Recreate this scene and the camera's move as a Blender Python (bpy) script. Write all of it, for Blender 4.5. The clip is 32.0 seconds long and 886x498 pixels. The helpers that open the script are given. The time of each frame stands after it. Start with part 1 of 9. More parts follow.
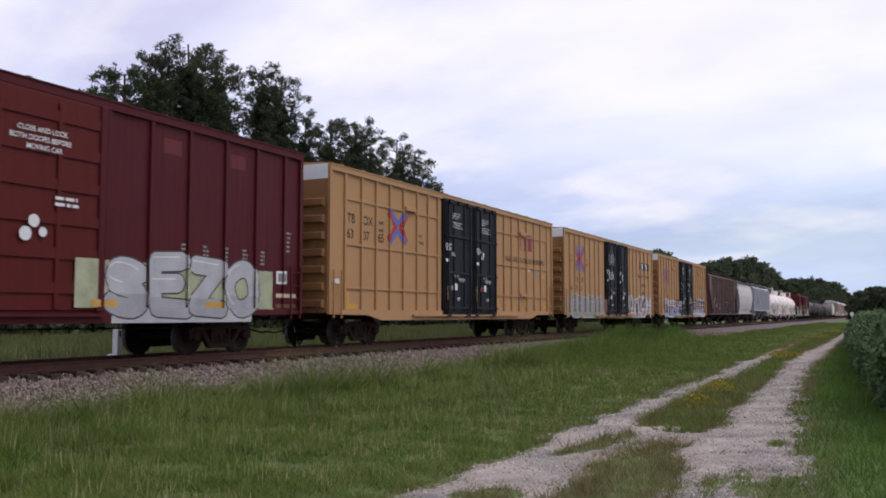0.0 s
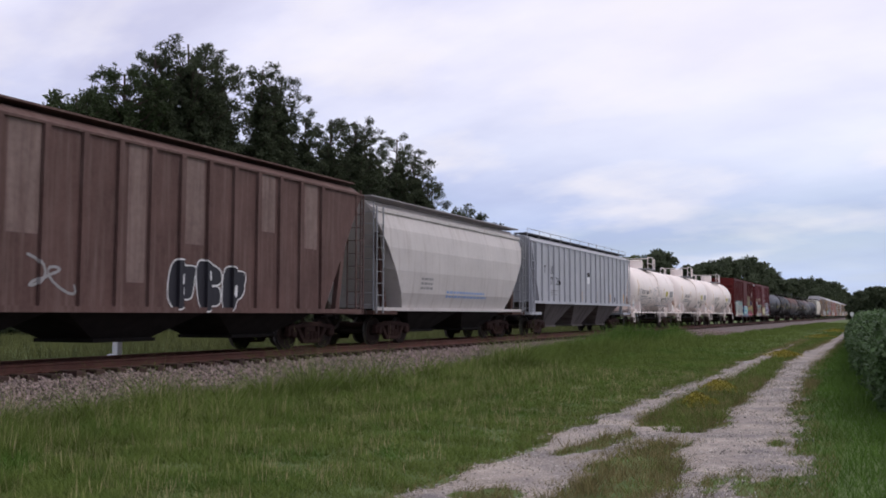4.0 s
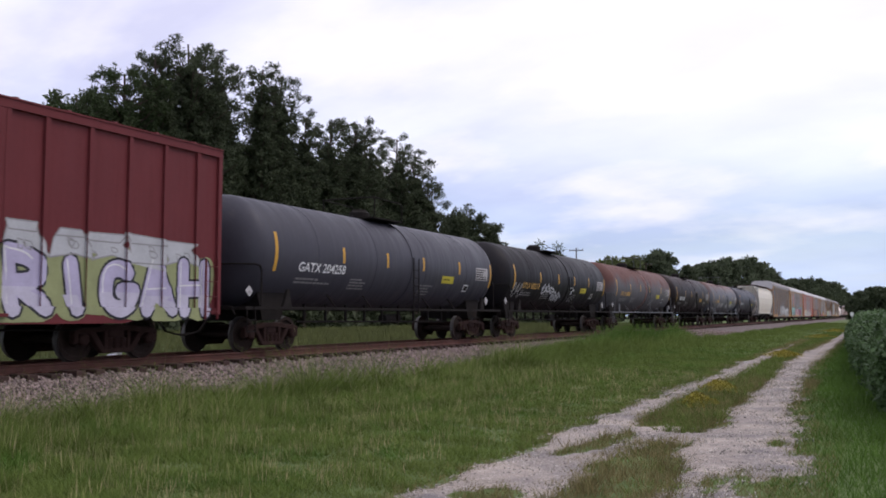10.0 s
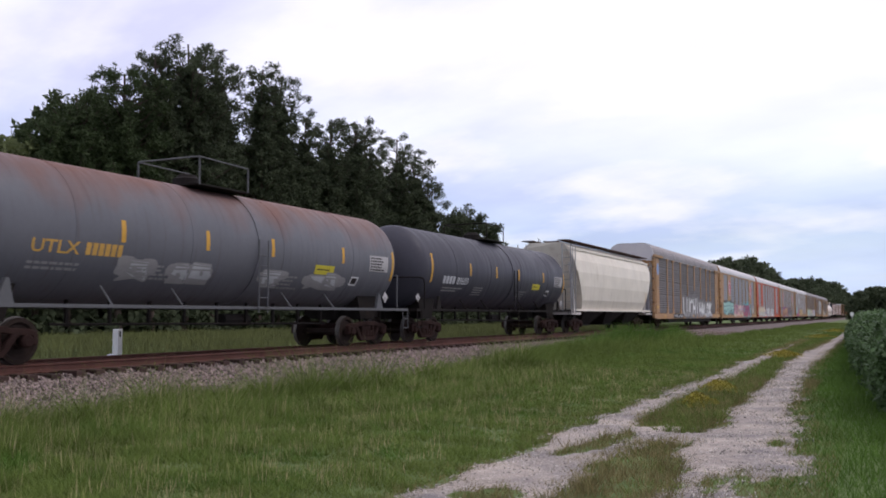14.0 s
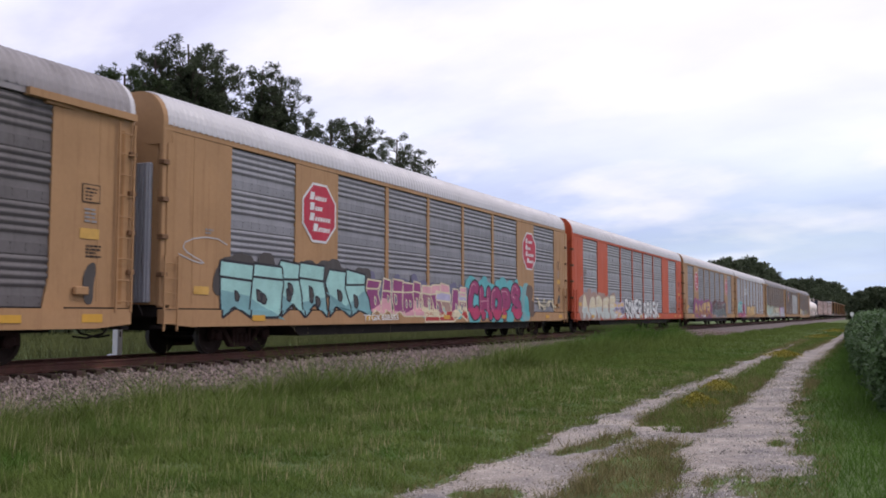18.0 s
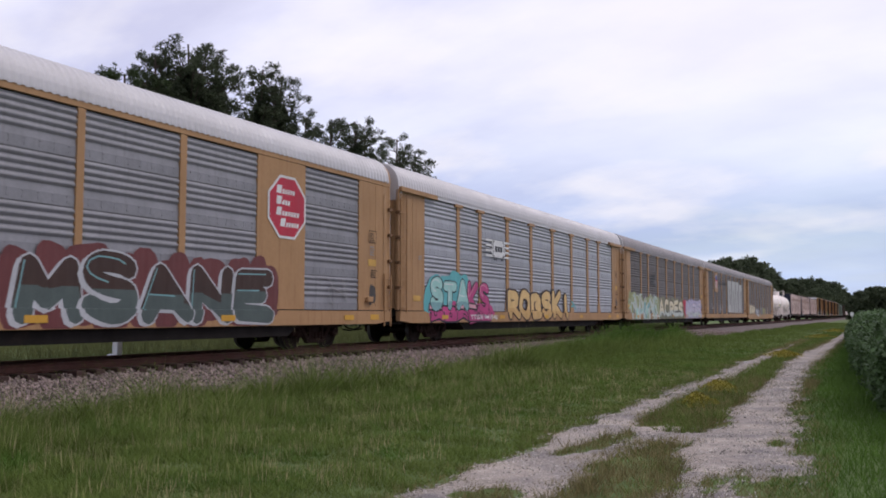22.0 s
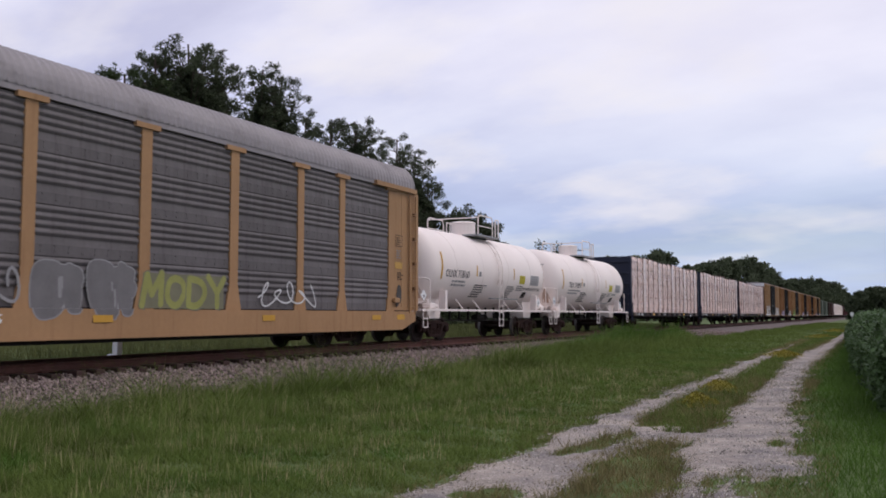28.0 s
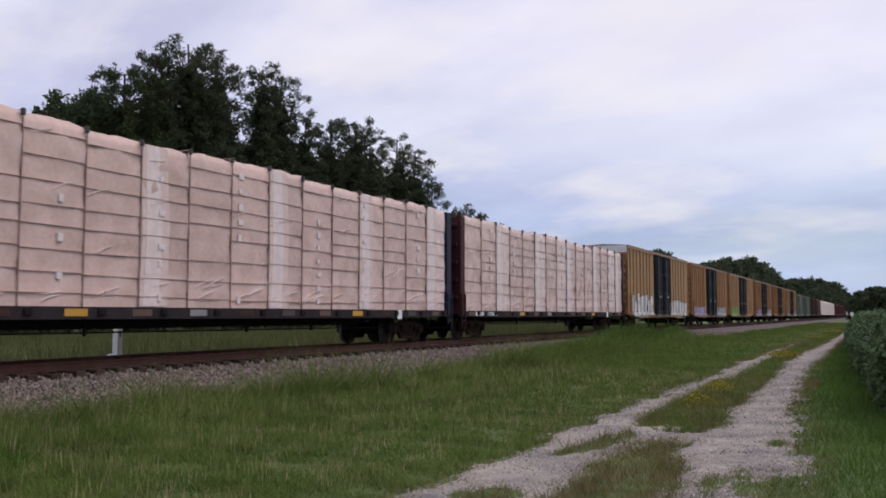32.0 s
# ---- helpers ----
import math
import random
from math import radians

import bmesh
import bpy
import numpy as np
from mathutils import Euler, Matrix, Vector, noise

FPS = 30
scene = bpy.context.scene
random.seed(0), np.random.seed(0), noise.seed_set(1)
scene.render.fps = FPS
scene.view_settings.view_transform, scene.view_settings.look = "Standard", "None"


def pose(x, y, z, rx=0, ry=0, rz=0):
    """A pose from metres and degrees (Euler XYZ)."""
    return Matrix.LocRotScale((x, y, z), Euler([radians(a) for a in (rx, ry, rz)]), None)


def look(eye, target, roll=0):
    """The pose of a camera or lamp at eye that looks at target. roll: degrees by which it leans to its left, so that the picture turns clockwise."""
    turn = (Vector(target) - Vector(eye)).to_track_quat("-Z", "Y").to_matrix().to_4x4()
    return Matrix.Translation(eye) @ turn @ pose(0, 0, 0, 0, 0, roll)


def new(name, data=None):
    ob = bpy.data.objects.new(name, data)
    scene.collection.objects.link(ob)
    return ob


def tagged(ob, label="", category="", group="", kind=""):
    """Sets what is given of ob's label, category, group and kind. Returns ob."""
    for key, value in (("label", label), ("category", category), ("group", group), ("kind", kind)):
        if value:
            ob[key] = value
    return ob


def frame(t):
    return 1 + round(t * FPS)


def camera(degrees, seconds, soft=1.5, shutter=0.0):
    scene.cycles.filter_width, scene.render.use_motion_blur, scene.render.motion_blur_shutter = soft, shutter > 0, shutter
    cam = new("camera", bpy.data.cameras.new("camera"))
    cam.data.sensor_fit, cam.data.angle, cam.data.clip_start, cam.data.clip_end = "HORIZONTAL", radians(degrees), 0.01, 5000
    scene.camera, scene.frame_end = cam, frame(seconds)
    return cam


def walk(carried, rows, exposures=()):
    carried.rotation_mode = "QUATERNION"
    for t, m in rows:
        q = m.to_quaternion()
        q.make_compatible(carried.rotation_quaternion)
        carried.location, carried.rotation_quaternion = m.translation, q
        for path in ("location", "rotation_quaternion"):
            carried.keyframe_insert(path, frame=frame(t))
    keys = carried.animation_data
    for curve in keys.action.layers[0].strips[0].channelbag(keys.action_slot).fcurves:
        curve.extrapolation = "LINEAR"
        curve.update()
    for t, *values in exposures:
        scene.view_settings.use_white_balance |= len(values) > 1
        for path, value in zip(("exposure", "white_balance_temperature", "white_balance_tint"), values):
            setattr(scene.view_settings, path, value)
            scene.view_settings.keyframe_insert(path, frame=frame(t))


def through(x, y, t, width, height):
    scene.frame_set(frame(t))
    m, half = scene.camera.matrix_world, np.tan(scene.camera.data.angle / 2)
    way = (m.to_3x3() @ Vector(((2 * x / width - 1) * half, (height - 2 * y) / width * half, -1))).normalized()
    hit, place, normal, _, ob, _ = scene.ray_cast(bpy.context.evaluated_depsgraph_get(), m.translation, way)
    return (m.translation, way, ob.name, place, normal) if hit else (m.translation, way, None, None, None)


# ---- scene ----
LENS = 52.21
RAIL = 0.58
LIFT = 0.08  # bodies ride high on their springs
TRACK = -15.15
EYE = pose(0, 0, 1.5, 94.18, 0, 25.76)
cam = camera(LENS, 32.0, soft=1.8, shutter=0.07)
STOPS = [(0, 0.02), (3, -0.03), (5, -0.12), (7.4, -0.15), (8.6, 0.02), (10.5, 0.14), (12, 0.16), (14, 0.16), (17, 0.14), (19, 0.07), (21, 0.0),
         (23, -0.04), (26, -0.06), (28.2, -0.2), (29.5, -0.25), (30.5, -0.2), (32, -0.2)]
walk(cam, [(0, EYE), (32, EYE)], [(t, v, 6480, 15.5) for t, v in STOPS])


def rolled(t):
    """How far the train has rolled at t seconds: it slows a little all the while."""
    return 19.35 * t - 0.0235 * t * t


# ---- sky and sun ----
world = bpy.data.worlds.new("overcast_sky")
scene.world = world
world.use_nodes = True
wn, wl = world.node_tree.nodes, world.node_tree.links
wn.clear()


def wnode(kind, **kw):
    n = wn.new(kind)
    for k, v in kw.items():
        if k in n.inputs:
            n.inputs[k].default_value = v
    return n


sky = wnode("ShaderNodeTexSky")
sky.sky_type, sky.sun_disc = "NISHITA", False
sky.sun_elevation, sky.sun_rotation = radians(56), radians(67)
coord = wnode("ShaderNodeTexCoord")
sep = wnode("ShaderNodeSeparateXYZ")
wl.new(coord.outputs["Generated"], sep.inputs[0])


def wmath(op, a, b):
    n = wn.new("ShaderNodeMath")
    n.operation = op
    for i, v in enumerate((a, b)):
        if isinstance(v, (int, float)):
            n.inputs[i].default_value = v
        else:
            wl.new(v, n.inputs[i])
    return n.outputs[0]


lift = wmath("ADD", wmath("MAXIMUM", sep.outputs[2], 0.0), 0.30)
flat = wn.new("ShaderNodeCombineXYZ")
wl.new(wmath("DIVIDE", sep.outputs[0], lift), flat.inputs[0])
wl.new(wmath("DIVIDE", sep.outputs[1], lift), flat.inputs[1])


def cloud_noise(scale, detail, shift, stretch):
    m = wn.new("ShaderNodeMapping")
    m.inputs["Location"].default_value = shift
    m.inputs["Rotation"].default_value = (0, 0, radians(28))
    m.inputs["Scale"].default_value = stretch
    wl.new(flat.outputs[0], m.inputs[0])
    n = wnode("ShaderNodeTexNoise", Scale=scale, Detail=detail, Roughness=0.52)
    wl.new(m.outputs[0], n.inputs["Vector"])
    return n.outputs["Fac"]


def wramp(fac, stops):
    r = wn.new("ShaderNodeValToRGB")
    els = r.color_ramp.elements
    while len(els) < len(stops):
        els.new(0.5)
    for e, (p, c) in zip(els, stops):
        e.position, e.color = p, (*c, 1)
    wl.new(fac, r.inputs[0])
    return r.outputs[0]


# broad grey-lilac and white layers, with thin blue gaps low in the sky
tone = wramp(cloud_noise(1.5, 6, (0.9, 2.1, 0), (0.75, 1.3, 1)),
             [(0.36, (0.64, 0.66, 0.82)), (0.47, (0.76, 0.78, 0.92)), (0.56, (0.88, 0.89, 0.99)), (0.68, (1.03, 1.02, 1.06))])
wisps = wramp(cloud_noise(2.6, 8, (0.3, 5.2, 0), (0.85, 1.2, 1)), [(0.49, (0, 0, 0)), (0.66, (0.6, 0.6, 0.6))])
gaps = wramp(cloud_noise(0.9, 5, (4.1, 2.2, 0), (0.6, 1.3, 1)), [(0.47, (0, 0, 0)), (0.64, (0.5, 0.5, 0.5))])


def wmix(fac, a, b, mode="MIX"):
    n = wn.new("ShaderNodeMix")
    n.data_type, n.blend_type = "RGBA", mode
    for sock, v in ((n.inputs[0], fac), (n.inputs[6], a), (n.inputs[7], b)):
        if isinstance(v, (int, float)):
            sock.default_value = v
        elif isinstance(v, tuple):
            sock.default_value = (*v, 1)
        else:
            wl.new(v, sock)
    return n.outputs[2]


# a thin bright place in the layer, up the line; the cover is brightest overhead and bluest near the horizon
thin = wn.new("ShaderNodeVectorMath")
thin.operation = "DOT_PRODUCT"
wl.new(coord.outputs["Generated"], thin.inputs[0])
thin.inputs[1].default_value = (-0.153, 0.945, 0.291)
tone = wmix(wramp(thin.outputs["Value"], [(0.955, (0, 0, 0)), (0.998, (0.5, 0.5, 0.5))]), tone, (1.14, 1.12, 1.12))
tone = wmix(1.0, tone, wramp(sep.outputs[2], [(0.0, (0.54, 0.68, 0.90)), (0.08, (0.63, 0.76, 0.94)), (0.17, (0.82, 0.89, 1.0)), (0.26, (0.98, 1.0, 1.06)), (0.36, (1.05, 1.05, 1.08)), (0.85, (1.08, 1.08, 1.08))]), "MULTIPLY")
tone = wmix(wisps, tone, (1.00, 0.99, 1.00))
clouds = wnode("ShaderNodeBackground", Strength=1.0)
wl.new(tone, clouds.inputs["Color"])
clear = wnode("ShaderNodeBackground", Strength=0.13)
wl.new(sky.outputs[0], clear.inputs["Color"])
mix = wn.new("ShaderNodeMixShader")
wl.new(gaps, mix.inputs[0])
wl.new(clouds.outputs[0], mix.inputs[1])
wl.new(clear.outputs[0], mix.inputs[2])
out = wn.new("ShaderNodeOutputWorld")
wl.new(mix.outputs[0], out.inputs[0])

sun = new("sun", bpy.data.lights.new("sun", "SUN"))
sun.data.energy, sun.data.angle, sun.data.color = 1.2, radians(20), (1.0, 0.96, 0.9)
sun.matrix_world = look((0, 0, 60), (-28, -12, 15))


# ---- materials ----
def material(name, color, rough=0.7, metal=0.0, vary=0.15, scale=2.0, grime=0.0, grime_color=(0.05, 0.035, 0.025),
             streak=False, bump=0.0, bump_scale=40.0, per_object=0.0, flecks=None, spec=0.4, per_island=0.0, crown=None, upward=0.0, sharp=None, through=0.0):
    """A weathered surface: base colour with broad and fine variation, grime in patches or in downward streaks, fine relief."""
    m = bpy.data.materials.new(name)
    m.use_nodes = True
    nt = m.node_tree
    n, l = nt.nodes, nt.links
    b = n["Principled BSDF"]
    b.inputs["Metallic"].default_value = metal
    b.inputs["Specular IOR Level"].default_value = spec
    co = n.new("ShaderNodeTexCoord")

    def tex(sc, detail=4, stretch=(1, 1, 1), rough_=0.55):
        mp = n.new("ShaderNodeMapping")
        mp.inputs["Scale"].default_value = stretch
        l.new(co.outputs["Object"], mp.inputs[0])
        t = n.new("ShaderNodeTexNoise")
        t.inputs["Scale"].default_value, t.inputs["Detail"].default_value = sc, detail
        t.inputs["Roughness"].default_value = rough_
        l.new(mp.outputs[0], t.inputs["Vector"])
        return t.outputs["Fac"]

    def ramp(fac, lo, hi, c0, c1):
        r = n.new("ShaderNodeValToRGB")
        r.color_ramp.elements[0].position, r.color_ramp.elements[1].position = lo, hi
        r.color_ramp.elements[0].color, r.color_ramp.elements[1].color = (*c0, 1), (*c1, 1)
        l.new(fac, r.inputs[0])
        return r.outputs[0]

    def blend(fac, a, c, mode="MIX"):
        x = n.new("ShaderNodeMix")
        x.data_type, x.blend_type = "RGBA", mode
        for sock, v in ((x.inputs[0], fac), (x.inputs[6], a), (x.inputs[7], c)):
            if isinstance(v, bpy.types.NodeSocket):
                l.new(v, sock)
            elif isinstance(v, (int, float)):
                sock.default_value = v
            else:
                sock.default_value = (*v, 1)
        return x.outputs[2]

    dark = tuple(c * (1 - vary) for c in color)
    lite = tuple(min(1.0, c * (1 + vary)) for c in color)
    col = ramp(tex(scale), 0.3, 0.7, dark, lite)
    col = blend(0.35, col, ramp(tex(scale * 11, 5), 0.3, 0.7, dark, lite))
    if per_object or per_island:
        src = n.new("ShaderNodeObjectInfo").outputs["Random"] if per_object else n.new("ShaderNodeNewGeometry").outputs["Random Per Island"]
        k = per_object or per_island
        col = blend(1.0, col, ramp(src, 0, 1, (1 - k,) * 3, (1.0,) * 3), "MULTIPLY")
    if flecks:
        col = blend(ramp(tex(flecks[1], 3, rough_=0.7), 0.55, 0.68, (0, 0, 0), (1, 1, 1)), col, flecks[0])
    if crown:  # rust or dirt that has spread from the top of a tank
        sp = n.new("ShaderNodeSeparateXYZ")
        l.new(co.outputs["Object"], sp.inputs[0])
        ad = n.new("ShaderNodeMath")
        ad.operation = "MULTIPLY_ADD"
        l.new(tex(0.7, 5, (1, 1, 0.6)), ad.inputs[0])
        ad.inputs[1].default_value = 2.4
        l.new(sp.outputs[2], ad.inputs[2])
        mr = n.new("ShaderNodeMapRange")
        l.new(ad.outputs[0], mr.inputs[0])
        mr.inputs[1].default_value, mr.inputs[2].default_value, mr.inputs[4].default_value = crown[0] + 1.2, crown[1] + 1.2, crown[3]
        col = blend(mr.outputs[0], col, crown[2])
    if grime:
        g = tex(1.3, 6, (1, 5, 0.35) if streak else (1, 1, 1), 0.62)
        edges = sharp or (0.72 - 0.36 * grime, 1.0 - 0.3 * grime)
        col = blend(ramp(g, *edges, (0, 0, 0), (0.85,) * 3), col, grime_color)
        rr = ramp(g, 0.3, 0.7, (max(0, rough - 0.1),) * 3, (min(1, rough + 0.2),) * 3)
        l.new(rr, b.inputs["Roughness"])
    else:
        b.inputs["Roughness"].default_value = rough
    l.new(col, b.inputs["Base Color"])
    if upward:  # thin blades let light through, so they shade much alike whichever way they face
        ge = n.new("ShaderNodeNewGeometry")
        va = n.new("ShaderNodeVectorMath")
        va.operation = "ADD"
        l.new(ge.outputs["Normal"], va.inputs[0])
        va.inputs[1].default_value = (0, 0, upward)
        vn = n.new("ShaderNodeVectorMath")
        vn.operation = "NORMALIZE"
        l.new(va.outputs[0], vn.inputs[0])
        l.new(vn.outputs[0], b.inputs["Normal"])
    if through:  # leaves and blades pass part of the light
        tr = n.new("ShaderNodeBsdfTranslucent")
        l.new(col, tr.inputs["Color"])
        mx = n.new("ShaderNodeMixShader")
        mx.inputs[0].default_value = through
        l.new(b.outputs[0], mx.inputs[1])
        l.new(tr.outputs[0], mx.inputs[2])
        l.new(mx.outputs[0], n["Material Output"].inputs["Surface"])
    if bump:
        bp = n.new("ShaderNodeBump")
        bp.inputs["Strength"].default_value, bp.inputs["Distance"].default_value = min(1, bump), 0.02
        l.new(tex(bump_scale, 5), bp.inputs["Height"])
        l.new(bp.outputs[0], b.inputs["Normal"])
    return m


def paint(name, color, grime=0.35, rough=0.5, gc=(0.07, 0.045, 0.03), vary=0.1, crown=None):
    return material(name, color, rough, 0.0, vary, 0.9, grime, gc, True, 0.12, 6.0, spec=0.16, crown=crown)


RACKY = paint("tan_rack_frame_paint", (0.365, 0.21, 0.105), 0.5, gc=(0.22, 0.115, 0.06), vary=0.12)
RED_OX = paint("oxide_red_paint", (0.076, 0.010, 0.013), 0.4, gc=(0.05, 0.012, 0.012))
RED_BR = paint("faded_red_paint", (0.100, 0.012, 0.011), 0.55, gc=(0.06, 0.016, 0.013))
RED_PK = paint("chalky_red_paint", (0.130, 0.027, 0.030), 0.4, gc=(0.10, 0.028, 0.026))
YELLOW = paint("ochre_yellow_paint", (0.42, 0.236, 0.108), 0.3, gc=(0.33, 0.165, 0.07), vary=0.07)
YEL_DK = paint("grimy_ochre_paint", (0.29, 0.145, 0.058), 0.6, gc=(0.08, 0.045, 0.03))
YEL_MID = paint("dusty_ochre_paint", (0.34, 0.20, 0.095), 0.55, gc=(0.12, 0.065, 0.04))
BLACK = paint("black_door_paint", (0.009, 0.0085, 0.011), 0.12, gc=(0.05, 0.045, 0.045))
ORANGE = paint("orange_paint", (0.45, 0.085, 0.038), 0.3, gc=(0.25, 0.05, 0.03))
TANKW = paint("tank_white_paint", (0.86, 0.76, 0.71), 0.12, 0.42, gc=(0.42, 0.31, 0.25), vary=0.03)
TANKB = paint("tank_black_paint", (0.015, 0.013, 0.015), 0.3, 0.5, gc=(0.06, 0.04, 0.035))
TANKR = paint("tank_brown_black_paint", (0.017, 0.011, 0.012), 0.35, 0.5, gc=(0.045, 0.024, 0.023), crown=(3.0, 4.1, (0.048, 0.027, 0.025), 0.8))
TANKG = paint("tank_grey_paint", (0.055, 0.053, 0.066), 0.35, 0.45, gc=(0.10, 0.09, 0.09))
TANKL = paint("tank_light_grey_paint", (0.12, 0.12, 0.135), 0.4, 0.5, gc=(0.09, 0.06, 0.055), crown=(2.8, 3.9, (0.15, 0.065, 0.045), 0.85))
TANKRU = paint("rust_washed_tank_paint", (0.105, 0.100, 0.108), 0.45, 0.6, gc=(0.085, 0.055, 0.05), crown=(2.5, 3.1, (0.12, 0.052, 0.042), 0.92))
HOPBR = paint("brown_hopper_paint", (0.105, 0.060, 0.053), 0.7, 0.7, gc=(0.19, 0.135, 0.12), vary=0.3)
HOPGR = paint("pale_grey_hopper_paint", (0.42, 0.42, 0.45), 0.25, gc=(0.24, 0.22, 0.22))
HOPBAY = paint("grimy_hopper_bay_paint", (0.15, 0.13, 0.125), 0.8, 0.8, gc=(0.05, 0.038, 0.034), vary=0.3)
ROOFK = material("dark_roof_grating", (0.10, 0.10, 0.11), 0.8, 0.1, 0.2, 3.0)
HOPWH = paint("chalk_white_hopper_paint", (0.52, 0.48, 0.46), 0.5, gc=(0.30, 0.24, 0.21))
HOPCR = paint("cream_hopper_paint", (0.66, 0.60, 0.52), 0.45, gc=(0.36, 0.26, 0.19))
BROWN = paint("brown_underframe_paint", (0.06, 0.032, 0.026), 0.4, 0.8)
FRAME = material("grimy_underframe_steel", (0.017, 0.014, 0.013), 0.85, 0.0, 0.3, 3.0, 0.3, (0.05, 0.034, 0.026), spec=0.12)
TRUCK = material("rust_brown_cast_steel", (0.034, 0.018, 0.015), 0.85, 0.0, 0.35, 4.0, 0.4, (0.03, 0.02, 0.018), spec=0.12)
WHEEL = material("dusty_wheel_steel", (0.027, 0.018, 0.015), 0.75, 0.0, 0.3, 5.0, 0.3, spec=0.12)
TREAD = material("polished_wheel_tread", (0.12, 0.11, 0.105), 0.5, 0.6, 0.1, 8.0)
GALV = material("weathered_galvanised_steel", (0.245, 0.238, 0.255), 0.5, 0.15, 0.2, 1.2, 0.35, (0.10, 0.09, 0.095), True, 0.1, 8, per_object=0.18)
GALV_M = material("dull_galvanised_steel", (0.295, 0.29, 0.30), 0.5, 0.15, 0.2, 1.2, 0.35, (0.13, 0.11, 0.11), True, 0.1, 8, per_object=0.18)
GALV_D = material("dark_weathered_galvanised_steel", (0.140, 0.124, 0.124), 0.65, 0.1, 0.22, 1.2, 0.45, (0.055, 0.044, 0.045), True, 0.1, 8, per_object=0.18)
GALV_L = material("bright_galvanised_steel", (0.345, 0.345, 0.375), 0.45, 0.15, 0.16, 1.2, 0.3, (0.17, 0.16, 0.17), True, 0.1, 8, per_object=0.14)
ROOFW = material("pale_galvanised_roof_steel", (0.53, 0.505, 0.515), 0.5, 0.2, 0.08, 1.0, 0.2, (0.4, 0.38, 0.37), False, 0.1, 6)
ROOFD = material("dull_galvanised_roof_steel", (0.27, 0.245, 0.25), 0.55, 0.2, 0.15, 1.0, 0.35, (0.16, 0.14, 0.14), False, 0.1, 6)
GREYST = material("bare_grey_steel", (0.3, 0.3, 0.31), 0.55, 0.4, 0.15, 3.0, 0.3)
WHITE = paint("white_marking_paint", (0.72, 0.72, 0.72), 0.1, 0.6, gc=(0.4, 0.38, 0.36))
STENC = paint("black_stencil_paint", (0.03, 0.025, 0.025), 0.1, 0.7)
REFL = paint("yellow_reflective_strip", (0.55, 0.30, 0.05), 0.15, 0.4, gc=(0.3, 0.15, 0.04))
LIME = paint("yellow_green_placard_paint", (0.50, 0.42, 0.05), 0.1)
GREY_P = paint("grey_stencil_paint", (0.25, 0.24, 0.24), 0.2)
NAVY = paint("dark_blue_frame_paint", (0.022, 0.026, 0.045), 0.3, gc=(0.05, 0.045, 0.05))
MAROON = paint("maroon_frame_paint", (0.055, 0.018, 0.018), 0.35)
WRAP = material("milky_lumber_wrap", (0.68, 0.475, 0.405), 0.24, 0.0, 0.16, 0.8, 0.55, (0.78, 0.63, 0.58), False, 1.0, 2.6, per_object=0.12)
WRAPW = material("white_lumber_wrap_film", (0.74, 0.57, 0.515), 0.25, 0.0, 0.08, 1.6, 0.35, (0.58, 0.46, 0.40), False, 1.0, 3.2)
LUMBER = material("sawn_pine_lumber", (0.50, 0.33, 0.18), 0.8, 0, 0.2, 6.0, 0.2, (0.3, 0.2, 0.1))
STRAP = material("dark_strap", (0.06, 0.05, 0.05), 0.7)
RAILM = material("rusty_rail_steel", (0.105, 0.041, 0.030), 0.75, 0.1, 0.3, 4.0, 0.35, (0.05, 0.022, 0.017))
TIE = material("rust_stained_tie_timber", (0.060, 0.031, 0.025), 0.9, 0, 0.35, 3.0, bump=0.5, bump_scale=20, per_object=0.4)
STONE = material("grey_pink_ballast_stone", (0.36, 0.27, 0.25), 0.9, 0, 0.3, 3.0, bump=0.3, bump_scale=60, per_island=0.82)
PEBBLE = material("white_shell_bits", (0.60, 0.55, 0.50), 0.9, 0, 0.3, 4.0, per_island=0.75)
BALLAST = material("ballast_bed", (0.13, 0.10, 0.095), 0.95, 0, 0.45, 9.0, flecks=((0.28, 0.24, 0.235), 26), bump=1.0, bump_scale=18)
GRAVEL = material("white_shell_gravel", (0.31, 0.26, 0.225), 0.95, 0, 0.35, 0.9, 0.6, (0.150, 0.135, 0.142), False, 0.9, 34, flecks=((0.52, 0.47, 0.42), 26), sharp=(0.42, 0.66))
SOIL = material("grassy_soil", (0.085, 0.125, 0.034), 0.95, 0, 0.35, 0.6, 0.5, (0.11, 0.09, 0.05), False, 0.6, 12)
GRASS = material("green_grass_blades", (0.136, 0.190, 0.042), 0.7, 0, 0.35, 0.7, 0.45, (0.175, 0.20, 0.062), per_island=0.4, spec=0.1, upward=0.9, through=0.3)
GRASSY = material("lush_verge_grass_blades", (0.090, 0.172, 0.028), 0.7, 0, 0.3, 0.35, per_island=0.4, spec=0.1, upward=0.9, through=0.3)
GRASS_T = material("rough_trackside_grass", (0.098, 0.112, 0.036), 0.7, 0, 0.35, 0.35, 0.4, (0.125, 0.118, 0.046), per_island=0.35, spec=0.1, upward=1.3)
DRY = material("dry_straw_grass", (0.36, 0.32, 0.16), 0.8, 0, 0.25, 1.0, per_island=0.4, spec=0.1, upward=1.2)
DRYG = material("half_dry_grass", (0.215, 0.180, 0.078), 0.75, 0, 0.35, 1.4, 0.5, (0.13, 0.145, 0.045), per_island=0.4, spec=0.1, upward=1.2, through=0.2)
FLOWER = material("yellow_wildflowers", (0.33, 0.28, 0.03), 0.7, 0, 0.2, 3.0, per_island=0.35)
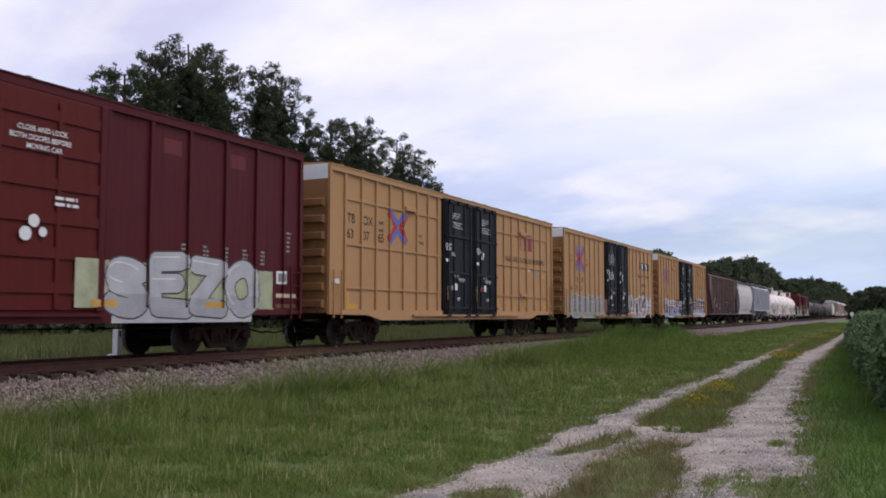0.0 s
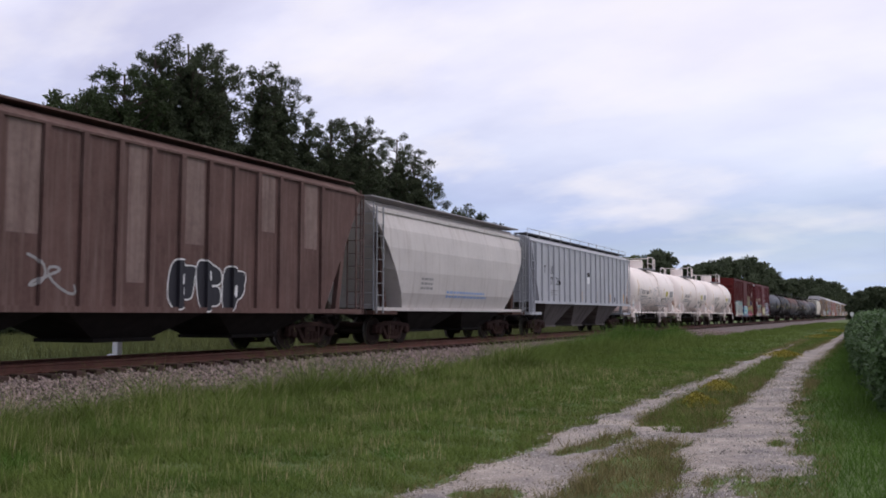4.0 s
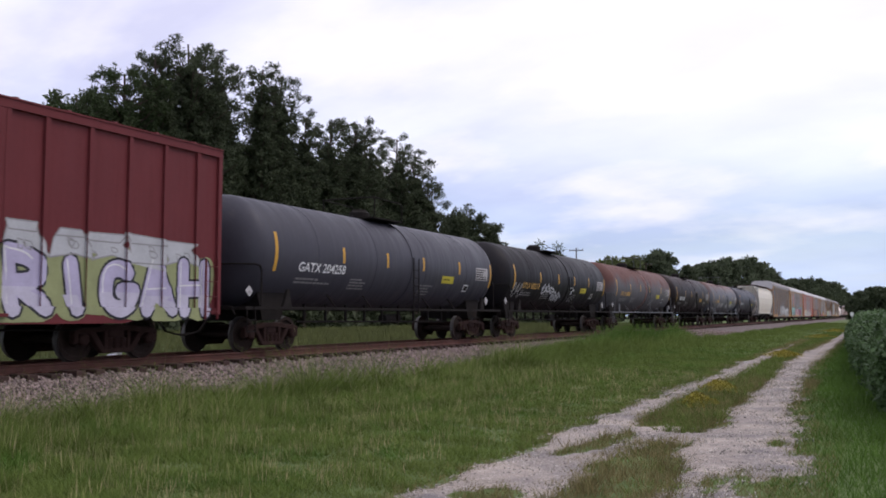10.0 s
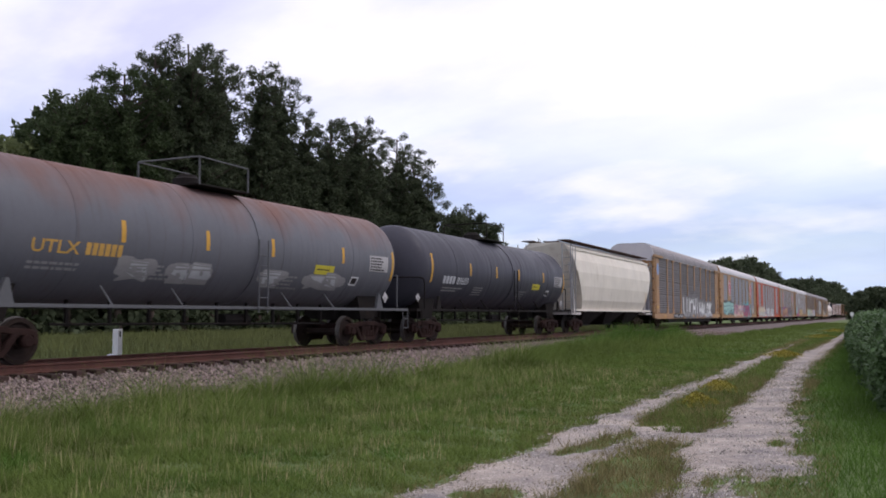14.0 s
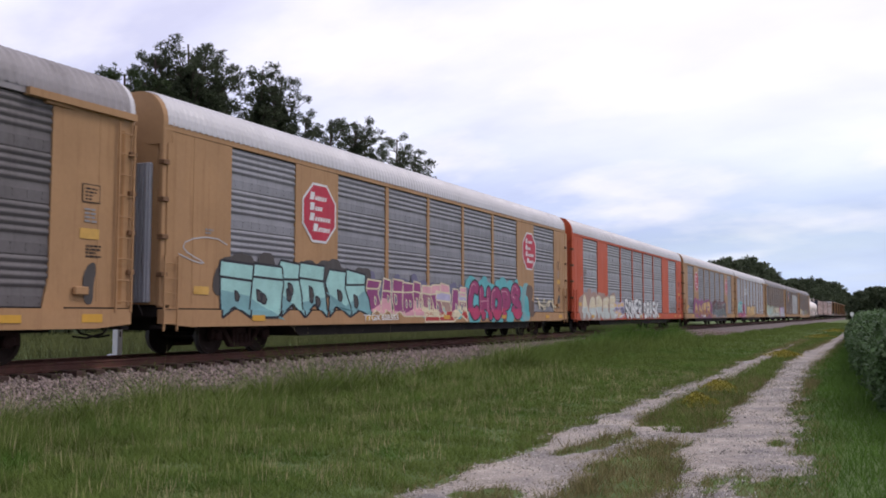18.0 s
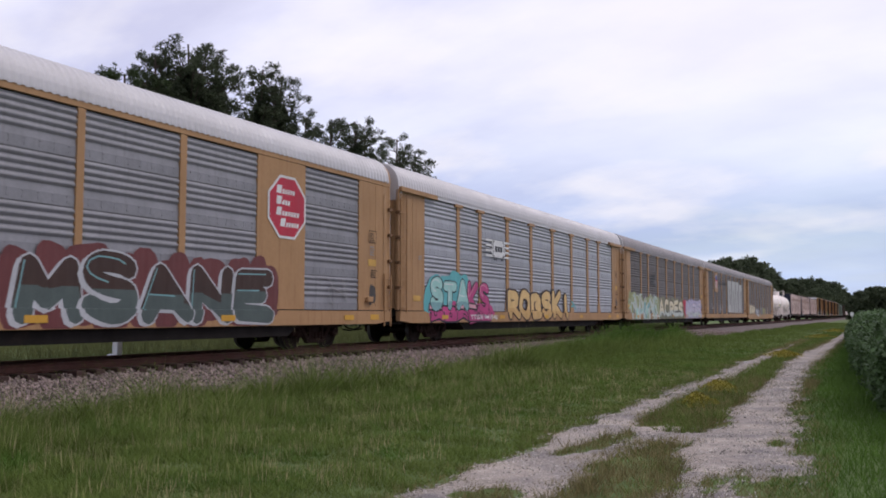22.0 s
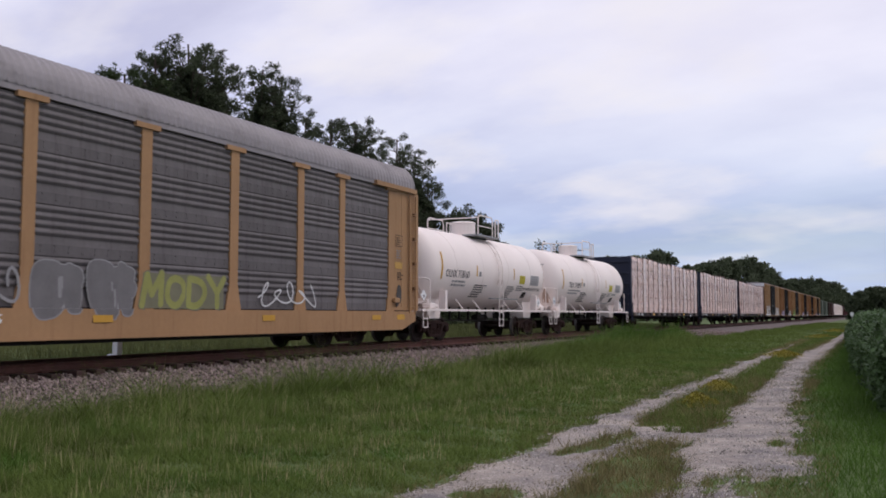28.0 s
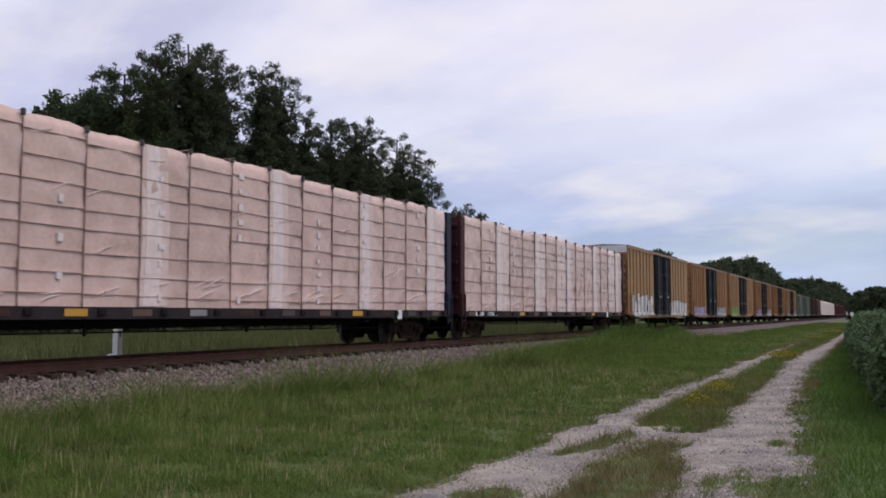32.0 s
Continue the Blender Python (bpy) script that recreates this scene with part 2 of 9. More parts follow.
NEEDLE = material("dark_pine_needles", (0.060, 0.074, 0.040), 0.7, 0, 0.3, 0.3, per_island=0.3, spec=0.1, upward=0.5, through=0.15)
LEAF = material("broadleaf_foliage", (0.062, 0.086, 0.036), 0.65, 0, 0.3, 0.3, per_island=0.45, spec=0.15, through=0.2)
# far leaves: distance haze is put into the colour, paler and greyer
LEAF_HAZE = material("haze_paled_far_foliage", (0.088, 0.108, 0.062), 0.7, 0, 0.25, 0.12, per_island=0.3, spec=0.1, upward=0.3, through=0.2)
LEAF_L = material("pale_roadside_foliage", (0.15, 0.175, 0.075), 0.65, 0, 0.3, 0.3, per_island=0.4, spec=0.15, through=0.3)
CROP = material("dark_crop_leaves", (0.076, 0.135, 0.046), 0.55, 0, 0.3, 1.2, per_island=0.4, spec=0.25, upward=0.5, through=0.2)
BARK = material("pine_bark", (0.07, 0.05, 0.04), 0.95, 0, 0.3, 4.0, bump=0.8, bump_scale=14)


# ---- mesh helpers ----
def mesh_of(name, bm, mat, smooth=False):
    me = bpy.data.meshes.new(name)
    bm.to_mesh(me)
    bm.free()
    for m in (mat if isinstance(mat, (list, tuple)) else [mat]):
        me.materials.append(m)
    if smooth:
        me.polygons.foreach_set("use_smooth", [True] * len(me.polygons))
    return me


# small print and sprayed strokes, too small to pick apart
SMALL = {"stencilled_lines", "data_lines", "placard_lines", "door_notice", "head_print", "head_number", "sprayed_backing", "sprayed_shard", "sprayed_haze", "sprayed_caps", "sprayed_counters", "sprayed_outline", "sprayed_letters", "sprayed_fade",
         "sprayed_marks", "sprayed_highlights", "sprayed_scribble", "brake_rods", "brake_rigging", "lock_rods"}


def part(name, bm, mat, parent=None, label="", at=None, smooth=False):
    """Links a bmesh (or a mesh, to share it) as one object, under a thing or a part."""
    me = bm if isinstance(bm, bpy.types.Mesh) else mesh_of(name, bm, mat, smooth)
    ob = new(name, me)
    ob.parent = parent
    if at is not None:
        ob.matrix_basis = at if isinstance(at, Matrix) else Matrix.Translation(at)
    if label:
        ob["label"] = label
    if name in SMALL:
        ob["kind"] = "stuff"
    return ob


def bx(bm, x0, x1, y0, y1, z0, z1):
    v = [bm.verts.new((x, y, z)) for x in (x0, x1) for y in (y0, y1) for z in (z0, z1)]
    for f in ((0, 1, 3, 2), (4, 6, 7, 5), (0, 4, 5, 1), (2, 3, 7, 6), (0, 2, 6, 4), (1, 5, 7, 3)):
        bm.faces.new([v[i] for i in f])
    return bm


def box(x0, x1, y0, y1, z0, z1, bevel=0.0):
    bm = bx(bmesh.new(), x0, x1, y0, y1, z0, z1)
    if bevel:
        bmesh.ops.bevel(bm, geom=bm.edges[:], offset=bevel, segments=1, affect="EDGES")
    return bm


def rod(bm, p, q, r, seg=6):
    p, q = Vector(p), Vector(q)
    m = (q - p).to_track_quat("Z", "Y").to_matrix()
    rings = [[bm.verts.new(c + m @ Vector((r * math.cos(2 * math.pi * i / seg), r * math.sin(2 * math.pi * i / seg), 0))) for i in range(seg)] for c in (p, q)]
    for i in range(seg):
        j = (i + 1) % seg
        bm.faces.new((rings[0][i], rings[0][j], rings[1][j], rings[1][i]))
    bm.faces.new(rings[0][::-1])
    bm.faces.new(rings[1])
    return bm


def bar_path(bm, pts, r, seg=6):
    for p, q in zip(pts, pts[1:]):
        rod(bm, p, q, r, seg)
    return bm


def lathe(bm, prof, seg=24, axis="y", centre=(0, 0, 0)):
    """prof: (along, radius) pairs, turned round the axis."""
    rings = []
    for a, r in prof:
        ring = []
        for i in range(seg):
            t = 2 * math.pi * i / seg
            c, s = r * math.cos(t), r * math.sin(t)
            v = {"y": (c, a, s), "x": (a, c, s), "z": (c, s, a)}[axis]
            ring.append(bm.verts.new(Vector(v) + Vector(centre)))
        rings.append(ring)
    for A, B in zip(rings, rings[1:]):
        for i in range(seg):
            j = (i + 1) % seg
            bm.faces.new((A[i], A[j], B[j], B[i]))
    bm.faces.new(rings[0][::-1])
    bm.faces.new(rings[-1])
    bmesh.ops.recalc_face_normals(bm, faces=bm.faces[:])
    return bm


def prism(bm, outline, y0, y1):
    """An outline of (x, z) points, drawn out along y."""
    a = [bm.verts.new((x, y0, z)) for x, z in outline]
    b = [bm.verts.new((x, y1, z)) for x, z in outline]
    n = len(outline)
    for i in range(n):
        j = (i + 1) % n
        bm.faces.new((a[i], a[j], b[j], b[i]))
    bm.faces.new(a[::-1])
    bm.faces.new(b)
    bmesh.ops.recalc_face_normals(bm, faces=bm.faces[:])
    return bm


def slab(bm, outline, x0, x1):
    """An outline of (y, z) points, drawn out along x."""
    a = [bm.verts.new((x0, y, z)) for y, z in outline]
    b = [bm.verts.new((x1, y, z)) for y, z in outline]
    n = len(outline)
    for i in range(n):
        j = (i + 1) % n
        bm.faces.new((a[i], a[j], b[j], b[i]))
    bm.faces.new(a[::-1])
    bm.faces.new(b)
    bmesh.ops.recalc_face_normals(bm, faces=bm.faces[:])
    return bm


def soup(name, verts, faces_n, mat, smooth=False):
    """A mesh of loose faces of faces_n corners each, from an array of corners."""
    verts = np.asarray(verts, dtype=np.float32).reshape(-1, 3)
    n = len(verts) // faces_n
    me = bpy.data.meshes.new(name)
    me.vertices.add(len(verts))
    me.vertices.foreach_set("co", verts.ravel())
    me.loops.add(n * faces_n)
    me.loops.foreach_set("vertex_index", np.arange(n * faces_n, dtype=np.int32))
    me.polygons.add(n)
    me.polygons.foreach_set("loop_start", np.arange(0, n * faces_n, faces_n, dtype=np.int32))
    me.polygons.foreach_set("loop_total", np.full(n, faces_n, dtype=np.int32))
    me.materials.append(mat)
    me.update(calc_edges=True)
    return me


def base(name, label, category, group="", at=None):
    ob = new(name)
    tagged(ob, label, category, group)
    if at is not None:
        ob.matrix_basis = at
    return ob


# ---- ground, path and track ----
def smooth(a, b, x):
    t = np.clip((x - a) / (b - a), 0, 1)
    return t * t * (3 - 2 * t)


def ground_height(x, y):
    """The lie of the land: flat verge, the low bank of the railway, a shallow ditch this side of it."""
    x, y = np.asarray(x, float), np.asarray(y, float)
    bank = 0.20 * smooth(-12.6, -14.6, x) + 0.06 * smooth(-18.2, -24.0, x)
    ditch = -0.10 * np.exp(-((x + 9.6) / 1.2) ** 2)
    roll = 0.04 * np.sin(0.9 * x + 0.35 * y) * np.sin(0.23 * y - 0.6 * x) * smooth(-14, -10, x)
    return bank + ditch + roll


PATH_Y = (4, 6.6, 8, 9.5, 11.5, 13, 15, 18, 23, 30, 37, 45, 67, 120, 200)
EDGE_1 = (-3.45, -3.50, -3.57, -3.58, -3.79, -3.88, -3.78, -3.77, -3.89, -4.10, -4.15, -4.05, -4.3, -5.2, -6.0)
EDGE_2 = (-2.55, -2.55, -2.60, -2.65, -2.62, -3.15, -3.20, -3.20, -3.22, -3.30, -3.52, -3.75, -4.2, -5.2, -6.0)
EDGE_3 = (-1.35, -1.45, -1.66, -1.88, -2.24, -2.07, -2.18, -2.22, -2.38, -2.72, -2.80, -2.80, -2.75, -3.2, -4.9)
EDGE_4 = (-0.30, -0.45, -0.58, -0.68, -0.91, -1.04, -1.18, -1.39, -1.63, -1.80, -1.84, -1.88, -2.04, -2.36, -4.4)


def patchy(x, y, size, seed):
    """Smooth uneven patches of about the given size, from nought to one."""
    r = np.random.RandomState(seed)
    s = 0
    for a, k, p in zip(r.uniform(0, 6.283, 8), r.uniform(0.55, 1.9, 8), r.uniform(0, 6.283, 8)):
        s = s + np.sin(6.283 * k / size * (x * math.cos(a) + y * math.sin(a)) + p)
    return np.clip(0.5 + 0.2 * s, 0, 1)


def bare(x, y):
    """How far a spot lies inside the bare gravel, in metres; below nought where plants grow."""
    x, y = np.asarray(x, float), np.asarray(y, float)
    e = [np.interp(y, PATH_Y, q) for q in (EDGE_1, EDGE_2, EDGE_3, EDGE_4)]
    d = np.maximum(np.minimum(x - e[0], e[1] - x), np.minimum(x - e[2], e[3] - x))
    cross = np.minimum(np.minimum(x + 3.8, -1.0 - x), 0.72 - np.abs(y - 11.9 - 0.1 * (x + 2.4)))
    d = np.maximum(d, cross)
    for cx, cy, rx, ry, tilt, depth in ((-3.10, 10.6, 0.17, 1.0, 0.10, 0.22), (-1.0, 8.1, 0.42, 1.0, 0.0, 0.10), (-2.95, 7.0, 0.25, 0.3, 0.0, 0.2), (-1.15, 11.3, 0.10, 0.25, 0.0, 0.1), (-2.4, 12.2, 0.3, 0.16, 0.0, 0.05)):
        tuft = 1 - np.hypot((x - cx - tilt * (y - cy)) / rx, (y - cy) / ry)
        d = np.where(tuft > -0.3, np.minimum(d, 0.06 - depth * (tuft + 0.3)), d)
    rag = 0.17 * (patchy(x, 0.4 * y, 0.9, 5) - 0.5) + 0.12 * (patchy(x, 0.3 * y, 0.33, 6) - 0.5)
    return d + rag * np.clip(30 / (y + 10), 0.5, 1.2)


def build_path():
    """Two bare wheel tracks of shell gravel that join near the camera, as one sheet a little above the soil."""
    for name, y0, y1, step in (("gravel_path", 4.0, 40.0, 0.09), ("far_gravel_path", 40.0, 200.0, 0.22)):
        xs, ys = np.arange(-6.2, 0.2, step), np.arange(y0, y1 + step * 0.5, step if y0 < 30 else 0.8)
        X, Y = np.meshgrid(xs, ys)
        D = bare(X, Y)
        Z = ground_height(X, Y) + 0.016 * smooth(-0.05, 0.12, D) + 0.010 * (patchy(X, Y, 0.6, 51) - 0.5) + 0.004 * (patchy(X, Y, 0.22, 52) - 0.5) - 0.03 * (D < -0.02)
        idx = np.arange(X.size).reshape(X.shape)
        q = np.stack([idx[:-1, :-1], idx[:-1, 1:], idx[1:, 1:], idx[1:, :-1]], -1).reshape(-1, 4)
        keep = (D.ravel()[q] > -0.08).any(1)
        q = q[keep]
        used, inv = np.unique(q, return_inverse=True)
        me = bpy.data.meshes.new(name)
        pts = np.stack([X.ravel(), Y.ravel(), Z.ravel()], -1)[used]
        me.from_pydata(pts.tolist(), [], inv.reshape(-1, 4).tolist())
        me.materials.append(GRAVEL)
        me.polygons.foreach_set("use_smooth", [True] * len(me.polygons))
        tagged(new(name, me), "pale shell gravel wheel tracks of a farm path", "path", kind="structure")
    g = np.random.RandomState(17)
    n = 40000
    y = 4.5 + 26 * g.rand(n) ** 1.7
    x = g.uniform(-4.2, -0.4, n)
    d = bare(x, y)
    k = (d > -0.12 * g.rand(n)) & (patchy(x, 0.4 * y, 1.6, 9) > g.uniform(-0.2, 0.85, n))
    x, y = x[k], y[k]
    r = g.uniform(0.004, 0.011, len(x)) * (0.8 + 0.03 * y)
    stones("path_pebbles", "small white shell and stone bits on the path", x, y, ground_height(x, y) + 0.014 + r * 0.3, r, PEBBLE, g)


def stones(name, label, x, y, z, r, mat, g, at=(0, 0, 0)):
    n = len(x)
    octa = g.normal(size=(n, 6, 3)) * 0.25 + np.array([(1, 0, 0), (-1, 0, 0), (0, 1, 0), (0, -1, 0), (0, 0, 1), (0, 0, -1)], float)
    pts = octa * r[:, None, None] * g.uniform(0.7, 1.25, (n, 1, 3)) + np.stack([x, y, z], -1)[:, None, :]
    tri = np.array([(0, 2, 4), (2, 1, 4), (1, 3, 4), (3, 0, 4), (2, 0, 5), (1, 2, 5), (3, 1, 5), (0, 3, 5)])
    me = bpy.data.meshes.new(name)
    faces = (tri[None] + 6 * np.arange(n)[:, None, None]).reshape(-1, 3)
    me.vertices.add(n * 6)
    me.vertices.foreach_set("co", pts.astype(np.float32).ravel())
    me.loops.add(faces.size)
    me.loops.foreach_set("vertex_index", faces.astype(np.int32).ravel())
    me.polygons.add(len(faces))
    me.polygons.foreach_set("loop_start", np.arange(0, faces.size, 3, dtype=np.int32))
    me.polygons.foreach_set("loop_total", np.full(len(faces), 3, dtype=np.int32))
    me.materials.append(mat)
    me.update(calc_edges=True)
    ob = new(name, me)
    ob.location = at
    return tagged(ob, label, "stones", kind="stuff")


def build_ground():
    xs = np.concatenate([np.linspace(-900, -60, 22), np.linspace(-56, -20, 19), np.linspace(-19, 6, 60), np.linspace(8, 60, 12), np.linspace(80, 900, 16)])
    ys = np.concatenate([np.linspace(-300, -20, 10), np.linspace(-16, 4, 11), np.linspace(5, 70, 90), np.linspace(74, 200, 40), np.linspace(220, 1600, 40)])
    X, Y = np.meshgrid(xs, ys)
    Z = ground_height(X, Y)
    nx, ny = len(xs), len(ys)
    me = bpy.data.meshes.new("ground")
    idx = np.arange(nx * ny).reshape(ny, nx)
    faces = np.stack([idx[:-1, :-1], idx[:-1, 1:], idx[1:, 1:], idx[1:, :-1]], -1).reshape(-1, 4)
    me.from_pydata(np.stack([X, Y, Z], -1).reshape(-1, 3).tolist(), [], faces.tolist())
    me.materials.append(SOIL)
    me.polygons.foreach_set("use_smooth", [True] * len(me.polygons))
    tagged(new("ground", me), "flat grassy ground beside a railway line", "ground", kind="structure")


def build_track():
    # ballast bed
    bm = prism(bmesh.new(), [(-4.2, -0.75), (-3.5, -0.5), (-2.0, -0.31), (-1.4, -0.285), (-1.2, -0.235), (1.2, -0.235), (1.36, -0.30), (2.0, -0.33), (3.4, -0.45), (4.4, -0.57), (4.7, -0.75)], -60, 1250)
    bed = tagged(part("ballast_bed", bm, BALLAST, None, "", (TRACK, 0, RAIL)), "bed of grey-pink crushed stone ballast under the rails", "ballast", kind="structure")
    # rails: head, web and foot
    prof = [(-0.07, -0.17), (0.07, -0.17), (0.07, -0.155), (0.012, -0.135), (0.012, -0.045), (0.036, -0.035), (0.036, -0.004), (0.03, 0), (-0.03, 0), (-0.036, -0.004), (-0.036, -0.035), (-0.012, -0.045), (-0.012, -0.135), (-0.07, -0.155)]
    for i, x in enumerate((0.755, -0.755)):
        tagged(part("rail", prism(bmesh.new(), prof, -60, 1250), RAILM, None, "", (TRACK + x, 0, RAIL)), "rusty brown steel rail spiked to timber ties", "rail", "rails of the railway line", kind="structure")
    rng = random.Random(5)
    ties = tagged(new("railway_ties"), "dark creosoted timber ties under the rails", "ties", kind="structure")
    ties.location = (TRACK, 0, RAIL)
    tie = mesh_of("tie", box(-1.3, 1.3, -0.115, 0.115, -0.35, -0.155, 0.012), TIE)
    far = bmesh.new()
    y = -20.0
    while y < 420:
        if 4 < y < 80:
            part("tie", tie, None, ties, at=pose(rng.uniform(-0.04, 0.04), y, rng.uniform(-0.012, 0.004), 0, rng.uniform(-0.6, 0.6), rng.uniform(-1, 1)))
        else:
            bx(far, -1.3, 1.3, y - 0.115, y + 0.115, -0.35, -0.158)
        y += 0.545
    o = part("tie_rows", far, TIE, ties)
    o["kind"] = "stuff"
    plates = bmesh.new()
    for x in (0.755, -0.755):
        for k in range(140):
            yy = 4.08 + k * 0.545 - 0.12
            bx(plates, x - 0.17, x + 0.17, yy, yy + 0.2, -0.165, -0.150)
    o = part("tie_plates", plates, RAILM, ties)
    o["kind"] = "stuff"
    # loose stones over the shoulder and between the ties
    g = np.random.RandomState(3)
    n = 46000
    yy = 5 + 75 * g.rand(n) ** 1.7
    xx = np.where(g.rand(n) < 0.85, g.uniform(1.05, 4.45, n), g.uniform(-1.2, 1.05, n))
    zz = np.interp(xx, (-1.2, 1.2, 1.36, 2.0, 3.4, 4.4), (-0.235, -0.235, -0.30, -0.33, -0.45, -0.57))
    r = g.uniform(0.018, 0.044, n)
    stones("ballast_stones", "loose grey and pink crushed ballast stones", xx, yy, zz + r * 0.35, r, STONE, g, (TRACK, 0, RAIL))


build_ground()
build_path()
build_track()


# ---- rolling stock: parts that all cars share ----
def wheelset_mesh():
    bm = bmesh.new()
    for s in (1, -1):
        lathe(bm, [(s * 0.68, 0.10), (s * 0.68, 0.33), (s * 0.685, 0.462), (s * 0.715, 0.462), (s * 0.722, 0.442), (s * 0.815, 0.436), (s * 0.82, 0.35), (s * 0.775, 0.31), (s * 0.765, 0.15), (s * 0.83, 0.12), (s * 0.83, 0.07)], 28, "x")
    lathe(bm, [(-1.02, 0.075), (-0.66, 0.085), (0.66, 0.085), (1.02, 0.075)], 10, "x")
    for s in (1, -1):
        for k in range(3):  # bolted bearing cap
            a = k * 2.094
            lathe(bm, [(s * 1.02, 0.02), (s * 1.05, 0.02)], 6, "x", (0, 0.06 * math.cos(a), 0.06 * math.sin(a)))
    me = mesh_of("wheelset", bm, [WHEEL, TREAD])
    for p in me.polygons:
        r = math.hypot(p.center.y, p.center.z)
        if r > 0.425:
            p.material_index = 1
    return me


def sideframe_mesh():
    """One casting: pedestal jaws, top bar and tension bar, with a window each side of the spring opening."""
    half = [(0.42, 0.73), (0.55, 0.68), (0.95, 0.67), (1.12, 0.60), (1.12, 0.36), (1.0, 0.38), (1.01, 0.54), (0.73, 0.55), (0.42, 0.17), (0.36, 0.15)]
    loops = [half + [(-y, z) for y, z in half[::-1]], [(0.26, 0.61), (0.26, 0.25), (-0.26, 0.25), (-0.26, 0.61)]]
    loops += [[(s * 0.58, 0.57), (s * 0.35, 0.60), (s * 0.35, 0.27)] for s in (1, -1)]
    bm = bmesh.new()
    edges = []
    for ring in loops:
        vs = [bm.verts.new((0.90, y, z)) for y, z in ring]
        edges += [bm.edges.new((a, b)) for a, b in zip(vs, vs[1:] + vs[:1])]
    bmesh.ops.triangle_fill(bm, use_beauty=True, edges=edges)
    out = bmesh.ops.extrude_face_region(bm, geom=list(bm.faces))
    for v in out["geom"]:
        if isinstance(v, bmesh.types.BMVert):
            v.co.x = 1.035
    bmesh.ops.recalc_face_normals(bm, faces=list(bm.faces))
    rim = [e for e in bm.edges if e.is_manifold and e.calc_face_angle() > 0.6 and e.verts[0].co.x > 1 and e.verts[1].co.x > 1]
    bmesh.ops.bevel(bm, geom=rim, offset=0.014, segments=1, affect="EDGES")
    return mesh_of("sideframe", bm, TRUCK)


def bearing_cap_mesh():
    return mesh_of("bearing_cap", lathe(bmesh.new(), [(0.96, 0.125), (1.06, 0.125), (1.09, 0.09)], 12, "x"), TRUCK)


def bolster_mesh():
    bm = box(-1.0, 1.0, -0.22, 0.22, 0.45, 0.68, 0.03)
    for s in (1, -1):
        for y in (-0.18, 0, 0.18):
            for z in range(5):
                lathe(bm, [(0.24 + z * 0.045, 0.075), (0.262 + z * 0.045, 0.085), (0.283 + z * 0.045, 0.075)], 10, "z", (s * 0.96, y, 0))
    bx(bm, -0.8, 0.8, -0.46, -0.40, 0.3, 0.4)
    bx(bm, -0.8, 0.8, 0.40, 0.46, 0.3, 0.4)
    return mesh_of("truck", bm, TRUCK)


def coupler_mesh():
    bm = box(-0.09, 0.09, -0.55, 0.1, 0.78, 0.98, 0.02)
    bx(bm, -0.16, 0.17, -0.78, -0.5, 0.72, 1.02)
    rod(bm, (-0.12, -0.72, 0.70), (-0.12, -0.72, 1.06), 0.06, 8)
    bar_path(bm, [(0.35, 0.0, 0.75), (0.33, -0.3, 0.45), (0.22, -0.65, 0.36), (0.1, -0.9, 0.40)], 0.025, 6)
    bar_path(bm, [(-0.1, -0.45, 1.0), (0.1, -0.3, 1.05), (1.3, -0.3, 1.05), (1.42, -0.3, 0.85)], 0.015, 5)
    return mesh_of("coupler", bm, FRAME)


WS, SF, BO, CP, BC = wheelset_mesh(), sideframe_mesh(), bolster_mesh(), coupler_mesh(), bearing_cap_mesh()
WHEELS = {1: [], -1: []}
CARS = []
FLIP = pose(0, 0, 0, 0, 0, 180)
_letters = {}


def running_gear(car, tc, end, near=True):
    """Two trucks at +-tc, couplers at the ends."""
    for s in (-1, 1):
        tr = part("truck", BO, None, car, at=(0, s * tc, 0))
        for side in (1, -1):
            part("sideframe", SF, None, tr, at=None if side > 0 else FLIP)
            for w in (-1, 1):
                part("bearing_cap", BC, None, tr, at=pose(0, 0.89 * w, 0.44, 0, 0, 0 if side > 0 else 180))
        for w in (-1, 1):
            ws = part("wheelset", WS, None, tr, "dark steel wheels with polished treads", at=(0, 0.89 * w, 0.44))
            WHEELS[w].append(ws)
        part("coupler", CP, None, car, at=pose(0, s * end, 0, 0, 0, 0 if s < 0 else 180))


def start_car(name, label, category, lo, hi, group=""):
    car = base(name, label, category, group)
    mid = (lo + hi) / 2
    CARS.append((car, mid))
    car.matrix_basis = pose(TRACK, mid, RAIL)
    return car, (hi - lo) / 2


# ---- lettering and sprayed paint ----
def letter_mesh(text, fat=0.0):
    key = (text, round(fat, 3))
    if key not in _letters:
        cu = bpy.data.curves.new("letters", "FONT")
        cu.body, cu.size, cu.offset, cu.resolution_u, cu.fill_mode = text, 1.0, fat, 3, "FRONT"
        ob = bpy.data.objects.new("letters", cu)
        scene.collection.objects.link(ob)
        dg = bpy.context.evaluated_depsgraph_get()
        me = bpy.data.meshes.new_from_object(ob.evaluated_get(dg))
        bpy.data.objects.remove(ob)
        bpy.data.curves.remove(cu)
        co = np.empty(len(me.vertices) * 3, np.float32)
        me.vertices.foreach_get("co", co)
        co = co.reshape(-1, 3)
        _letters[key] = (co[:, :2].copy(), [tuple(p.vertices) for p in me.polygons])
        bpy.data.meshes.remove(me)
    return _letters[key]


